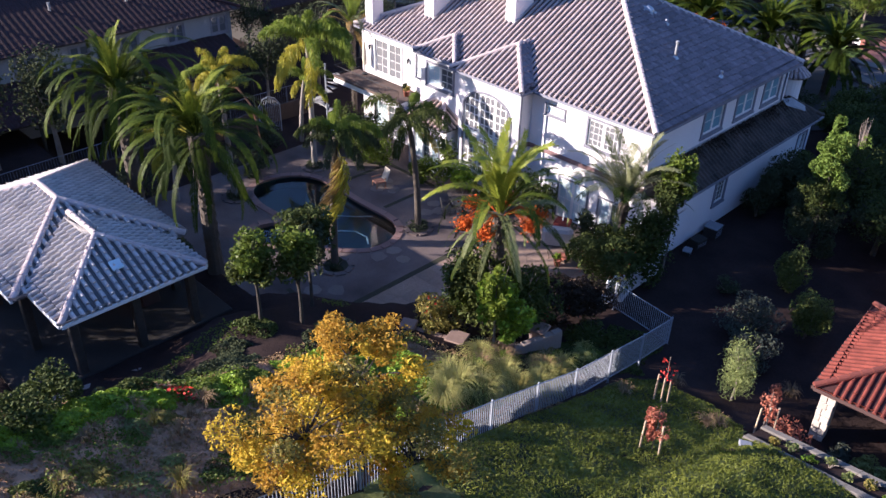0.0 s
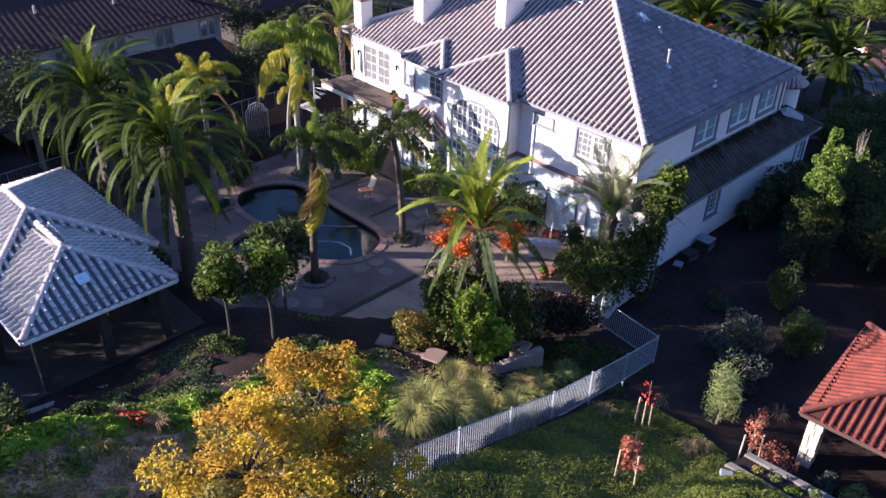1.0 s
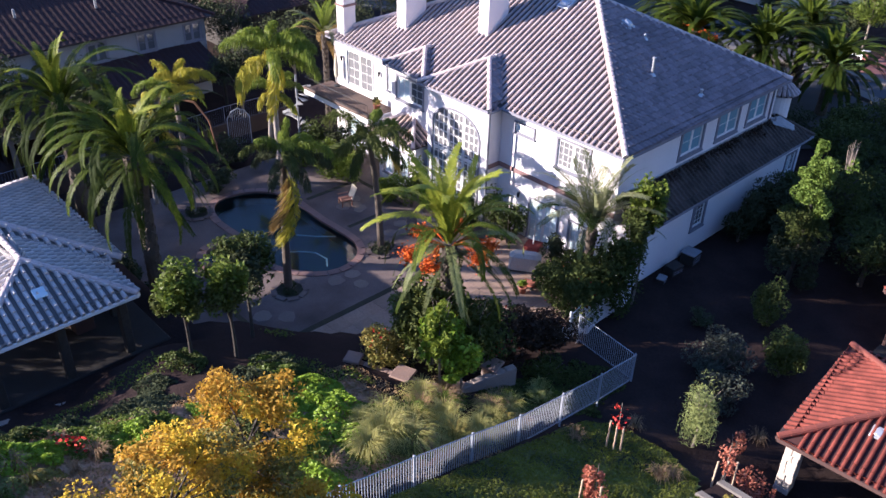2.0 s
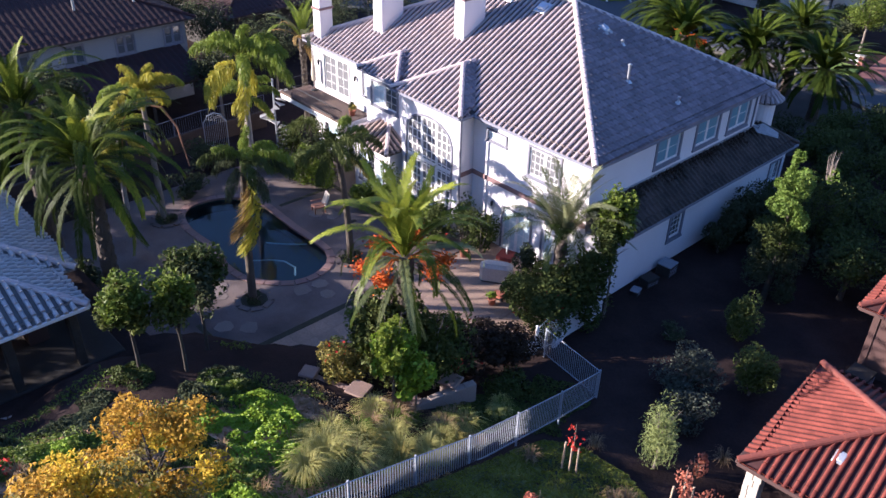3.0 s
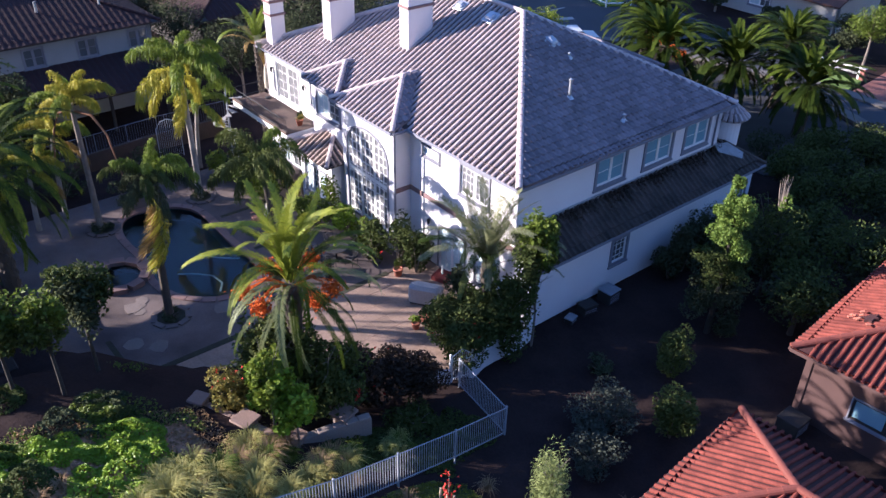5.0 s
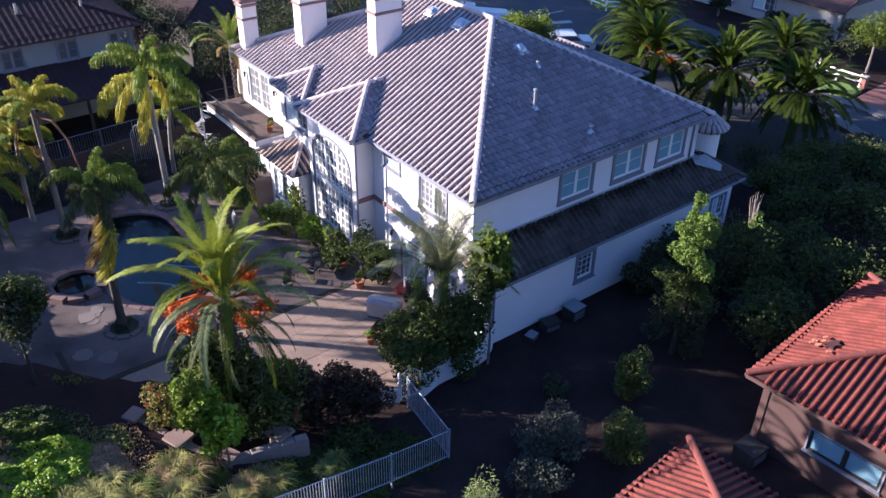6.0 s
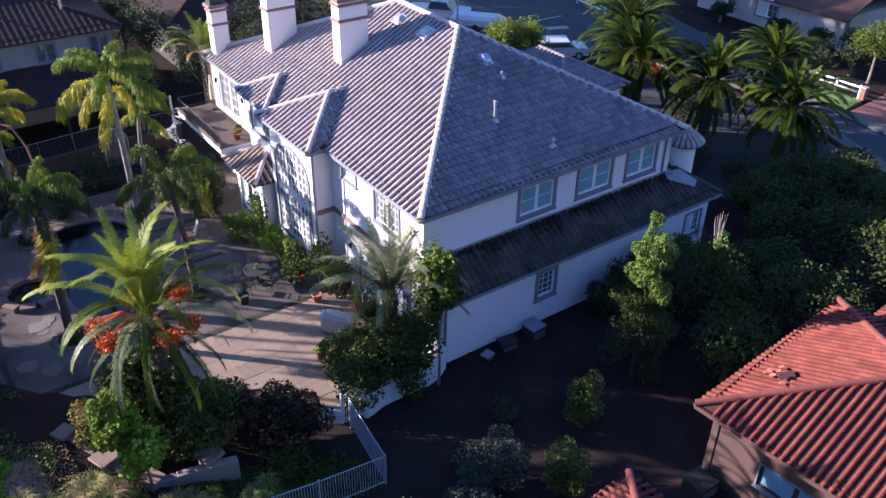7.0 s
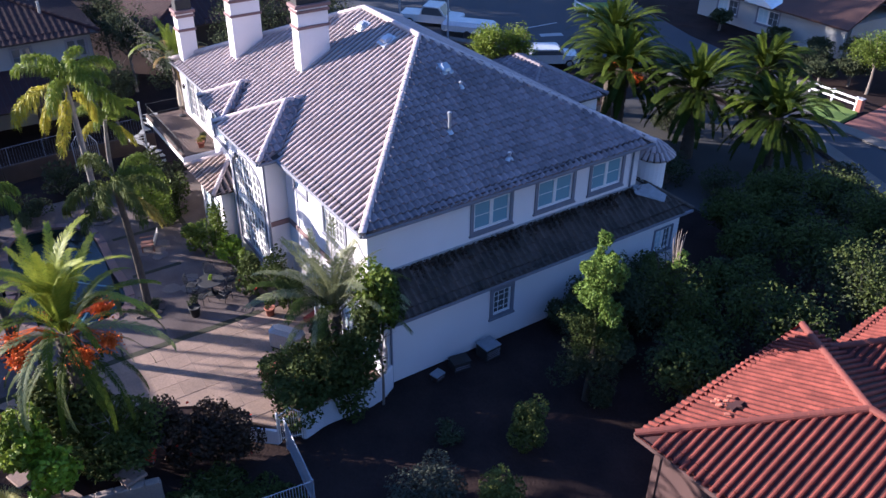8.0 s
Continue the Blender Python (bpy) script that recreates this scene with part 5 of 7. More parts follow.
def shrub(name, x, y, radii, mat, label, n=1800, leaf=0.1, lumps=10, z0=None, zc=None, aspect=0.6, category="shrub", flowers=0, group="", lump=0.45, fmat=None):
    z0 = ground_z(x, y) if z0 is None else z0
    ob = thing(name, label, category, group, pose(x, y, z0))
    st = Shape()
    r = random.Random(int(abs(x * 31 + y * 17)) + 1)
    for i in range(6):
        a = i * 1.05
        st.tube([(0, 0, -0.1), (math.cos(a) * radii[0] * 0.25, math.sin(a) * radii[1] * 0.25, radii[2] * 0.6), (math.cos(a) * radii[0] * 0.55, math.sin(a) * radii[1] * 0.55, radii[2] * 1.2)], [0.03, 0.02, 0.008], 5)
    tagged(part("stem", st, M_BARK, ob), kind="stuff")
    c = (0, 0, radii[2] * 0.95 if zc is None else zc)
    tagged(mesh_part("leaves", leaves("leaves", puffs(n, c, radii, lumps, lump), leaf, aspect), mat, ob), kind="stuff")
    if flowers:
        p = puffs(flowers, c, [q * 1.04 for q in radii], 5, 0.3, 0.6)
        tagged(mesh_part("bloom", leaves("bloom", p, leaf * 1.1, 0.9), fmat or F_FLOWER, ob, "bright red flowers"), kind="stuff")
    return ob


def tuft(name, x, y, n, length, mat, label, spread=0.35, group="", z0=None, category="grass"):
    """Arching grass blades from one root."""
    z0 = ground_z(x, y) if z0 is None else z0
    r = np.random.default_rng(int(abs(x * 97 + y * 13)) + 3)
    v, q = [], []
    for i in range(n):
        a, out, ln = r.uniform(0, math.tau), r.uniform(0.35, 1.0), length * r.uniform(0.6, 1.1)
        d = np.array([math.cos(a), math.sin(a), 0])
        p0 = d * spread * 0.3 * r.uniform(0, 1)
        p1 = p0 + d * ln * 0.35 * out + np.array([0, 0, ln * 0.6])
        p2 = p0 + d * ln * 0.8 * out + np.array([0, 0, ln * (0.75 - 0.45 * out)])
        w = np.array([-d[1], d[0], 0]) * 0.008
        b = len(v)
        v += [p0 - w, p0 + w, p1 + w, p1 - w, p2 + w * 0.3, p2 - w * 0.3]
        q += [(b, b + 1, b + 2, b + 3), (b + 3, b + 2, b + 4, b + 5)]
    ob = mesh_part(name, soup(name, np.array(v), np.array(q)), mat, m=pose(x, y, z0))
    return tagged(ob, label, category, group)


# the autumn tree on the slope in front
YT = (6.4, -24.4)
yz = ground_z(*YT) - 0.1
autumn = thing("autumn_tree", "broad loose-crowned tree in yellow and ochre autumn leaf on the slope", "tree", m=pose(*YT, yz))
ar = np.random.default_rng(41)
LOBES = [((-0.6, 1.4, 2.75), (1.6, 1.5, 1.15), 38), ((0.55, -1.15, 3.35), (1.75, 1.65, 1.2), 42), ((2.0, 0.85, 2.2), (1.5, 1.4, 0.85), 32)]
wood = Shape().tube([(0, 0, 0), (0.05, 0.03, 0.8), (0.02, 0.0, 1.5)], [0.2, 0.16, 0.13], 9)
for (cx, cy, cz), radii, count in LOBES:
    heart = Vector((cx, cy, cz - 0.4 * radii[2]))
    wood.tube([(0.02, 0, 1.4), Vector((0.02, 0, 1.4)).lerp(heart, 0.55) + Vector((0, 0, 0.15)), heart], [0.11, 0.08, 0.05], 7)
    for k in range(count):
        d = ar.normal(size=3)
        d = d / np.linalg.norm(d) * ar.uniform(0.45, 1.0)
        c = np.array((cx, cy, cz)) + d * np.array(radii)
        if k % 3 == 0:
            wood.tube([heart, heart.lerp(Vector(c), 0.5) + Vector((0, 0, 0.12)), Vector(c)], [0.035, 0.022, 0.008], 5)
        br = ar.uniform(0.28, 0.66)
        pts_ = puffs(int(560 * br), c, (br, br, br * 0.62), 6, 0.5, 0.2)
        tagged(mesh_part("bough", leaves("bough", pts_, 0.11, 0.42, 0.3), [F_OCHRE, F_OCHRE, F_YELLOW, F_YELLOW, F_RUSTY][int(ar.integers(0, 5))], autumn), kind="stuff")
part("trunk", wood, M_DARKBARK, autumn, "grey-brown forking trunk")

# clipped round-headed trees beside the deck
tree("ficus_tree", -4.9, -19.4, 4.2, (0.95, 0.95, 1.3), F_CLIP, "small round-headed tree with glossy bright leaves", 4200, 0.18, 14, 51, 0.07, zc=2.9, second=F_MID, bark=M_DARKBARK, group="round-headed trees by the pavilion")
tree("ficus_tree", -4.15, -18.0, 4.4, (0.85, 0.85, 1.3), F_CLIP, "small round-headed tree with glossy bright leaves", 4000, 0.18, 14, 52, 0.07, zc=3.3, second=F_MID, bark=M_DARKBARK, group="round-headed trees by the pavilion")
tree("ficus_tree", -5.7, -16.4, 5.0, (1.25, 1.2, 1.6), F_DARK, "small dark shaded tree beside the deck", 5200, 0.18, 14, 53, 0.07, zc=3.6, second=F_SHADE, bark=M_DARKBARK)
# shrubs under the fruiting palm
tree("umbrella_shrub", 1.45, -12.75, 4.7, (0.85, 0.8, 1.6), F_BRIGHT, "tall shrub with glossy bright green leaf whorls", 2800, 0.22, 14, 54, 0.05, second=F_QUEEN, lump=0.34, z0=1.2, zc=2.9, category="shrub")
tree("umbrella_shrub", 2.1, -12.2, 2.9, (0.75, 0.75, 1.0), F_BRIGHT, "glossy bright green shrub beside the garden wall", 1700, 0.24, 10, 55, 0.04, z0=1.2, zc=1.9, category="shrub")
tree("umbrella_shrub", -0.5, -11.3, 4.6, (1.7, 1.6, 1.9), F_CLIP, "leafy shrub under the palm", 5400, 0.2, 16, 56, 0.05, z0=0.4, zc=2.6, category="shrub")
tree("umbrella_shrub", 0.8, -10.1, 4.0, (1.7, 1.7, 1.8), F_SHADE, "dark leafy shrub under the palm", 5200, 0.18, 12, 57, 0.05, z0=0.3, zc=2.1, second=F_CLIP, category="shrub")
tree("umbrella_shrub", -1.5, -11.0, 3.8, (1.5, 1.4, 1.7), F_CLIP, "dense dark shrub under the fruiting palm", 4400, 0.18, 12, 60, 0.05, z0=0.1, zc=2.0, second=F_MID, category="shrub")
shrub("flowering_shrub", 0.3, -8.4, (1.5, 1.3, 1.2), F_MAROON, "dark leafy shrub with a few red flowers", 4600, 0.14, 12, z0=0.1, flowers=10)
shrub("rose_bush", -1.7, -13.0, (0.95, 0.9, 0.95), F_RUSTY, "bush with olive-yellow leaves and a few red blooms", 2000, 0.12, 9, z0=0.9, flowers=14)
shrub("rose_bush", -1.1, -12.3, (0.8, 0.8, 0.6), F_RUSTY, "low bush with rusty olive leaves", 900, 0.12, 8, z0=0.9)
shrub("rose_bush", -2.6, -11.6, (0.9, 0.9, 0.8), F_SHADE, "bush at the patio edge with red blooms", 1400, 0.12, 8, z0=0.1, flowers=16)
shrub("flowering_shrub", 1.15, -6.6, (1.7, 1.4, 1.0), F_MAROON, "low dark shrub with a few red flowers", 6400, 0.14, 14, z0=0.0, flowers=14)
shrub("flowering_shrub", 2.6, -7.4, (1.2, 1.0, 0.5), F_SHADE, "dark ground cover inside the fence", 1700, 0.12, 10)
shrub("flowering_shrub", 1.2, -9.2, (0.3, 0.3, 0.35), F_FLOWER, "small scarlet flowering plant in a wall urn", 220, 0.1, 5, z0=1.05)
shrub("bougainvillea", 0.4, -3.2, (1.9, 1.7, 1.35), F_SHADE, "dark bougainvillea over the white wall with red blooms", 8000, 0.15, 18, z0=-0.2, flowers=26)
shrub("bougainvillea", -0.7, -2.4, (1.5, 1.3, 1.25), F_SHADE, "dense dark shrub below the corner palm", 5600, 0.15, 14, z0=-0.2)
tree("corner_shrub", 1.75, -0.35, 6.2, (0.95, 0.95, 2.0), F_SHADE, "tall leafy shrub at the corner of the house", 5200, 0.2, 16, 58, 0.05, z0=-0.4, zc=4.9, category="shrub", second=F_MID)
tree("corner_shrub", 1.5, -1.5, 3.8, (1.4, 1.3, 2.0), F_SHADE, "tall dark shrub at the corner of the house", 6000, 0.19, 16, 59, 0.05, z0=-0.4, zc=2.2, category="shrub")
# planting along the house front; three dark shrubs are added to darken under the balcony
for x, y, r, m, fl in ((-12.2, -2.0, (1.1, 0.8, 1.7), F_MID, 0), (-10.9, -1.6, (0.9, 0.7, 1.1), F_BRIGHT, 0), (-9.4, -1.5, (0.9, 0.6, 1.0), F_MID, 0), (-8.2, -1.7, (0.9, 0.7, 1.2), F_SHADE, 3), (-7.0, -1.0, (1.0, 0.8, 1.6), F_SHADE, 0), (-5.9, -0.8, (0.9, 0.7, 1.5), F_SHADE, 0), (-2.6, -0.6, (0.9, 0.6, 1.1), F_DARK, 0), (-13.6, -2.4, (1.0, 0.8, 0.9), F_MID, 0), (-18.2, -3.4, (1.3, 1.0, 1.5), F_MID, 0), (-20.7, -2.7, (1.3, 0.9, 1.6), F_SHADE, 0), (-19.2, -1.8, (1.2, 0.9, 1.5), F_DARK, 0), (-17.4, -2.2, (1.0, 0.8, 1.4), F_SHADE, 0), (-16.6, -3.0, (1.2, 0.9, 1.3), F_QUEEN, 0)):
    shrub("border_shrub", x, y, r, m, "leafy shrub in the bed along the house", 1500, 0.16, 10, z0=G - 0.05, flowers=fl, group="shrubs along the house")
# far corner planting behind the pool
for x, y, r, m in ((-21.2, -9.2, (1.2, 1.2, 0.8), F_DARK), (-20.8, -3.6, (1.2, 1.0, 1.0), F_QUEEN), (-23.6, -7.0, (1.4, 1.6, 1.0), F_DARK), (-24.0, -12.0, (1.6, 1.8, 1.2), F_DARK), (-22.8, -15.8, (1.6, 1.4, 1.4), F_DARK), (-16.0, -17.3, (1.6, 0.7, 0.8), F_DARK), (-12.6, -17.4, (1.2, 0.6, 0.6), F_DARK)):
    shrub("garden_shrub", x, y, r, m, "shaded shrub at the back of the pool yard", 1500, 0.16, 10, z0=G - 0.05, group="shrubs behind the pool")
# ring planting
for a, b, r in rings:
    shrub("ring_planting", a, b, (0.62, 0.62, 0.22), F_DARK, "low dark ground cover in a deck ring", 600, 0.1, 8, z0=G + 0.0, group="planting in the deck rings")

# hillside shrubs and ground cover below the garden wall
hill = random.Random(77)
strip = lambda y: float(np.interp(-y, (17.0, 19.3, 22.1, 24.0, 26.0, 27.7, 30.0), (0.6, -0.5, 0.0, 0.15, 0.2, 0.2, 0.6)))


def ground_cover(x, y, r, h, mat, n=2600, leaf=0.11, blooms=0):
    """A low spreading mat of leaves that follows the slope, with an uneven edge and hummocks."""
    q = np.random.default_rng(int(abs(x * 53 + y * 29)) + 2)
    z0 = ground_z(x, y)
    ob = thing("hillside_shrub", "spreading leafy ground-cover shrub on the hillside", "shrub", "shrubs on the hillside", pose(x, y, z0))
    pts_ = []
    for _ in range(n):
        a, d = q.uniform(0, math.tau), math.sqrt(q.uniform(0, 1))
        edge = r * (1.0 + 0.55 * noise.noise(Vector((math.cos(a) * 1.3, math.sin(a) * 1.3, x + y))))
        px, py = math.cos(a) * d * edge * 1.25, math.sin(a) * d * edge * 0.95
        hum = 0.55 + 0.9 * noise.noise(Vector((px * 1.7 + x, py * 1.7 + y, 1.0)))
        pz = ground_z(x + px, y + py) - z0 + max(0.05, h * hum * (1.15 - d * d)) * q.uniform(0.35, 1.0) ** 0.5
        pts_.append((px, py, pz))
    tagged(mesh_part("leaves", leaves("leaves", np.array(pts_), leaf, 0.6, 0.35), mat, ob), kind="stuff")
    if blooms:
        b = np.array(pts_)[q.integers(0, n, blooms)] + np.array([0, 0, 0.08])
        tagged(mesh_part("bloom", leaves("bloom", b, 0.13, 0.9), F_FLOWER, ob, "scarlet blooms"), kind="stuff")


# a bright band of cover along the top of the bank, plants behind it coloured darker for their shade, scrub on the bare
# soil in front
y = -30.5
while y < -17.5:
    gap = -22.4 < y < -21.4
    if not gap:
        ground_cover(strip(y) + hill.uniform(-0.25, 0.25), y, hill.uniform(0.5, 0.85), hill.uniform(0.3, 0.5), F_BRIGHT if hill.random() < 0.75 else F_MID, 1700, 0.12, 60 if -25.6 < y < -24.9 else 0)
    y += hill.uniform(0.55, 0.8)
for i in range(16):
    y = hill.uniform(-30, -16.5)
    x = strip(y) - hill.uniform(0.9, 4.2)
    ground_cover(x, y, hill.uniform(0.6, 1.0), hill.uniform(0.25, 0.6), hill.choice([F_DARK, F_DARK, F_SHADE]), 1300, 0.12)
for x, y, m, r, h in ((1.0, -17.2, F_BRIGHT, 1.0, 0.6), (2.0, -18.6, F_BRIGHT, 1.1, 0.6), (3.2, -20.0, F_MID, 1.0, 0.6), (3.4, -18.0, F_BRIGHT, 0.9, 0.6), (2.4, -16.2, F_MID, 0.8, 0.5), (4.4, -16.8, F_SHADE, 0.8, 0.5), (4.6, -20.4, F_BRIGHT, 0.9, 0.6), (-0.6, -16.8, F_BRIGHT, 1.0, 0.5), (-2.6, -17.2, F_MID, 0.9, 0.4), (1.2, -20.4, F_SHADE, 0.9, 0.4), (3.0, -15.0, F_SHADE, 1.0, 0.5)):
    ground_cover(x, y, r, h, m, 2200, 0.12)
for i in range(26):
    y = hill.uniform(-31, -20)
    x = strip(y) + hill.uniform(0.8, 4.8)
    ground_cover(x, y, hill.uniform(0.25, 0.6), hill.uniform(0.1, 0.3), hill.choice([F_SHADE, F_OLIVE, F_RUSTY, F_MID]), 420, 0.09)
for x, y in ((0.2, -29.4), (-0.6, -28.4), (0.6, -31.0)):
    shrub("scrub_bush", x, y, (1.0, 0.8, 0.6), F_SHADE, "loose grey-green scrub bush on the bank", 1500, 0.12, 10, group="scrub bushes on the bank")
for x, y, r in ((3.2, -7.4, 1.4), (4.0, -6.3, 1.1), (3.6, -9.0, 1.4), (4.6, -8.2, 0.9), (3.0, -10.6, 1.1)):
    ground_cover(x, y, r, 0.3, F_SHADE, 1600, 0.12)
tagged(mesh_part("ivy", leaves("ivy", np.array([(x, y, ground_z(x, y) + 0.03 + 0.14 * hill.random()) for x, y in [(hill.uniform(-6, 5.3), hill.uniform(-30, -14.5)) for _ in range(20000)] if noise.noise(Vector((x * 0.4, y * 0.4, 9))) > 0.12]), 0.1, 0.6, 0.5), F_MID), "scattered green ground cover on the hillside", "ground cover", kind="stuff")
tagged(mesh_part("litter", leaves("litter", np.array([(x, y, ground_z(x, y) + 0.03) for x, y in [(hill.uniform(-2, 6), hill.uniform(-33, -14)) for _ in range(30000)]]), 0.1, 0.55, 0.15), F_BROWN), "dry brown leaf litter and twigs on the slope", "leaf litter", kind="stuff")
for i in range(56):
    x, y = hill.uniform(1.6, 5.3), hill.uniform(-17.4, -11.4)
    m = hill.choice([F_GRASSY, F_GRASSY, F_GRASSY, F_BROWN, F_RUSTY, F_MID, F_CLIP])
    tuft("grass_tuft", x, y, hill.randint(120, 300), hill.uniform(0.45, 1.3), m, "arching pale grass tuft between wall and fence", 0.5, "grass tufts on the bank")
for i in range(16):
    tuft("grass_tuft", hill.uniform(2.6, 5.2), hill.uniform(-11.4, -8.6), hill.randint(90, 200), hill.uniform(0.35, 0.8), hill.choice([F_OLIVE, F_GRASSY, F_MID]), "arching green grass tuft inside the fence", 0.45, "grass tufts on the bank")
for x, y, ln in ((3.9, -17.4, 1.6), (4.5, -16.8, 1.5), (3.3, -16.6, 1.4), (4.2, -18.3, 1.3), (3.5, -14.4, 1.2), (4.5, -13.2, 1.1)):
    tuft("fountain_grass", x, y, 420, ln, F_GRASSY, "large golden fountain grass arching over the bank", 0.6, "fountain grasses on the bank")
for i in range(40):
    x, y = hill.uniform(0.5, 5.0), hill.uniform(-31, -19)
    tuft("grass_tuft", x, y, 80, hill.uniform(0.3, 0.8), hill.choice([F_BROWN, F_BROWN, F_RUSTY]), "dry brown grass tuft on the hillside", 0.4, "dry tufts on the hillside")

# side yard: conifer, clipped shrubs and dark trees along the boundary
pine = thing("conifer", "tall sunlit conifer in the side yard", "tree", m=pose(5.95, 6.75, -0.45))
part("trunk", Shape().tube([(0, 0, 0), (0.1, 0, 3), (0.05, 0.1, 7.0)], [0.16, 0.1, 0.02], 8), M_DARKBARK, pine)
pr_ = np.random.default_rng(61)
for k in range(15):
    zc = 1.2 + 6.0 * k / 14
    rad = 1.35 * (1 - 0.58 * (k / 14) ** 1.5) * pr_.uniform(0.75, 1.15)
    a = k * 2.4
    c = (math.cos(a) * rad * 0.5, math.sin(a) * rad * 0.5, zc)
    # lower boughs take darker leaf colours, for the house's shade on them
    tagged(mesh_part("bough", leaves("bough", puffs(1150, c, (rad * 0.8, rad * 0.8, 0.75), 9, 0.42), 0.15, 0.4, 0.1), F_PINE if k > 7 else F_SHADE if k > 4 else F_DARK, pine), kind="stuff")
shrub("clipped_shrub", 6.8, 3.0, (0.78, 0.78, 1.15), F_CLIP, "rounded clipped shrub in the shaded side yard", 3600, 0.12, 16, zc=1.35, group="clipped shrubs of the side yard")
shrub("clipped_shrub", 9.1, 0.0, (0.95, 0.95, 1.3), F_CLIP, "rounded clipped shrub in the shaded side yard", 4000, 0.12, 16, zc=1.45, group="clipped shrubs of the side yard")
shrub("sage_bush", 7.2, -1.6, (1.5, 1.4, 1.0), F_SAGE, "loose grey-green sage bush in shade", 3600, 0.12, 14)
shrub("sage_bush", 8.5, -3.4, (1.2, 1.2, 0.8), F_SAGE, "low grey-green sage bush in the side yard", 2600, 0.12, 12)
shrub("sage_bush", 4.8, 0.8, (0.8, 0.8, 0.4), F_DARK, "low dark bush in the side yard", 900, 0.1, 8)
for x, y, h, r in ((8.4, 9.6, 5.2, 2.0), (6.4, 12.2, 4.8, 1.9), (8.8, 14.6, 6.0, 2.3), (5.4, 16.2, 4.6, 1.9), (9.6, 19.0, 6.4, 2.5), (6.2, 21.0, 5.0, 2.2), (3.4, 19.6, 3.8, 1.8), (2.2, 23.6, 3.6, 1.9), (6.0, 26.0, 5.0, 2.4), (10.5, 24.5, 6.0, 2.6), (13.5, 21.0, 6.0, 2.4), (4.6, 9.2, 2.6, 1.1), (1.2, 20.9, 4.2, 1.7), (3.0, 26.6, 4.6, 2.0), (0.4, 25.0, 3.8, 1.7)):
    h *= 0.62 if y < 17.5 else 0.75
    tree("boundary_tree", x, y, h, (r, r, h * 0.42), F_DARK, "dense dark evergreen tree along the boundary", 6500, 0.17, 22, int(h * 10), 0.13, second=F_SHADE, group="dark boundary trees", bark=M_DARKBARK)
dry = tree("dry_topped_tree", 5.75, 11.1, 5.7, (1.45, 1.45, 2.3), F_DARK, "dark evergreen tree with a dry brown leader at its top", 6000, 0.13, 20, 77, 0.13, zc=3.1, second=F_SHADE, bark=M_DARKBARK)
tip = Shape()
for k in range(9):
    tip.tube([(-0.1 + 0.03 * k, 0.02 * (k % 3), 5.0), (-0.22 + 0.05 * k, 0.05 * (k % 4) - 0.08, 5.9 + 0.08 * (k % 5)), (-0.26 + 0.06 * k, 0.07 * (k % 4) - 0.1, 6.3 + 0.1 * (k % 4))], [0.035, 0.025, 0.006], 5)
part("dry_leader", tip, M_BARK, dry, "dry straw-brown twigs")
mesh = leaves("tip_leaves", puffs(260, (0.2, 0.05, 5.35), (0.42, 0.4, 0.42), 6, 0.4), 0.15, 0.5)
tagged(mesh_part("bough", mesh, F_PINE, dry), kind="stuff")
# dark planting pressed against the side wall
for x, y, r, h in ((2.1, 8.9, 0.8, 1.25), (2.15, 9.9, 0.9, 1.5), (2.05, 11.1, 0.9, 1.55), (2.3, 12.4, 1.05, 1.5), (2.1, 13.8, 1.0, 1.3), (3.5, 11.4, 1.15, 1.1), (3.9, 13.6, 1.3, 1.25), (2.9, 15.4, 1.1, 0.95)):
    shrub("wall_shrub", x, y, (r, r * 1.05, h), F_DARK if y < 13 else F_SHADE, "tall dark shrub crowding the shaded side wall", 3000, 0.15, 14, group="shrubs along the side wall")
# lawn edge: olive shrub, red saplings and dry tufts
tree("olive_shrub", 9.15, -6.9, 3.2, (0.85, 0.8, 1.6), F_OLIVE, "feathery grey-green olive shrub at the lawn edge", 3000, 0.19, 16, 63, 0.05, zc=1.7, aspect=0.16, lump=0.5, category="shrub")
for x, y in ((6.5, -10.7), (9.8, -10.4), (10.5, -4.3), (7.1, -7.7), (10.0, -9.9)):
    tuft("dry_grass", x, y, 90, 0.75, F_BROWN, "dry spiky grass clump at the lawn edge", 0.4, "dry clumps by the lawn")


def staked_sapling(x, y, h, mat, leafy, stakes):
    z = ground_z(x, y)
    ob = thing("staked_sapling", "young red-leaved sapling tied between wooden stakes", "sapling", "staked saplings", pose(x, y, z))
    part("stem", Shape().tube([(0, 0, -0.1), (0.04, 0.02, h * 0.6), (0, 0.05, h)], [0.025, 0.018, 0.006], 6), M_BARK, ob)
    tagged(mesh_part("leaves", leaves("leaves", puffs(leafy, (0, 0, h * 0.62), (0.42, 0.42, h * 0.36), 9, 0.4), 0.12, 0.55), mat, ob), kind="stuff")
    for dx, dy, hh in stakes:
        part("stake", Shape().tube([(dx, dy, -0.2), (dx * 0.9, dy * 0.9, hh)], 0.035, 7), M_STAKE, ob, "pale wooden stake")


staked_sapling(7.75, -10.1, 2.2, F_FLOWER, 36, ((-0.25, -0.1, 1.3), (0.0, 0.0, 1.2), (0.2, 0.15, 1.15)))
staked_sapling(9.8, -14.4, 2.0, F_RED, 620, ((-0.3, -0.25, 1.3), (0.32, -0.1, 1.35)))
staked_sapling(11.1, -8.5, 1.9, F_RED, 300, ((-0.05, -0.6, 1.4), (0.2, -0.3, 1.4), (0.45, -0.1, 1.4)))
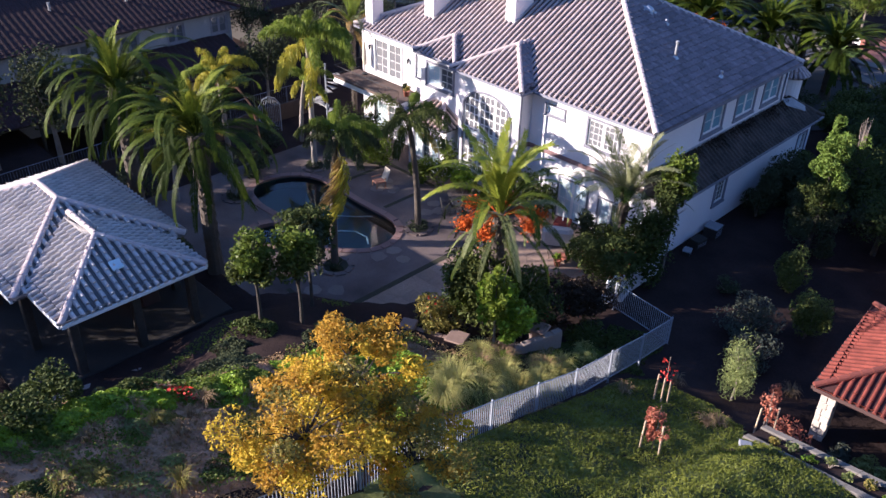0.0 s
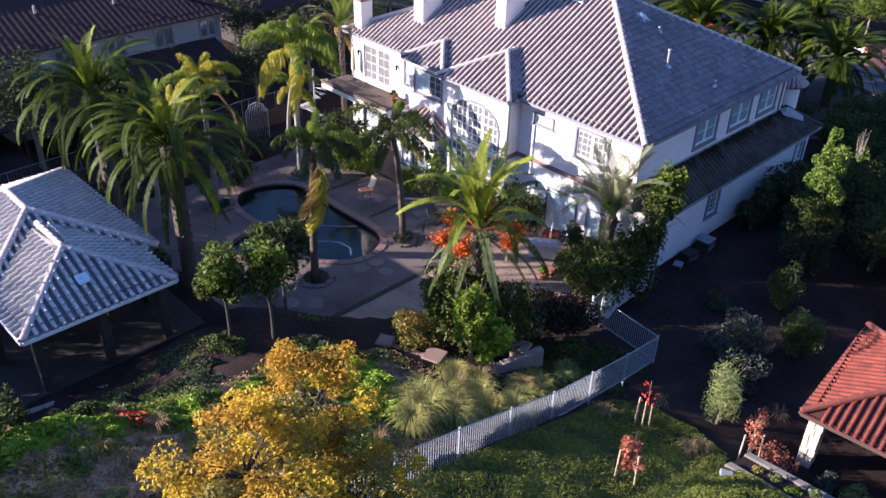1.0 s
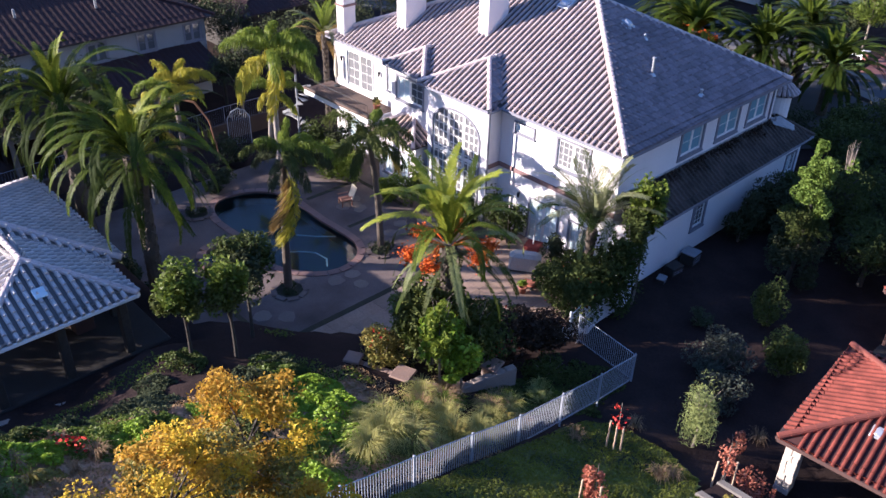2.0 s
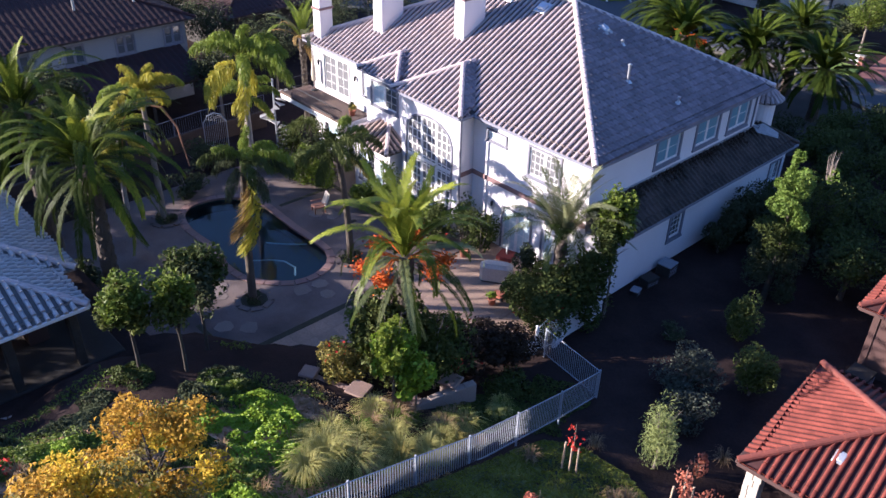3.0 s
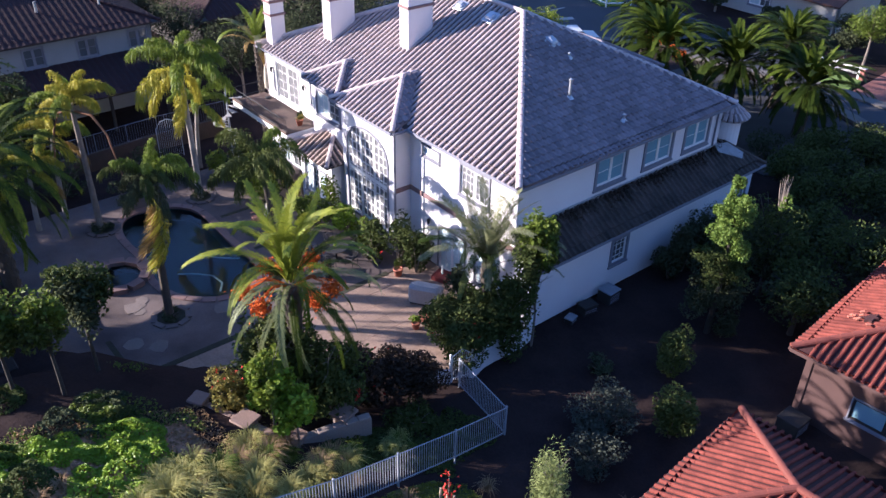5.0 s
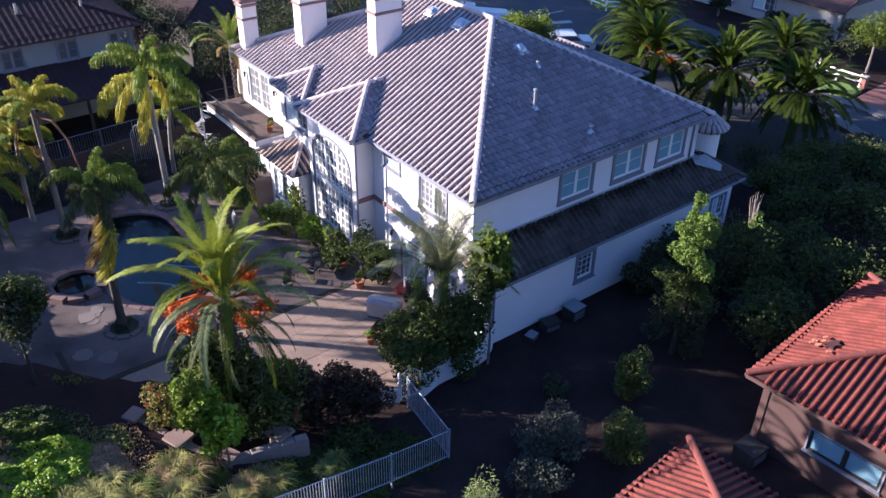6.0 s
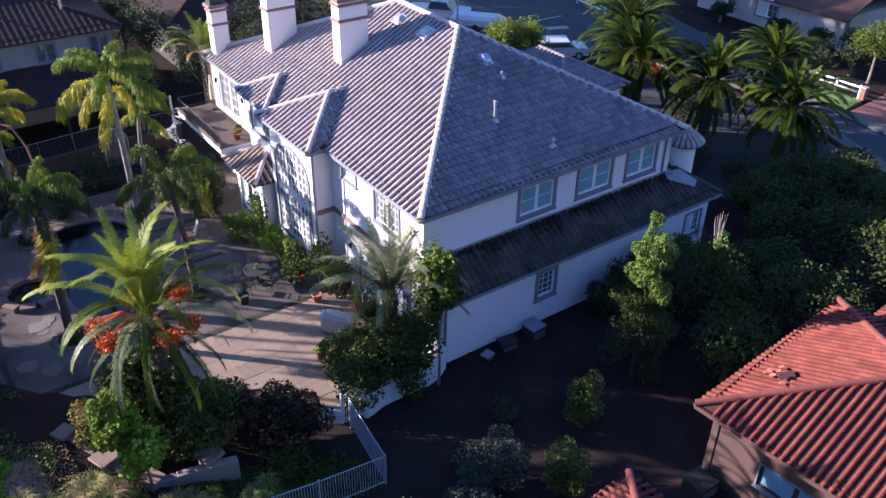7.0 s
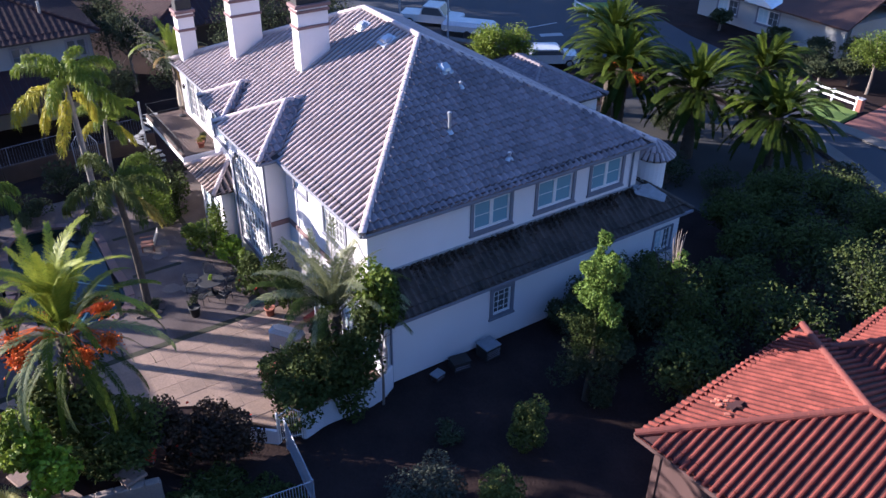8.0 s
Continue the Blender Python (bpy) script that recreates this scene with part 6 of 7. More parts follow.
shrub("red_shrub", 11.5, -7.3, (0.95, 0.9, 0.45), F_RED, "sprawling red-leaved shrub at the lawn edge", 900, 0.12, 9)
for x, y, r_, m in ((14.6, -7.2, 0.75, F_OLIVE), (13.5, -6.9, 0.55, F_SAGE), (15.6, -7.6, 0.8, F_CLIP)):
    shrub("porch_shrub", x, y, (r_, r_, r_ * 0.9), m, "loose shrub in the bed before the porch", 1300, 0.13, 10, group="shrubs before the porch")
shrub("red_shrub", 10.3, -5.9, (0.35, 0.35, 0.7), F_RED, "small upright shrub in orange-red leaf", 260, 0.12, 6)
tagged(part("paper_litter", Shape().bevel_box((-0.22, -0.15, 0), (0.22, 0.15, 0.1), 0.03), M_COVER, m=pose(11.6, -11.35, ground_z(11.6, -11.35) + 0.05, 8, 5, 30)), "crumpled pale plastic lying on the lawn", "litter")


# ---- steel fence, garden wall and gate ----
fence = thing("steel_fence", "pale painted steel picket fence stepping down the slope", "fence")
LINE = [(1.85, -4.55), (5.08, -4.97), (5.55, -10.4), (5.75, -13.0), (5.92, -15.5), (6.2, -18.2), (6.5, -21.0), (6.9, -24.0), (7.3, -27.5)]
FH = 1.42


def fence_z(x, y):
    return float(np.interp(-y, (5, 7.7, 10.4, 13, 15.5, 18.2, 21, 24, 27.5), (-0.3, 0.35, 1.12, 1.85, 2.8, 3.9, 5.0, 6.2, 7.6)))


picket = Shape().bevel_box((-0.011, -0.011, 0.06), (0.011, 0.011, FH), 0.003).mesh("picket")
post = Shape().bevel_box((-0.032, -0.032, -0.25), (0.032, 0.032, FH + 0.06), 0.008).mesh("post")
for (x0, y0), (x1, y1) in zip(LINE, LINE[1:]):
    ln = math.hypot(x1 - x0, y1 - y0)
    spans = max(1, round(ln / 2.6))
    for k in range(spans):
        a = (x0 + (x1 - x0) * k / spans, y0 + (y1 - y0) * k / spans)
        b = (x0 + (x1 - x0) * (k + 1) / spans, y0 + (y1 - y0) * (k + 1) / spans)
        za, zb = fence_z(*a), fence_z(*b)
        turn = math.degrees(math.atan2(b[1] - a[1], b[0] - a[0]))
        mesh_part("post", post, M_METAL, fence, m=pose(*a, za, 0, 0, turn))
        for h in (0.12, FH - 0.02):
            part("rail", Shape().tube([(*a, za + h), (*b, zb + h)], 0.022, 4), M_METAL, fence)
        n = int(math.hypot(b[0] - a[0], b[1] - a[1]) / 0.105)
        for i in range(1, n):
            t = i / n
            mesh_part("picket", picket, M_METAL, fence, m=pose(a[0] + (b[0] - a[0]) * t, a[1] + (b[1] - a[1]) * t, za + (zb - za) * t, 0, 0, turn))
mesh_part("post", post, M_METAL, fence, m=pose(*LINE[-1], fence_z(*LINE[-1])))

# white stucco garden wall with a gate
gwall = thing("garden_wall", "low curving white stucco garden wall", "wall")
GW = [(0.75, -5.5), (1.1, -5.12), (1.42, -4.72)]
GW2 = [(1.72, -3.7), (1.52, -2.9), (1.5, -1.8), (1.55, -0.8), (1.4, -0.1), (0.97, 0.55)]
for line in (GW, GW2):
    for (x0, y0), (x1, y1) in zip(line, line[1:]):
        turn = math.degrees(math.atan2(y1 - y0, x1 - x0))
        ln = math.hypot(x1 - x0, y1 - y0)
        part("wall", Shape().bevel_box((-0.05, -0.07, -1.0), (ln + 0.05, 0.07, 0.62 if line is GW else 1.05), 0.03), M_STUCCO, gwall, m=pose(x0, y0, G, 0, 0, turn))
gate = thing("garden_gate", "arched white iron gate in the garden wall", "gate", m=pose(1.45, -4.6, G - 0.05, 0, 0, 73))
gs = Shape()
gs.tube([(0, 0, 0), (0, 0, 1.35), (0.4, 0, 1.65), (0.8, 0, 1.35), (0.8, 0, 0)], 0.03, 6), gs.tube([(0, 0, 0.2), (0.8, 0, 0.2)], 0.02, 6), gs.tube([(0, 0, 1.1), (0.8, 0, 1.1)], 0.02, 6)
part("gate_frame", gs, M_WHITE, gate)
for i in range(1, 9):
    x = 0.8 * i / 9
    part("picket", Shape().tube([(x, 0, 0.1), (x, 0, 1.35 + 0.28 * (1 - abs(x - 0.4) / 0.4))], 0.013, 5), M_WHITE, gate)
part("gate_post", Shape().bevel_box((-0.12, -0.045, -0.2), (-0.04, 0.045, 1.5), 0.02), M_WHITE, gate), part("gate_post", Shape().bevel_box((0.84, -0.045, -0.2), (0.92, 0.045, 1.5), 0.02), M_WHITE, gate)

# low rock wall with capped pillars below the palm bed
bed_wall = thing("bed_wall", "low curving plastered garden wall with square capped pillars", "wall")
BED = [(2.3, -9.3), (1.95, -10.7), (1.75, -11.9), (0.9, -12.6), (-0.2, -13.05), (-1.4, -13.55), (-2.25, -13.9), (-3.0, -14.9), (-3.9, -16.2), (-5.05, -17.9), (-6.2, -20.4), (-7.2, -22.4), (-7.8, -24.6), (-8.2, -26.6)]
for i, ((x0, y0), (x1, y1)) in enumerate(zip(BED, BED[1:])):
    ln, turn = math.hypot(x1 - x0, y1 - y0), math.degrees(math.atan2(y1 - y0, x1 - x0))
    top_ = 1.22 if i < 6 else 1.1
    part("wall", Shape().bevel_box((-0.03, -0.13, -1.3), (ln + 0.03, 0.13, top_ - 0.09), 0.03), M_KERBWALL, bed_wall, m=pose(x0, y0, 0, 0, 0, turn))
    n_ = max(1, round(ln / 0.55))
    for k in range(n_):
        part("coping_stone", Shape().bevel_box((ln * k / n_ + 0.005, -0.15, top_ - 0.09), (ln * (k + 1) / n_ - 0.005, 0.15, top_), 0.025), M_CAPSTONE if 1 < i < 6 else M_KERBWALL, bed_wall, m=pose(x0, y0, frng.uniform(-0.008, 0.008), 0, 0, turn))
for x, y, turn, w_ in ((1.65, -12.1, 25, 0.38), (-0.2, -13.05, 20, 0.42), (-2.25, -13.9, 30, 0.34), (1.7, -10.05, 15, 0.4)):
    p = thing("wall_pillar", "square plastered pillar with a flat brown cap", "pillar", "pillars of the garden wall", pose(x, y, 0.0, 0, 0, turn))
    part("shaft", Shape().bevel_box((-w_ * 0.75, -w_ * 0.75, -1.0), (w_ * 0.75, w_ * 0.75, 1.3), 0.03), M_KERBWALL, p)
    part("cap", Shape().bevel_box((-w_, -w_, 1.3), (w_, w_, 1.4), 0.03), M_CAPSTONE, p, "flat tan-brown cap stone")

# steps and a paved landing from the deck to the pavilion
for i in range(5):
    st = part("step", Shape().bevel_box((-10.6, -16.9 - 0.4 * (i + 1), G - 0.2), (-8.6, -16.9 - 0.4 * i, G + 0.24 * (i + 1) + 0.02), 0.03), M_FLAG)
    tagged(st, "broad pale stone step up to the pavilion", "step", "steps to the pavilion")

# ---- pool pavilion ----
pav = thing("pavilion", "pool pavilion with pale grey tiled cross-hipped roof", "pavilion")
PZ, FZ = 4.04, 1.2
# floor and columns take dark colours for the shade beneath the roof
part("floor", Shape().bevel_box((-20.4, -27.5, FZ - 0.5), (-8.4, -18.6, FZ), 0.04), M_DARK_SHADED, pav, "floor coloured dark for the shade under the roof")
SLP = 0.42
e_ = [(-20.2, -19.0, PZ), (-20.2, -26.3, PZ), (-10.9, -26.3, PZ), (-10.9, -19.0, PZ)]
hy = (26.3 - 19.0) / 2
cy = -22.65
ra, rb = (-20.2 + hy, cy, PZ + hy * SLP), (-10.9 - hy, cy, PZ + hy * SLP)
main = [[e_[1], e_[2], rb, ra], [e_[2], e_[3], rb], [e_[3], e_[0], ra, rb], [e_[0], e_[1], ra]]
proof = roof_part(pav, main, 0.1, "pale grey tiled hip roof", M_PAV_SHADE)
bud = [300]
for f in main:
    tiled_face(proof, f, M_PAV_TILE, singles=None if f is main[3] else (lambda x, y: x > -15), budget=bud, lip=0.075, scale=0.85)
for a, b in ((e_[0], ra), (e_[1], ra), (e_[2], rb), (e_[3], rb), (ra, rb)):
    caps(proof, a, b, M_CAP, 0.15)
# front hip projecting towards the slope
h2 = (25.65 - 19.65) / 2
k_ = [(-8.15, -19.65, PZ), (-8.15, -25.65, PZ)]
fa = (-8.15 - h2, cy, PZ + h2 * SLP + 0.05)
fb = (-13.6, cy, PZ + h2 * SLP + 0.05)
front_faces = [[k_[1], k_[0], fa], [k_[0], (-11.2, -19.65, PZ + 0.02), fb, fa], [(-11.2, -25.65, PZ + 0.02), k_[1], fa, fb]]
proof2 = roof_part(pav, front_faces, 0.1, "pale grey tiled front hip", M_PAV_SHADE, name="front_roof")
for f in front_faces:
    tiled_face(proof2, f, M_PAV_TILE, lip=0.075, scale=0.85)
for a, b in ((k_[0], fa), (k_[1], fa), (fa, fb)):
    caps(proof2, a, b, M_CAP, 0.14)
for a, b in ((k_[1], k_[0]), (e_[1], e_[2]), ((-11.0, -25.65, PZ), k_[1]), (k_[0], (-11.0, -19.65, PZ))):
    gutter(proof2, a, b, M_WHITE)
for x, y in ((-8.7, -20.2), (-8.7, -25.1), (-8.7, -22.6), (-11.4, -19.6), (-11.4, -25.8), (-19.7, -19.6), (-19.7, -25.8), (-15.5, -19.6), (-15.5, -25.8)):
    part("column", Shape().bevel_box((x - 0.17, y - 0.17, FZ), (x + 0.17, y + 0.17, PZ - 0.08), 0.03), M_DARKBARK, pav, "square column coloured dark for the shade under the roof")
part("beam", Shape().box((-8.85, -25.2, PZ - 0.4), (-8.55, -20.1, PZ - 0.08)), M_WOOD, pav, "dark timber beam")
sk = Shape().bevel_box((-0.24, -0.24, 0.1), (0.24, 0.24, 0.16), 0.03, pose(-9.55, -22.7, PZ + 1.4 * SLP + 0.02, 0, math.degrees(math.atan(SLP)), 0))
part("skylight", sk, M_CURTAIN, proof2, "small pale skylight")
counter = thing("outdoor_counter", "tan stucco counter under the pavilion", "counter")
part("body", Shape().bevel_box((-14.0, -21.4, FZ), (-11.0, -20.6, FZ + 0.88), 0.03), M_TANWALL, counter)
part("worktop", Shape().bevel_box((-14.1, -21.5, FZ + 0.88), (-10.9, -20.5, FZ + 0.94), 0.02), M_CAPSTONE, counter)

# ---- red-tiled house next door ----
red = thing("neighbour_house", "tan stucco house with bright red clay tile roofs", "house")
red.matrix_basis = Matrix.Translation((10.92, 4.01, 0)) @ pose(0, 0, 0, 0, 0, 4.2) @ Matrix.Translation((-10.92, -4.01, 0))


def hip(owner, x0, y0, x1, y1, z, slope, mat, cap, label, w=0.3, e=0.4, profile=PROFILE, skip=(), budget=None, pick=None, scale=1.0, lip=0.014):
    """A hip roof over a rectangle, its ridge along the longer side."""
    wx, wy = x1 - x0, y1 - y0
    h = min(wx, wy) / 2
    cx, cy_ = (x0 + x1) / 2, (y0 + y1) / 2
    if wx >= wy:
        r0, r1 = (x0 + h, cy_, z + h * slope), (x1 - h, cy_, z + h * slope)
    else:
        r0, r1 = (cx, y0 + h, z + h * slope), (cx, y1 - h, z + h * slope)
    a, b, c, d = (x0, y0, z), (x1, y0, z), (x1, y1, z), (x0, y1, z)
    if wx >= wy:
        fs = {"s": [a, b, r1, r0], "e": [b, c, r1], "n": [c, d, r0, r1], "w": [d, a, r0]}
    else:
        fs = {"s": [a, b, r0], "e": [b, c, r1, r0], "n": [c, d, r1], "w": [d, a, r0, r1]}
    ob = roof_part(owner, list(fs.values()), 0.12, label, M_RED_SHADE if mat is M_RED_TILE else M_UNDER)
    for k, f in fs.items():
        if k not in skip:
            tiled_face(ob, f, mat, w, e, pick, budget or [0], profile, scale, lip)
    ends_ = ((a, r0), (b, r1 if wx >= wy else r0), (c, r1), (d, r0 if wx >= wy else r1))
    for p, q in ends_:
        caps(ob, p, q, cap, 0.14, 0.42)
    if (Vector(r0) - Vector(r1)).length > 0.4:
        caps(ob, r0, r1, cap, 0.14, 0.42)
    gutter(ob, a, b, M_TANWALL), gutter(ob, d, a, M_TANWALL)
    return ob


rbud = [300]
hip(red, 11.05, -6.5, 19.5, 0.5, 2.45, 0.42, M_RED_TILE, M_RED_CAP, "bright red barrel-tiled porch roof", w=0.28, skip=("e",), budget=rbud, pick=lambda x, y: x < 16, scale=0.6)
red_up = hip(red, 10.92, 4.01, 21.5, 13.65, 3.3, 0.4, M_RED_TILE, M_RED_CAP, "bright red barrel-tiled main roof", w=0.28, skip=("e",), budget=rbud, pick=lambda x, y: x < 16 and y < 9, scale=0.6)
hip(red, 12.4, 13.0, 22.0, 20.0, 3.45, 0.4, M_RED_TILE, M_RED_CAP, "red tiled rear roof", w=0.28, skip=("e", "n"), scale=0.6)
rw = facing(11.45, 4.55, -0.4, 0)
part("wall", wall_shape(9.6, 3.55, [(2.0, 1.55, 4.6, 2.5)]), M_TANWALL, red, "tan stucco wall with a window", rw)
window(red, rw, 2.0, 1.55, 4.6, 2.5, 2, 1, 1, 0.06, 3, M_TRIM, M_DARK_SHADED)
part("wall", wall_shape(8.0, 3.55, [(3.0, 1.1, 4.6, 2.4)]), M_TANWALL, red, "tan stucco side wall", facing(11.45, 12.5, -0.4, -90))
window(red, facing(11.45, 12.5, -0.4, -90), 3.0, 1.1, 4.6, 2.4, 2, 1, 1, 0.12, False, M_TRIM)
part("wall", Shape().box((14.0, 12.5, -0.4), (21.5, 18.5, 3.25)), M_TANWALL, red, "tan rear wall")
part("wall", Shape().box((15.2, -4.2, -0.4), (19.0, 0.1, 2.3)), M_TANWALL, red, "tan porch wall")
for x, y in ((11.6, -5.95), (11.6, 0.0)):
    col = part("column", Shape().bevel_box((x - 0.22, y - 0.22, -0.4), (x + 0.22, y + 0.22, 2.3), 0.02), M_WALLGREY, red, "cream stone porch column")
    for k in range(9):
        z = -0.4 + 0.3 * k
        cut = (0.35, 0.6, 0.48, 0.55, 0.4)[k % 5]
        for u0, u1 in ((0.0, cut), (cut, 1.0)):
            for turn in (0, 90, 180, 270):
                jut = frng.uniform(0.25, 0.285)
                part("stone", Shape().bevel_box((-0.27 + 0.54 * u0 + 0.008, -jut, z + 0.008), (-0.27 + 0.54 * u1 - 0.008, -0.2, min(z + 0.292, 2.29)), 0.02), M_PORCHSTONE, col, "", pose(x, y, 0, 0, 0, turn))
sl = 0.42
for x, y, z, where in ((13.2, -2.55, 2.4 + 1.55 * sl, "w"), (13.6, -4.8, 2.4 + 1.6 * sl, "s")):
    tilt = pose(x, y, z + 0.1, 0, -math.degrees(math.atan(sl)), 0) if where == "w" else pose(x, y, z + 0.1, math.degrees(math.atan(sl)), 0, 0)
    v = part("roof_vent", Shape().bevel_box((-0.22, -0.24, 0), (0.22, 0.24, 0.05), 0.02, tilt), M_GALV if z < 3.2 else M_TERRA, red_up, "flat roof vent")
    part("hood", Shape().bevel_box((-0.1, -0.16, 0.03), (0.14, 0.16, 0.085), 0.03, tilt), M_GALV if z < 3.2 else M_TERRA, v)
# damaged spot: a dark plate colours in the jagged opening's shade, edged by lifted tile shards
spot = pose(12.45, 6.95, 3.3 + 0.4 * 1.53 + 0.16, 0, -math.degrees(math.atan(0.4)), 0)
jag = [(0.3 * k * math.cos(i * math.tau / 12), 0.36 * k * math.sin(i * math.tau / 12)) for i, k in enumerate((1.0, 0.6, 1.1, 0.7, 0.9, 0.55, 1.15, 0.6, 0.95, 0.7, 1.05, 0.6))]
hole = part("opening_plate", Shape().prism(jag, -0.1, 0.0), M_RED_SHADE, red_up, "dark jagged plate standing for an opening in broken tiles")
hole.matrix_basis = spot
sr = random.Random(4)
for i in range(9):
    a = sr.uniform(2.2, 5.2)
    d = sr.uniform(0.35, 0.75)
    part("shard", Shape().bevel_box((-0.09, -0.06, -0.03), (0.09, 0.06, 0.02), 0.01), M_TERRA, hole, "broken terracotta tile shard", pose(d * math.cos(a), d * math.sin(a), 0.02, sr.uniform(-20, 20), sr.uniform(-20, 20), sr.uniform(0, 180)))
# paired garden kerbs with planting between
KERB_A, KERB_B = [Vector((11.25, -10.5, 2.3)), Vector((18.5, -13.05, 5.05))], [Vector((11.35, -9.25, 1.95)), Vector((18.5, -11.75, 4.7))]
for p, q in (KERB_A, KERB_B):
    d = (q - p).normalized()
    out = d.cross(Vector((0, 0, 1))).normalized() * 0.14
    n_ = 6
    sh = Shape()
    for i in range(n_):
        a, b = p.lerp(q, i / n_) + d * 0.008, p.lerp(q, (i + 1) / n_) - d * 0.008
        ring = lambda c, k: [c - out * k, c + out * k]
        a0_, a1_ = ring(a, 1.0)
        b0_, b1_ = ring(b, 1.0)
        up_, low_ = Vector((0, 0, 0.03)), Vector((0, 0, -2.2))
        sh.add([a0_ + low_, a1_ + low_, b1_ + low_, b0_ + low_, a0_, a1_, b1_, b0_, a.lerp(a0_, 0.8) + up_, a.lerp(a1_, 0.8) + up_, b.lerp(b1_, 0.8) + up_, b.lerp(b0_, 0.8) + up_], [(3, 2, 1, 0), (0, 1, 5, 4), (1, 2, 6, 5), (2, 3, 7, 6), (3, 0, 4, 7), (4, 5, 9, 8), (5, 6, 10, 9), (6, 7, 11, 10), (7, 4, 8, 11), (8, 9, 10, 11)])
    tagged(part("garden_kerb", sh, M_KERB), "grey concrete retaining kerb above the porch garden", "kerb", "retaining kerbs")
ka, kb_ = KERB_A[0].lerp(KERB_B[0], 0.12), KERB_A[1].lerp(KERB_B[1], 0.12)
kc, kd = KERB_A[1].lerp(KERB_B[1], 0.88), KERB_A[0].lerp(KERB_B[0], 0.88)
low_ = Vector((0, 0, -0.08))
deep_ = Vector((0, 0, -2.2))
fill = part("planter_soil", Shape().add([v + low_ for v in (ka, kb_, kc, kd)] + [v + deep_ for v in (ka, kb_, kc, kd)], [(0, 1, 2, 3), (7, 6, 5, 4), (0, 4, 5, 1), (1, 5, 6, 2), (2, 6, 7, 3), (3, 7, 4, 0)]), M_SOIL)
tagged(fill, "dark soil between the retaining kerbs", "soil", kind="structure")
kr = random.Random(12)
for i in range(9):
    c = KERB_A[0].lerp(KERB_B[0], 0.5).lerp(KERB_A[1].lerp(KERB_B[1], 0.5), 0.12 + 0.09 * i)
    shrub("kerb_plant", c.x, c.y + kr.uniform(-0.15, 0.15), (0.26, 0.26, 0.16), kr.choice([F_BRIGHT, F_OLIVE, F_RUSTY]), "small bright plant between the kerbs", 180, 0.1, 6, z0=c.z - 0.1, group="plants between the kerbs")
for x, y in ((12.9, -8.2), (14.2, -8.6), (15.6, -8.0), (16.8, -9.0), (12.6, -9.6)):
    shrub("porch_plant", x, y, (0.7, 0.6, 0.5), kr.choice([F_OLIVE, F_MID, F_BRIGHT]), "small shrub in the porch garden", 700, 0.1, 8, z0=ground_z(x, y), group="porch garden shrubs")

# unseen dark hedge added behind the pavilion to keep low sun off its floor
for i in range(8):
    shrub("shade_hedge", -21.5 + 1.75 * i, -28.6, (1.15, 0.8, 1.7), F_DARK, "added unseen hedge bush that shades the pavilion floor", 1800, 0.18, 12, z0=1.0, group="hedge behind the pavilion")

# ---- neighbours and street ----
nb = thing("far_neighbour_house", "long cream house with dark red tile roof in shade", "house")
nw = facing(-34.6, -30, G, 90)
nh = [(y, 4.0, y + 1.25, 5.2) for y in np.arange(3.0, 27.0, 3.4)]
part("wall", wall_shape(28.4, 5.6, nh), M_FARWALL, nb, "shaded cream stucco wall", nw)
for q in nh:
    window(nb, nw, *q, 2, 1, 2, 0.08, False, M_TRIM, M_TRIM)
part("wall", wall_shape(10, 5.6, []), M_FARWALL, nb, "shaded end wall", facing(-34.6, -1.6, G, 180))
# dark block behind the windows in place of unlit rooms
part("inner_wall", Shape().box((-44.5, -29.8, G), (-35.6, -2.0, 5.0)), M_DARK_SHADED, nb, "dark box standing for the unlit rooms")
lean = [(-30.6, -29, 2.35), (-30.6, -2.2, 2.35), (-34.6, -2.2, 3.6), (-34.6, -29, 3.6)]
lr_ = roof_part(nb, [lean], 0.12, "dark lean-to veranda roof", M_DARK_SHADED, "veranda_roof")
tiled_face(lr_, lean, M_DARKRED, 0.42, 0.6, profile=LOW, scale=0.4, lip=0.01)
for y in np.arange(-28.5, -2.0, 3.7):
    part("post", Shape().bevel_box((-31.0, y - 0.09, G), (-30.82, y + 0.09, 2.3), 0.02), M_DARK_SHADED, nb, "dark veranda post")
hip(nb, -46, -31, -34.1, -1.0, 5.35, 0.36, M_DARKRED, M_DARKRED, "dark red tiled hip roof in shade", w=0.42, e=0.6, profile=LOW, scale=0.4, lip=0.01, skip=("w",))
for x, y in ((-37, -8), (-37.5, -13), (-38.0, -18), (-36.8, -4)):
    part("vent_pipe", Shape().tube([(x, y, 6.2), (x, y, 7.1)], 0.09, 8), M_GALV, nb, "small white vent pipe")
nb2 = thing("far_neighbour_house", "dark-roofed house beyond the pool yard", "house")
# wall coloured near black for the shade it stands in
part("wall", Shape().box((-50, 4, G - 1), (-38, 14, 3.6)), M_DARK_SHADED, nb2, "dark shaded wall")
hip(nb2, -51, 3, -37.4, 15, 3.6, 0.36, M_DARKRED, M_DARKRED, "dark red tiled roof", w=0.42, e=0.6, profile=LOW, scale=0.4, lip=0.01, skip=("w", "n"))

# boundary wall with wire fence behind the pool yard, and an arched gate
bw_ = thing("boundary_wall", "low brown block wall topped by a wire fence", "wall")
BWL = [(-26.8, -0.5), (-27.0, -5.0), (-26.6, -9.5), (-26.6, -16.0), (-26.4, -22.0)]
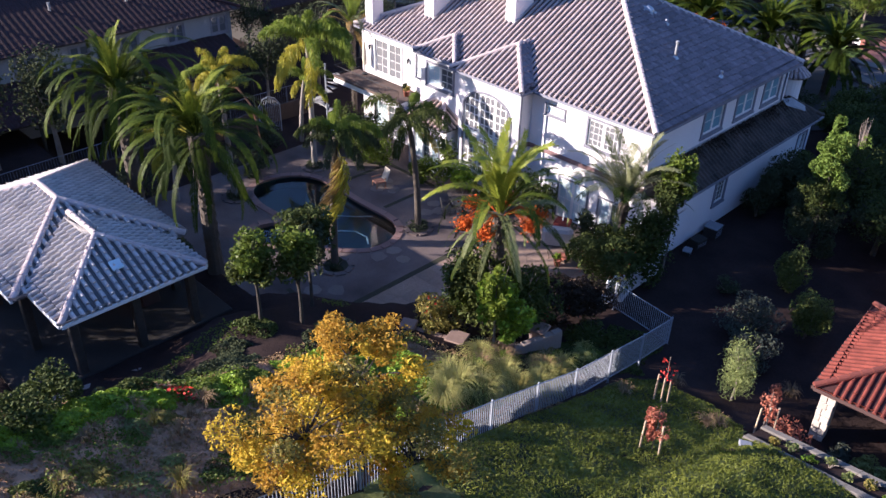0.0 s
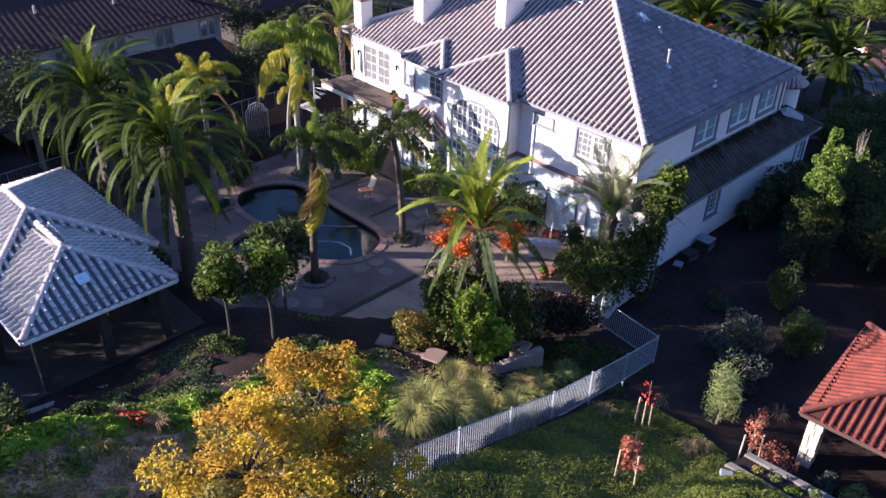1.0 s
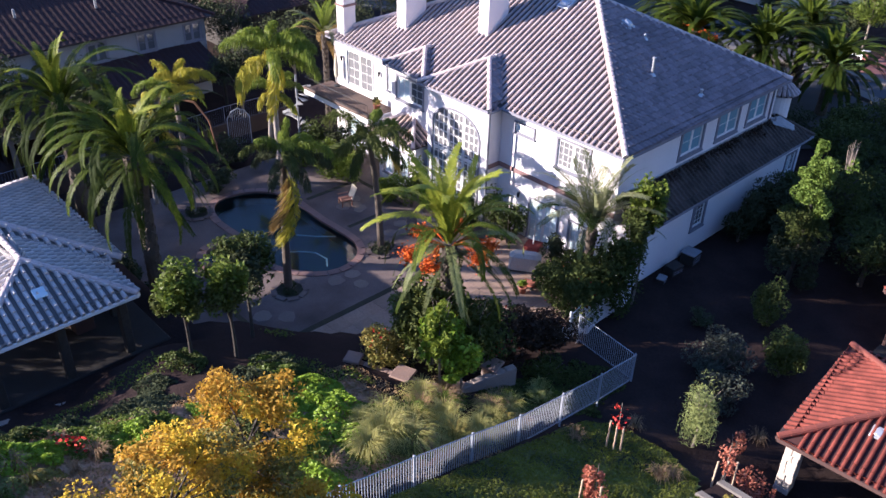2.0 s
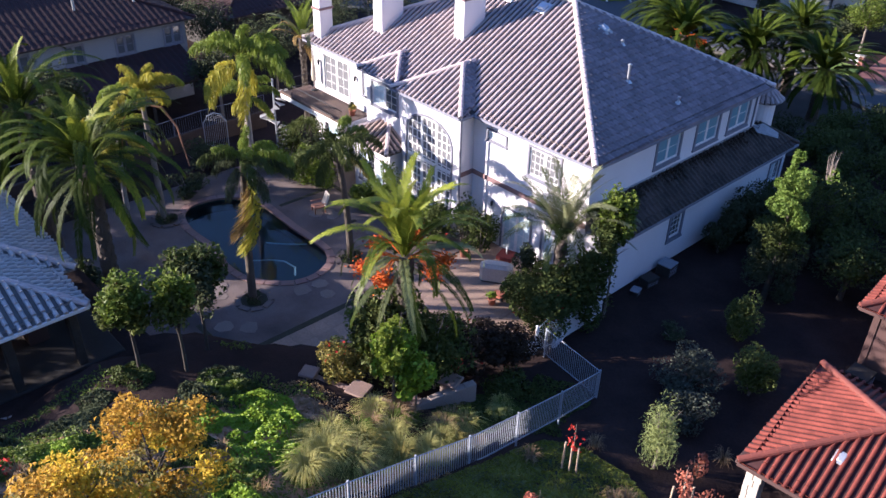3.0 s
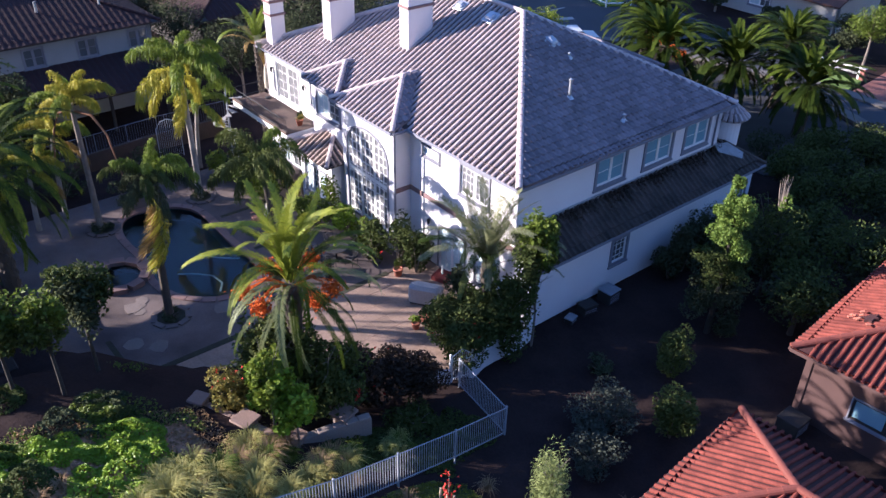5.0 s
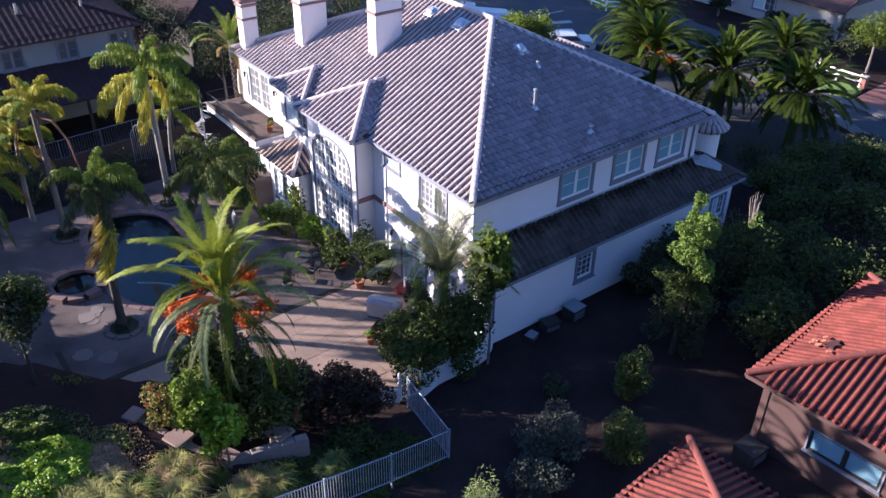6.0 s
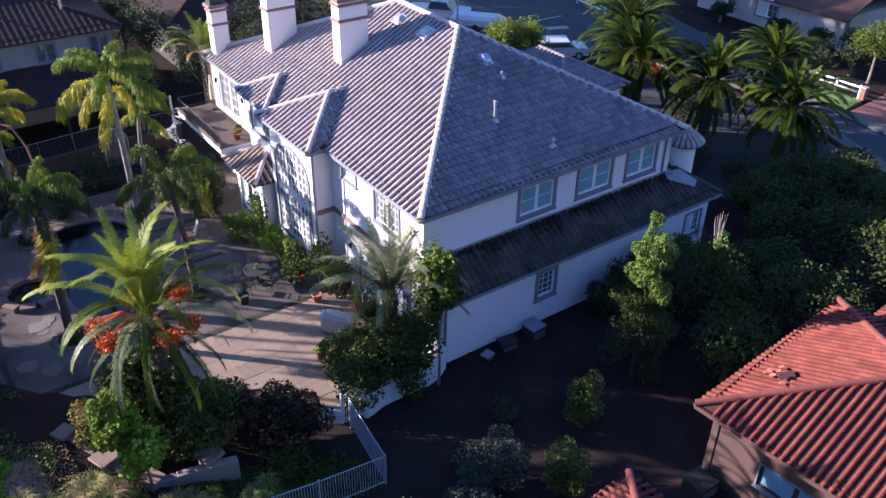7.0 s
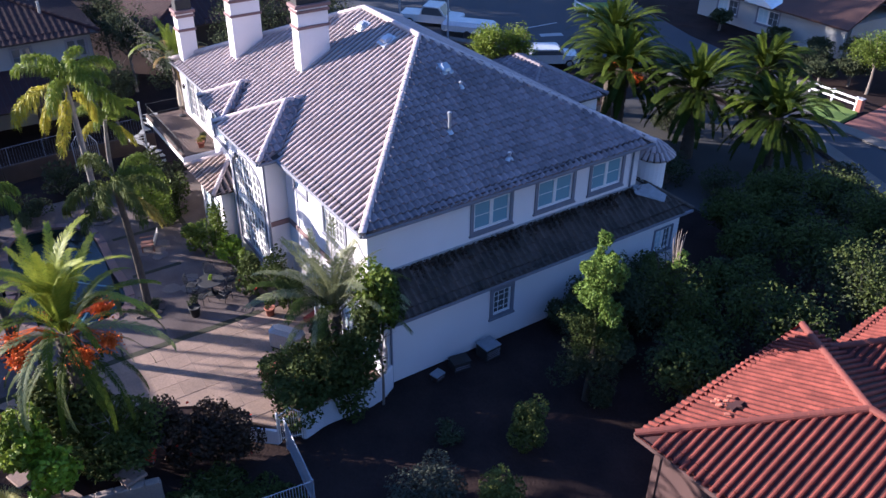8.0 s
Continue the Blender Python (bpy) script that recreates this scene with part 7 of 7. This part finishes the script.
for (x0, y0), (x1, y1) in zip(BWL, BWL[1:]):
    turn, ln = math.degrees(math.atan2(y1 - y0, x1 - x0)), math.hypot(x1 - x0, y1 - y0)
    part("wall", Shape().bevel_box((0, -0.1, -0.4), (ln, 0.1, 1.0), 0.03), M_ROCK, bw_, m=pose(x0, y0, G, 0, 0, turn))
    s = Shape().tube([(0, 0, 2.1), (ln, 0, 2.1)], 0.02, 5)
    for i in range(int(ln / 2) + 1):
        s.tube([(2 * i, 0, 0.9), (2 * i, 0, 2.12)], 0.022, 5)
    for i in range(int(ln / 0.16)):
        s.tube([(0.16 * i, 0, 1.0), (0.16 * i, 0, 2.1)], 0.006, 4)
    part("fence", s, M_TRIM, bw_, "thin grey wire fence", m=pose(x0, y0, G, 0, 0, turn))
ag = thing("arched_gate", "arched grey metal garden gate", "gate", m=pose(-25.6, -5.6, G, 0, 0, 70))
gs = Shape().tube([(0, 0, 0), (0, 0, 1.9), (0.3, 0, 2.35), (0.7, 0, 2.5), (1.1, 0, 2.35), (1.4, 0, 1.9), (1.4, 0, 0)], 0.035, 6)
part("gate_frame", gs, M_METAL, ag)
for i in range(1, 12):
    part("picket", Shape().tube([(1.4 * i / 12, 0, 0.1), (1.4 * i / 12, 0, 1.95 + 0.5 * math.sin(math.pi * i / 12))], 0.012, 5), M_METAL, ag)

# spiral stair beside the balcony
stair = thing("spiral_stair", "pale spiral stair winding up beside the balcony", "stair", m=pose(-23.2, -1.9, G))
part("pole", Shape().tube([(0, 0, 0), (0, 0, 4.6)], 0.06, 8), M_METAL, stair)
for i in range(19):
    a0_, z_ = i * 0.42, 0.2 * (i + 1)
    w_ = [(0.06 * math.cos(a0_), 0.06 * math.sin(a0_)), (0.95 * math.cos(a0_ - 0.2), 0.95 * math.sin(a0_ - 0.2)), (0.95 * math.cos(a0_ + 0.2), 0.95 * math.sin(a0_ + 0.2))]
    part("tread", Shape().prism(w_, z_ - 0.04, z_), M_WALK, stair)

# street, drive, pavements and far garden
road = part("road", Shape().prism([(-90, 20), (-46, 20), (-30, 31), (-22, 36.5), (-10, 39.0), (4, 33.5), (40, 33), (40, 38.2), (2, 38.6), (-7.6, 39.2), (-12, 44.6), (-24, 46.0), (-34, 49), (-90, 70)], -0.6, G + 0.02), M_ROADS)
tagged(road, "blue-grey asphalt street in shade", "road", kind="structure")
for pts_ in ([(-46, 19.0), (-29.6, 30.2), (-21.8, 35.6), (-10, 37.9), (3.9, 32.4), (40, 32), (40, 33), (4.0, 33.5), (-10, 39.0), (-22, 36.5), (-30, 31), (-46, 20)], [(-12, 44.6), (-7.6, 39.2), (2, 38.6), (40, 38.2), (40, 39.4), (2.3, 39.8), (-6.6, 40.2), (-11.3, 45.6)]):
    kb = part("pavement", Shape().prism(pts_, -0.6, G + 0.14), M_KERB)
    tagged(kb, "pale concrete pavement with raised kerb", "pavement", kind="structure")
dr = part("driveway", Shape().prism([(-5.2, 43.6), (-5.0, 40.3), (-2.0, 40.0), (18, 39.7), (18, 58), (-6, 52)], -0.6, G + 0.1), M_BRICKDRIVE)
tagged(dr, "red paved driveway", "driveway", kind="structure")
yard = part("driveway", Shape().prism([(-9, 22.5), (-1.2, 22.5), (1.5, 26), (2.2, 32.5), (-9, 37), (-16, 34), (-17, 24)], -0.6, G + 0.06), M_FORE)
tagged(yard, "grey concrete forecourt of the house", "driveway", kind="structure")
for pts_, nm in (([(-9.6, 42.6), (-8.0, 40.1), (-6.3, 39.75), (-5.3, 40.2), (-5.6, 42.7)], "far_lawn"), ([(-37, 43.5), (-31.5, 41.6), (-30.0, 43.6), (-35, 47)], "far_lawn")):
    lw_ = part("far_lawn", Shape().prism(pts_, -0.6, G + 0.19), M_VERGE)
    tagged(lw_, "small bright green verge by the street", "lawn", kind="structure")

for pts_ in ([(-33.6, 34.9), (-33.4, 34.9), (-33.2, 38.4), (-33.4, 38.4)], [(-31.6, 34.9), (-30.9, 34.6), (-30.1, 36.5), (-30.8, 36.8)]):
    mk = part("road_marking", Shape().prism(pts_, G + 0.01, G + 0.026), M_WALK)
    tagged(mk, "worn white marking painted on the asphalt", "road marking", kind="structure")


def rail_fence(a, b, posts):
    ob = thing("rail_fence", "white painted two-rail fence", "fence", "white rail fences")
    a, b = Vector((*a, G + 0.1)), Vector((*b, G + 0.1))
    turn = math.degrees(math.atan2(b.y - a.y, b.x - a.x))
    ln = (b - a).length
    for i in range(posts):
        p = a.lerp(b, i / (posts - 1))
        part("post", Shape().bevel_box((-0.07, -0.07, -0.2), (0.07, 0.07, 0.92), 0.02), M_WHITE, ob, m=pose(*p, 0, 0, turn))
    for z in (0.32, 0.74):
        part("rail", Shape().bevel_box((0, -0.03, z - 0.065), (ln, 0.03, z + 0.065), 0.015), M_WHITE, ob, m=pose(*a, 0, 0, turn))


rail_fence((-10.0, 43.3), (-6.2, 43.3), 3)
rail_fence((-35.5, 42.5), (-31.0, 41.8), 3), rail_fence((-31.0, 41.8), (-29.6, 43.8), 2)
rail_fence((-14.8, 22.6), (-12.6, 24.0), 3)
bp = thing("brick_pier", "red brick pier at the end of a rail fence", "pier", m=pose(-5.9, 43.3, G))
part("shaft", Shape().bevel_box((-0.2, -0.2, 0), (0.2, 0.2, 0.92), 0.02), M_BRICKDRIVE, bp)
part("cap", Shape().bevel_box((-0.24, -0.24, 0.92), (0.24, 0.24, 0.98), 0.03), M_WALK, bp)

far = thing("far_house", "long white bungalow with brown shingle roof and dormers", "house", m=pose(0, 0, G))
ffw = facing(-28.5, 51.8, 0, 0)
part("wall", wall_shape(15.2, 2.7, [(2.2, 0.9, 4.4, 2.2), (6.6, 0.9, 8.8, 2.2)]), M_SHADEWALL, far, "white bungalow wall", ffw)
part("wall", Shape().box((-28.5, 52.6, -0.3), (-13.3, 60, 2.7)), M_SHADEWALL, far, "white bungalow wall")
for x in (2.2, 6.6):
    window(far, ffw, x, 0.9, x + 2.2, 2.2, 2, 2, 2, 0.12)
rf = [(-29.3, 51.0, 2.75), (-12.7, 51.0, 2.75), (-12.7, 61.0, 2.75), (-29.3, 61.0, 2.75), (-29.3, 56, 4.9), (-12.7, 56, 4.9)]
part("roof", Shape().add(rf + [(x, y, z - 0.15) for x, y, z in rf], [(0, 1, 5, 4), (2, 3, 4, 5), (6, 10, 11, 7), (8, 11, 10, 9), (0, 4, 10, 6), (1, 7, 11, 5), (0, 6, 7, 1)]), M_BROWN_ROOF, far, "brown shingle gable roof")
for x in (-25.6, -21.2):
    gb = [(x - 1.5, 50.6, 2.75), (x + 1.5, 50.6, 2.75), (x, 50.6, 3.6), (x - 1.5, 52.5, 3.3), (x + 1.5, 52.5, 3.3), (x, 53.6, 3.9)]
    part("dormer", Shape().add(gb, [(0, 1, 2), (1, 4, 5, 2), (3, 0, 2, 5)]), M_WHITE, far, "small white gabled dormer")

# parked vehicles on the street
def vehicle(name, label, x, y, turn, L, Wd, H, cab, mat):
    ob = thing(name, label, "vehicle", m=pose(x, y, G + 0.04, 0, 0, turn))
    s = Shape()
    prof = [(-L / 2, 0.35), (L / 2, 0.35), (L / 2, 0.8), (L / 2 - 0.15, 0.95), (cab[1] + 0.55, 1.0), (cab[1], H), (cab[0], H), (cab[0] - 0.3, 1.0), (-L / 2, 0.95)]
    n_ = len(prof)
    s.v = [(a, -Wd / 2, b) for a, b in prof] + [(a, Wd / 2, b) for a, b in prof]
    s.f = [tuple(range(n_)), tuple(range(2 * n_ - 1, n_ - 1, -1))] + [(i, n_ + i, n_ + (i + 1) % n_, (i + 1) % n_) for i in range(n_)]
    part("body", s, mat, ob)
    for sg in (-1, 1):
        yv = sg * (Wd / 2 + 0.004)
        part("side_window", Shape().add([(cab[0] - 0.15, yv, 1.05), (cab[1] + 0.4, yv, 1.05), (cab[1] - 0.05, yv, H - 0.1), (cab[0] + 0.05, yv, H - 0.1)], [(0, 1, 2, 3)]), M_GLASS, ob)
        for xx in (-L * 0.32, L * 0.32):
            wh = part("wheel", Shape().tube([(xx, sg * (Wd / 2 - 0.1), 0.33), (xx, sg * (Wd / 2 + 0.03), 0.33)], 0.33, 16), M_RUBBER, ob)
            part("rim", Shape().tube([(xx, sg * (Wd / 2 + 0.03), 0.33), (xx, sg * (Wd / 2 + 0.045), 0.33)], 0.2, 12), M_GALV, wh)
    part("windscreen", Shape().add([(cab[1] + 0.56, -Wd / 2 + 0.12, 1.02), (cab[1] + 0.56, Wd / 2 - 0.12, 1.02), (cab[1] + 0.06, Wd / 2 - 0.15, H - 0.06), (cab[1] + 0.06, -Wd / 2 + 0.15, H - 0.06)], [(0, 1, 2, 3)]), M_GLASS, ob)


vehicle("car", "white car parked on the street", -25.1, 30.7, 60, 4.5, 1.8, 1.5, (-1.4, 0.6), M_CARW)
vehicle("pickup_truck", "white pickup truck with a trailer on the street", -39.0, 28.5, 40, 5.6, 2.0, 1.8, (-0.6, 0.9), M_CARW)
tr = thing("trailer", "pale blue-white boat trailer under a cover", "trailer", m=pose(-34.5, 29.5, G + 0.04, 0, 0, 40))
part("cover", Shape().bevel_box((-2.4, -1.0, 0.5), (2.4, 1.0, 1.3), 0.3), M_CARW, tr, "pale fitted cover")
for sg in (-1, 1):
    part("wheel", Shape().tube([(0, sg * 0.9, 0.33), (0, sg * 1.08, 0.33)], 0.33, 14), M_RUBBER, tr)
for x, y, hh in ((-33.5, 26.5, 7.5), (-38.0, 24.5, 7.0)):
    lp = thing("street_pole", "slim grey street pole", "pole", m=pose(x, y, G))
    part("pole", Shape().tube([(0, 0, 0), (0, 0, hh)], [0.09, 0.05], 8), M_METAL, lp)
    part("base", Shape().lathe([(0.2, 0), (0.2, 0.25), (0.1, 0.35)], (0, 0, 0), 10), M_METAL, lp)

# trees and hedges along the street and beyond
# trees at x -37.0 and -41.5 are added to cover a sunlit far wall
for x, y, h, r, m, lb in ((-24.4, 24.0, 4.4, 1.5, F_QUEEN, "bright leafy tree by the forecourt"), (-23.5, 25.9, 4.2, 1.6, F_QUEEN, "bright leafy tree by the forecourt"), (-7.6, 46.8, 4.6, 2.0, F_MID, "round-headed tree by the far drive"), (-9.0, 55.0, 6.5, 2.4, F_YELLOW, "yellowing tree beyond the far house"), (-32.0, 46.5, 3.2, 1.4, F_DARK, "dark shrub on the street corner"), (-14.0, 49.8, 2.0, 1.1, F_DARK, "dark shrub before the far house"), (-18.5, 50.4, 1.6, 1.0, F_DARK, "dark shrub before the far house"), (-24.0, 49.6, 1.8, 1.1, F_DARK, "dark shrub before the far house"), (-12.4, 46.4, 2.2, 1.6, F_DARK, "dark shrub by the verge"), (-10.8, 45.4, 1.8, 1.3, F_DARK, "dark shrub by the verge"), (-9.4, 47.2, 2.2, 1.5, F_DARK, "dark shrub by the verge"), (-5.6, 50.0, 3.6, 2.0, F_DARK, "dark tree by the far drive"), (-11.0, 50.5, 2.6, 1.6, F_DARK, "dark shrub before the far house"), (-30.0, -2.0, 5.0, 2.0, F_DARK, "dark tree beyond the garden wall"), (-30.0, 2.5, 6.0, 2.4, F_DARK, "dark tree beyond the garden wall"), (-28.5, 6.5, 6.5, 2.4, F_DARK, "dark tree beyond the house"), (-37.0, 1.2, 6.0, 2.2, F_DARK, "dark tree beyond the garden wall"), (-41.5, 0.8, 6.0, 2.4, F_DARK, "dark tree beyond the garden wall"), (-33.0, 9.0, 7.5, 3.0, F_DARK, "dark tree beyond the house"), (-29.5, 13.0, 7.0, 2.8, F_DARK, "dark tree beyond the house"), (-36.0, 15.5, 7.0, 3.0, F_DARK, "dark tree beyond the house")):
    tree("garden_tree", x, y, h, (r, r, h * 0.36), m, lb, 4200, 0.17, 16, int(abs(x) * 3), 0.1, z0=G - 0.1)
for x, y in ((-8.5, 22.6), (-5.5, 23.4), (-3.0, 24.6), (-10.5, 29.0), (-4.0, 34.0), (-12.8, 31.5), (0.6, 31.5), (-0.5, 28.0)):
    shrub("forecourt_shrub", x, y, (1.4, 1.3, 1.0), F_DARK, "dark shrub in the forecourt planting", 1500, 0.15, 12, z0=G, group="forecourt shrubs")

# ---- loose things on the patio ----
def wheelback(x, y, turn):
    ob = thing("lounge_chair", "wooden patio chair with a cream cushion", "chair", m=pose(x, y, G + 0.002, 0, 0, turn))
    part("seat", Shape().bevel_box((-0.3, -0.3, 0.34), (0.3, 0.35, 0.4), 0.02), M_CHAIRW, ob)
    part("backrest", Shape().bevel_box((-0.3, 0.0, 0), (0.3, 0.07, 0.75), 0.02, pose(0, 0.3, 0.38, -22, 0, 0)), M_CREAM, ob, "cream cushioned back")
    for a, b in ((-0.27, -0.27), (0.27, -0.27), (-0.27, 0.3), (0.27, 0.3)):
        part("leg", Shape().bevel_box((a - 0.03, b - 0.03, 0), (a + 0.03, b + 0.03, 0.36), 0.008), M_CHAIRW, ob)
    for a in (-0.32, 0.32):
        part("armrest", Shape().bevel_box((a - 0.04, -0.32, 0.56), (a + 0.04, 0.34, 0.6), 0.01), M_CHAIRW, ob)


wheelback(-14.8, -4.7, 345)
table = thing("patio_table", "round dark metal patio table", "table", m=pose(-9.3, -3.3, G + 0.002))
part("tabletop", Shape().lathe([(0.0, 0.72), (0.62, 0.72), (0.64, 0.735), (0.62, 0.75), (0.0, 0.75)], (0, 0, 0), 20), M_DARKMETAL, table, "dark mesh-topped disc")
part("pedestal", Shape().lathe([(0.28, 0.0), (0.26, 0.03), (0.05, 0.08), (0.05, 0.7), (0.2, 0.72)], (0, 0, 0), 12), M_DARKMETAL, table)


def iron_chair(x, y, turn):
    ob = thing("iron_chair", "dark wrought-iron patio chair", "chair", "chairs round the patio table", pose(x, y, G + 0.002, 0, 0, turn))
    part("seat", Shape().bevel_box((-0.23, -0.23, 0.42), (0.23, 0.23, 0.46), 0.02), M_DARKMETAL, ob)
    s = Shape()
    for i in range(6):
        a = -0.21 + 0.084 * i
        s.tube([(a, 0.22, 0.45), (a * 1.05, 0.3, 0.95)], 0.012, 5)
    s.tube([(-0.24, 0.3, 0.94), (0, 0.31, 1.0), (0.24, 0.3, 0.94)], 0.016, 6)
    part("backrest", s, M_DARKMETAL, ob)
    for a, b in ((-0.2, -0.2), (0.2, -0.2), (-0.2, 0.2), (0.2, 0.2)):
        part("leg", Shape().tube([(a, b, 0.43), (a * 1.1, b * 1.1, 0)], 0.014, 5), M_DARKMETAL, ob)
    for a in (-0.25, 0.25):
        part("armrest", Shape().tube([(a, -0.2, 0.43), (a, -0.2, 0.65), (a, 0.27, 0.68)], 0.014, 5), M_DARKMETAL, ob)


for i, a in enumerate((20, 95, 165, 235, 310)):
    t = math.radians(a)
    iron_chair(-9.3 + 0.95 * math.cos(t), -3.3 + 0.95 * math.sin(t), a - 90)
shrub("table_plant", -9.3, -3.3, (0.16, 0.16, 0.16), F_BRIGHT, "small yellow-green plant on the patio table", 160, 0.07, 5, z0=G + 0.76)


def pot(x, y, r, h, mat, plant, label, z=G + 0.002):
    ob = thing("plant_pot", label, "plant pot", m=pose(x, y, z))
    part("pot", Shape().lathe([(0.0, 0.0), (r * 0.7, 0.0), (r, h * 0.9), (r * 1.08, h * 0.9), (r * 1.08, h), (r * 0.9, h), (r * 0.85, h - 0.05), (0, h - 0.06)], (0, 0, 0), 16), mat, ob, smooth=True)
    if plant:
        tagged(mesh_part("plant", leaves("plant", puffs(260, (0, 0, h + r), (r * 1.3, r * 1.3, r * 1.1), 6, 0.5), 0.1, 0.5), plant, ob), kind="stuff")


pot(-8.0, -4.6, 0.26, 0.5, M_DARKMETAL, F_DARK, "dark glazed pot with a small plant on the deck")
pot(-6.2, -1.7, 0.24, 0.42, M_TERRA, F_MID, "terracotta pot with a leafy plant by the wall")
pot(-2.3, -3.6, 0.2, 0.35, M_TERRA, F_BRIGHT, "terracotta pot with a bright plant on the patio")
pot(-17.0, -0.5, 0.2, 0.34, M_TERRA, F_RUSTY, "pot with a dry brown plant on the balcony", 3.588)
pot(-17.5, -0.2, 0.16, 0.3, M_DARK_SHADED, F_DARK, "small dark pot on the balcony", 3.588)
mat_ = thing("fire_bowl", "square rust-red planter box on the patio", "planter", m=pose(-4.7, -0.1, G + 0.002, 0, 0, 20))
part("box", Shape().bevel_box((-0.42, -0.42, 0), (0.42, 0.42, 0.22), 0.03), M_RUST, mat_)
part("post", Shape().tube([(0, 0, 0.2), (0, 0, 0.75)], 0.04, 8), M_WHITE, mat_, "white upright")
grill = thing("covered_grill", "barbecue grill under a pale grey cover", "grill", m=pose(-3.6, -2.0, G + 0.002, 0, 0, 35))
part("cover", Shape().bevel_box((-0.8, -0.35, 0.1), (0.8, 0.35, 1.0), 0.16), M_WALK, grill, "draped pale grey cover")
part("foot", Shape().bevel_box((-0.7, -0.3, 0), (0.7, 0.3, 0.12), 0.02), M_DARKMETAL, grill)
toy = thing("toy_cart", "small orange toy cart on the patio", "toy", m=pose(-2.4, -3.0, G + 0.002, 0, 0, 20))
part("tray", Shape().bevel_box((-0.3, -0.2, 0.12), (0.3, 0.2, 0.34), 0.04), M_TERRA, toy)
for a, b in ((-0.2, -0.22), (0.2, -0.22), (-0.2, 0.22), (0.2, 0.22)):
    part("wheel", Shape().tube([(a, b - 0.02, 0.1), (a, b + 0.02, 0.1)], 0.1, 12), M_RUBBER, toy)

# equipment in the side yard
def unit(x, y, w, d, h, turn, label, lid, casing=M_DARK_SHADED):
    ob = thing("equipment_unit", label, "equipment", m=pose(x, y, G - 0.08, 0, 0, turn))
    part("casing", Shape().bevel_box((-w / 2, -d / 2, 0), (w / 2, d / 2, h), 0.03), casing, ob)
    part("lid", Shape().bevel_box((-w / 2 - 0.02, -d / 2 - 0.02, h), (w / 2 + 0.02, d / 2 + 0.02, h + 0.05), 0.02), lid, ob)
    s = Shape()
    for i in range(max(1, int((h - 0.15) / 0.1))):
        s.box((-w / 2 - 0.012, -d / 2 + 0.06, 0.12 + 0.1 * i), (w / 2 + 0.012, d / 2 - 0.06, 0.15 + 0.1 * i))
    part("grille", s, M_TRIM, ob)


unit(1.5, 5.1, 0.75, 0.8, 0.6, 4, "dark air-conditioning unit with a pale lid by the side wall", M_COVER)
unit(1.5, 3.6, 0.6, 0.8, 0.4, -8, "low dark pool-pump box by the side wall", M_DARK_SHADED)
unit(1.6, 2.4, 0.4, 0.5, 0.25, 15, "small dark utility box with a pale lid by the side wall", M_COVER)
unit(11.85, 3.95, 0.9, 0.9, 0.8, 0, "dark air-conditioning unit beside the tan house", M_DARK_SHADED, M_DARK_SHADED)

# tall evergreens added on the south-west boundary, mostly unseen, to shade the pool yard
for x, y, h, r in ((-29.5, -25.0, 7.5, 2.4), (-33.0, -29.0, 8.5, 2.8), (-26.5, -33.0, 7.5, 2.4), (-36.0, -33.5, 9.5, 3.0), (-28.6, -17.5, 6.4, 1.8), (-28.7, -12.6, 6.0, 1.8), (-28.6, -21.0, 6.6, 1.8), (-14.5, -36.5, 8.2, 1.9), (-17.5, -37.0, 8.4, 1.9), (-20.5, -36.5, 8.2, 1.9), (-24.0, -36.0, 7.4, 1.9), (-12.0, -36.0, 7.8, 1.8)):
    tree("boundary_tree", x, y, h, (r, r, h * 0.42), F_DARK, "dense dark evergreen tree along the boundary", 3200, 0.22, 16, int(h * 7), 0.15, z0=ground_z(x, y) - 0.1, group="evergreens beyond the pavilion")
# a belt of unseen tall evergreens added far to the west to shade the street
for i in range(9):
    tree("shade_belt_tree", -70 + 1.5 * (i % 2), -11.5 + 4.2 * i, 31.0 + 1.5 * (i % 3), (3.8, 3.8, 14.0), F_DARK, "added unseen tall evergreen that shades the street", 3200, 0.8, 18, 90 + i, 0.4, z0=-0.5, zc=18.0, group="distant belt of tall evergreens", bark=M_DARKBARK)
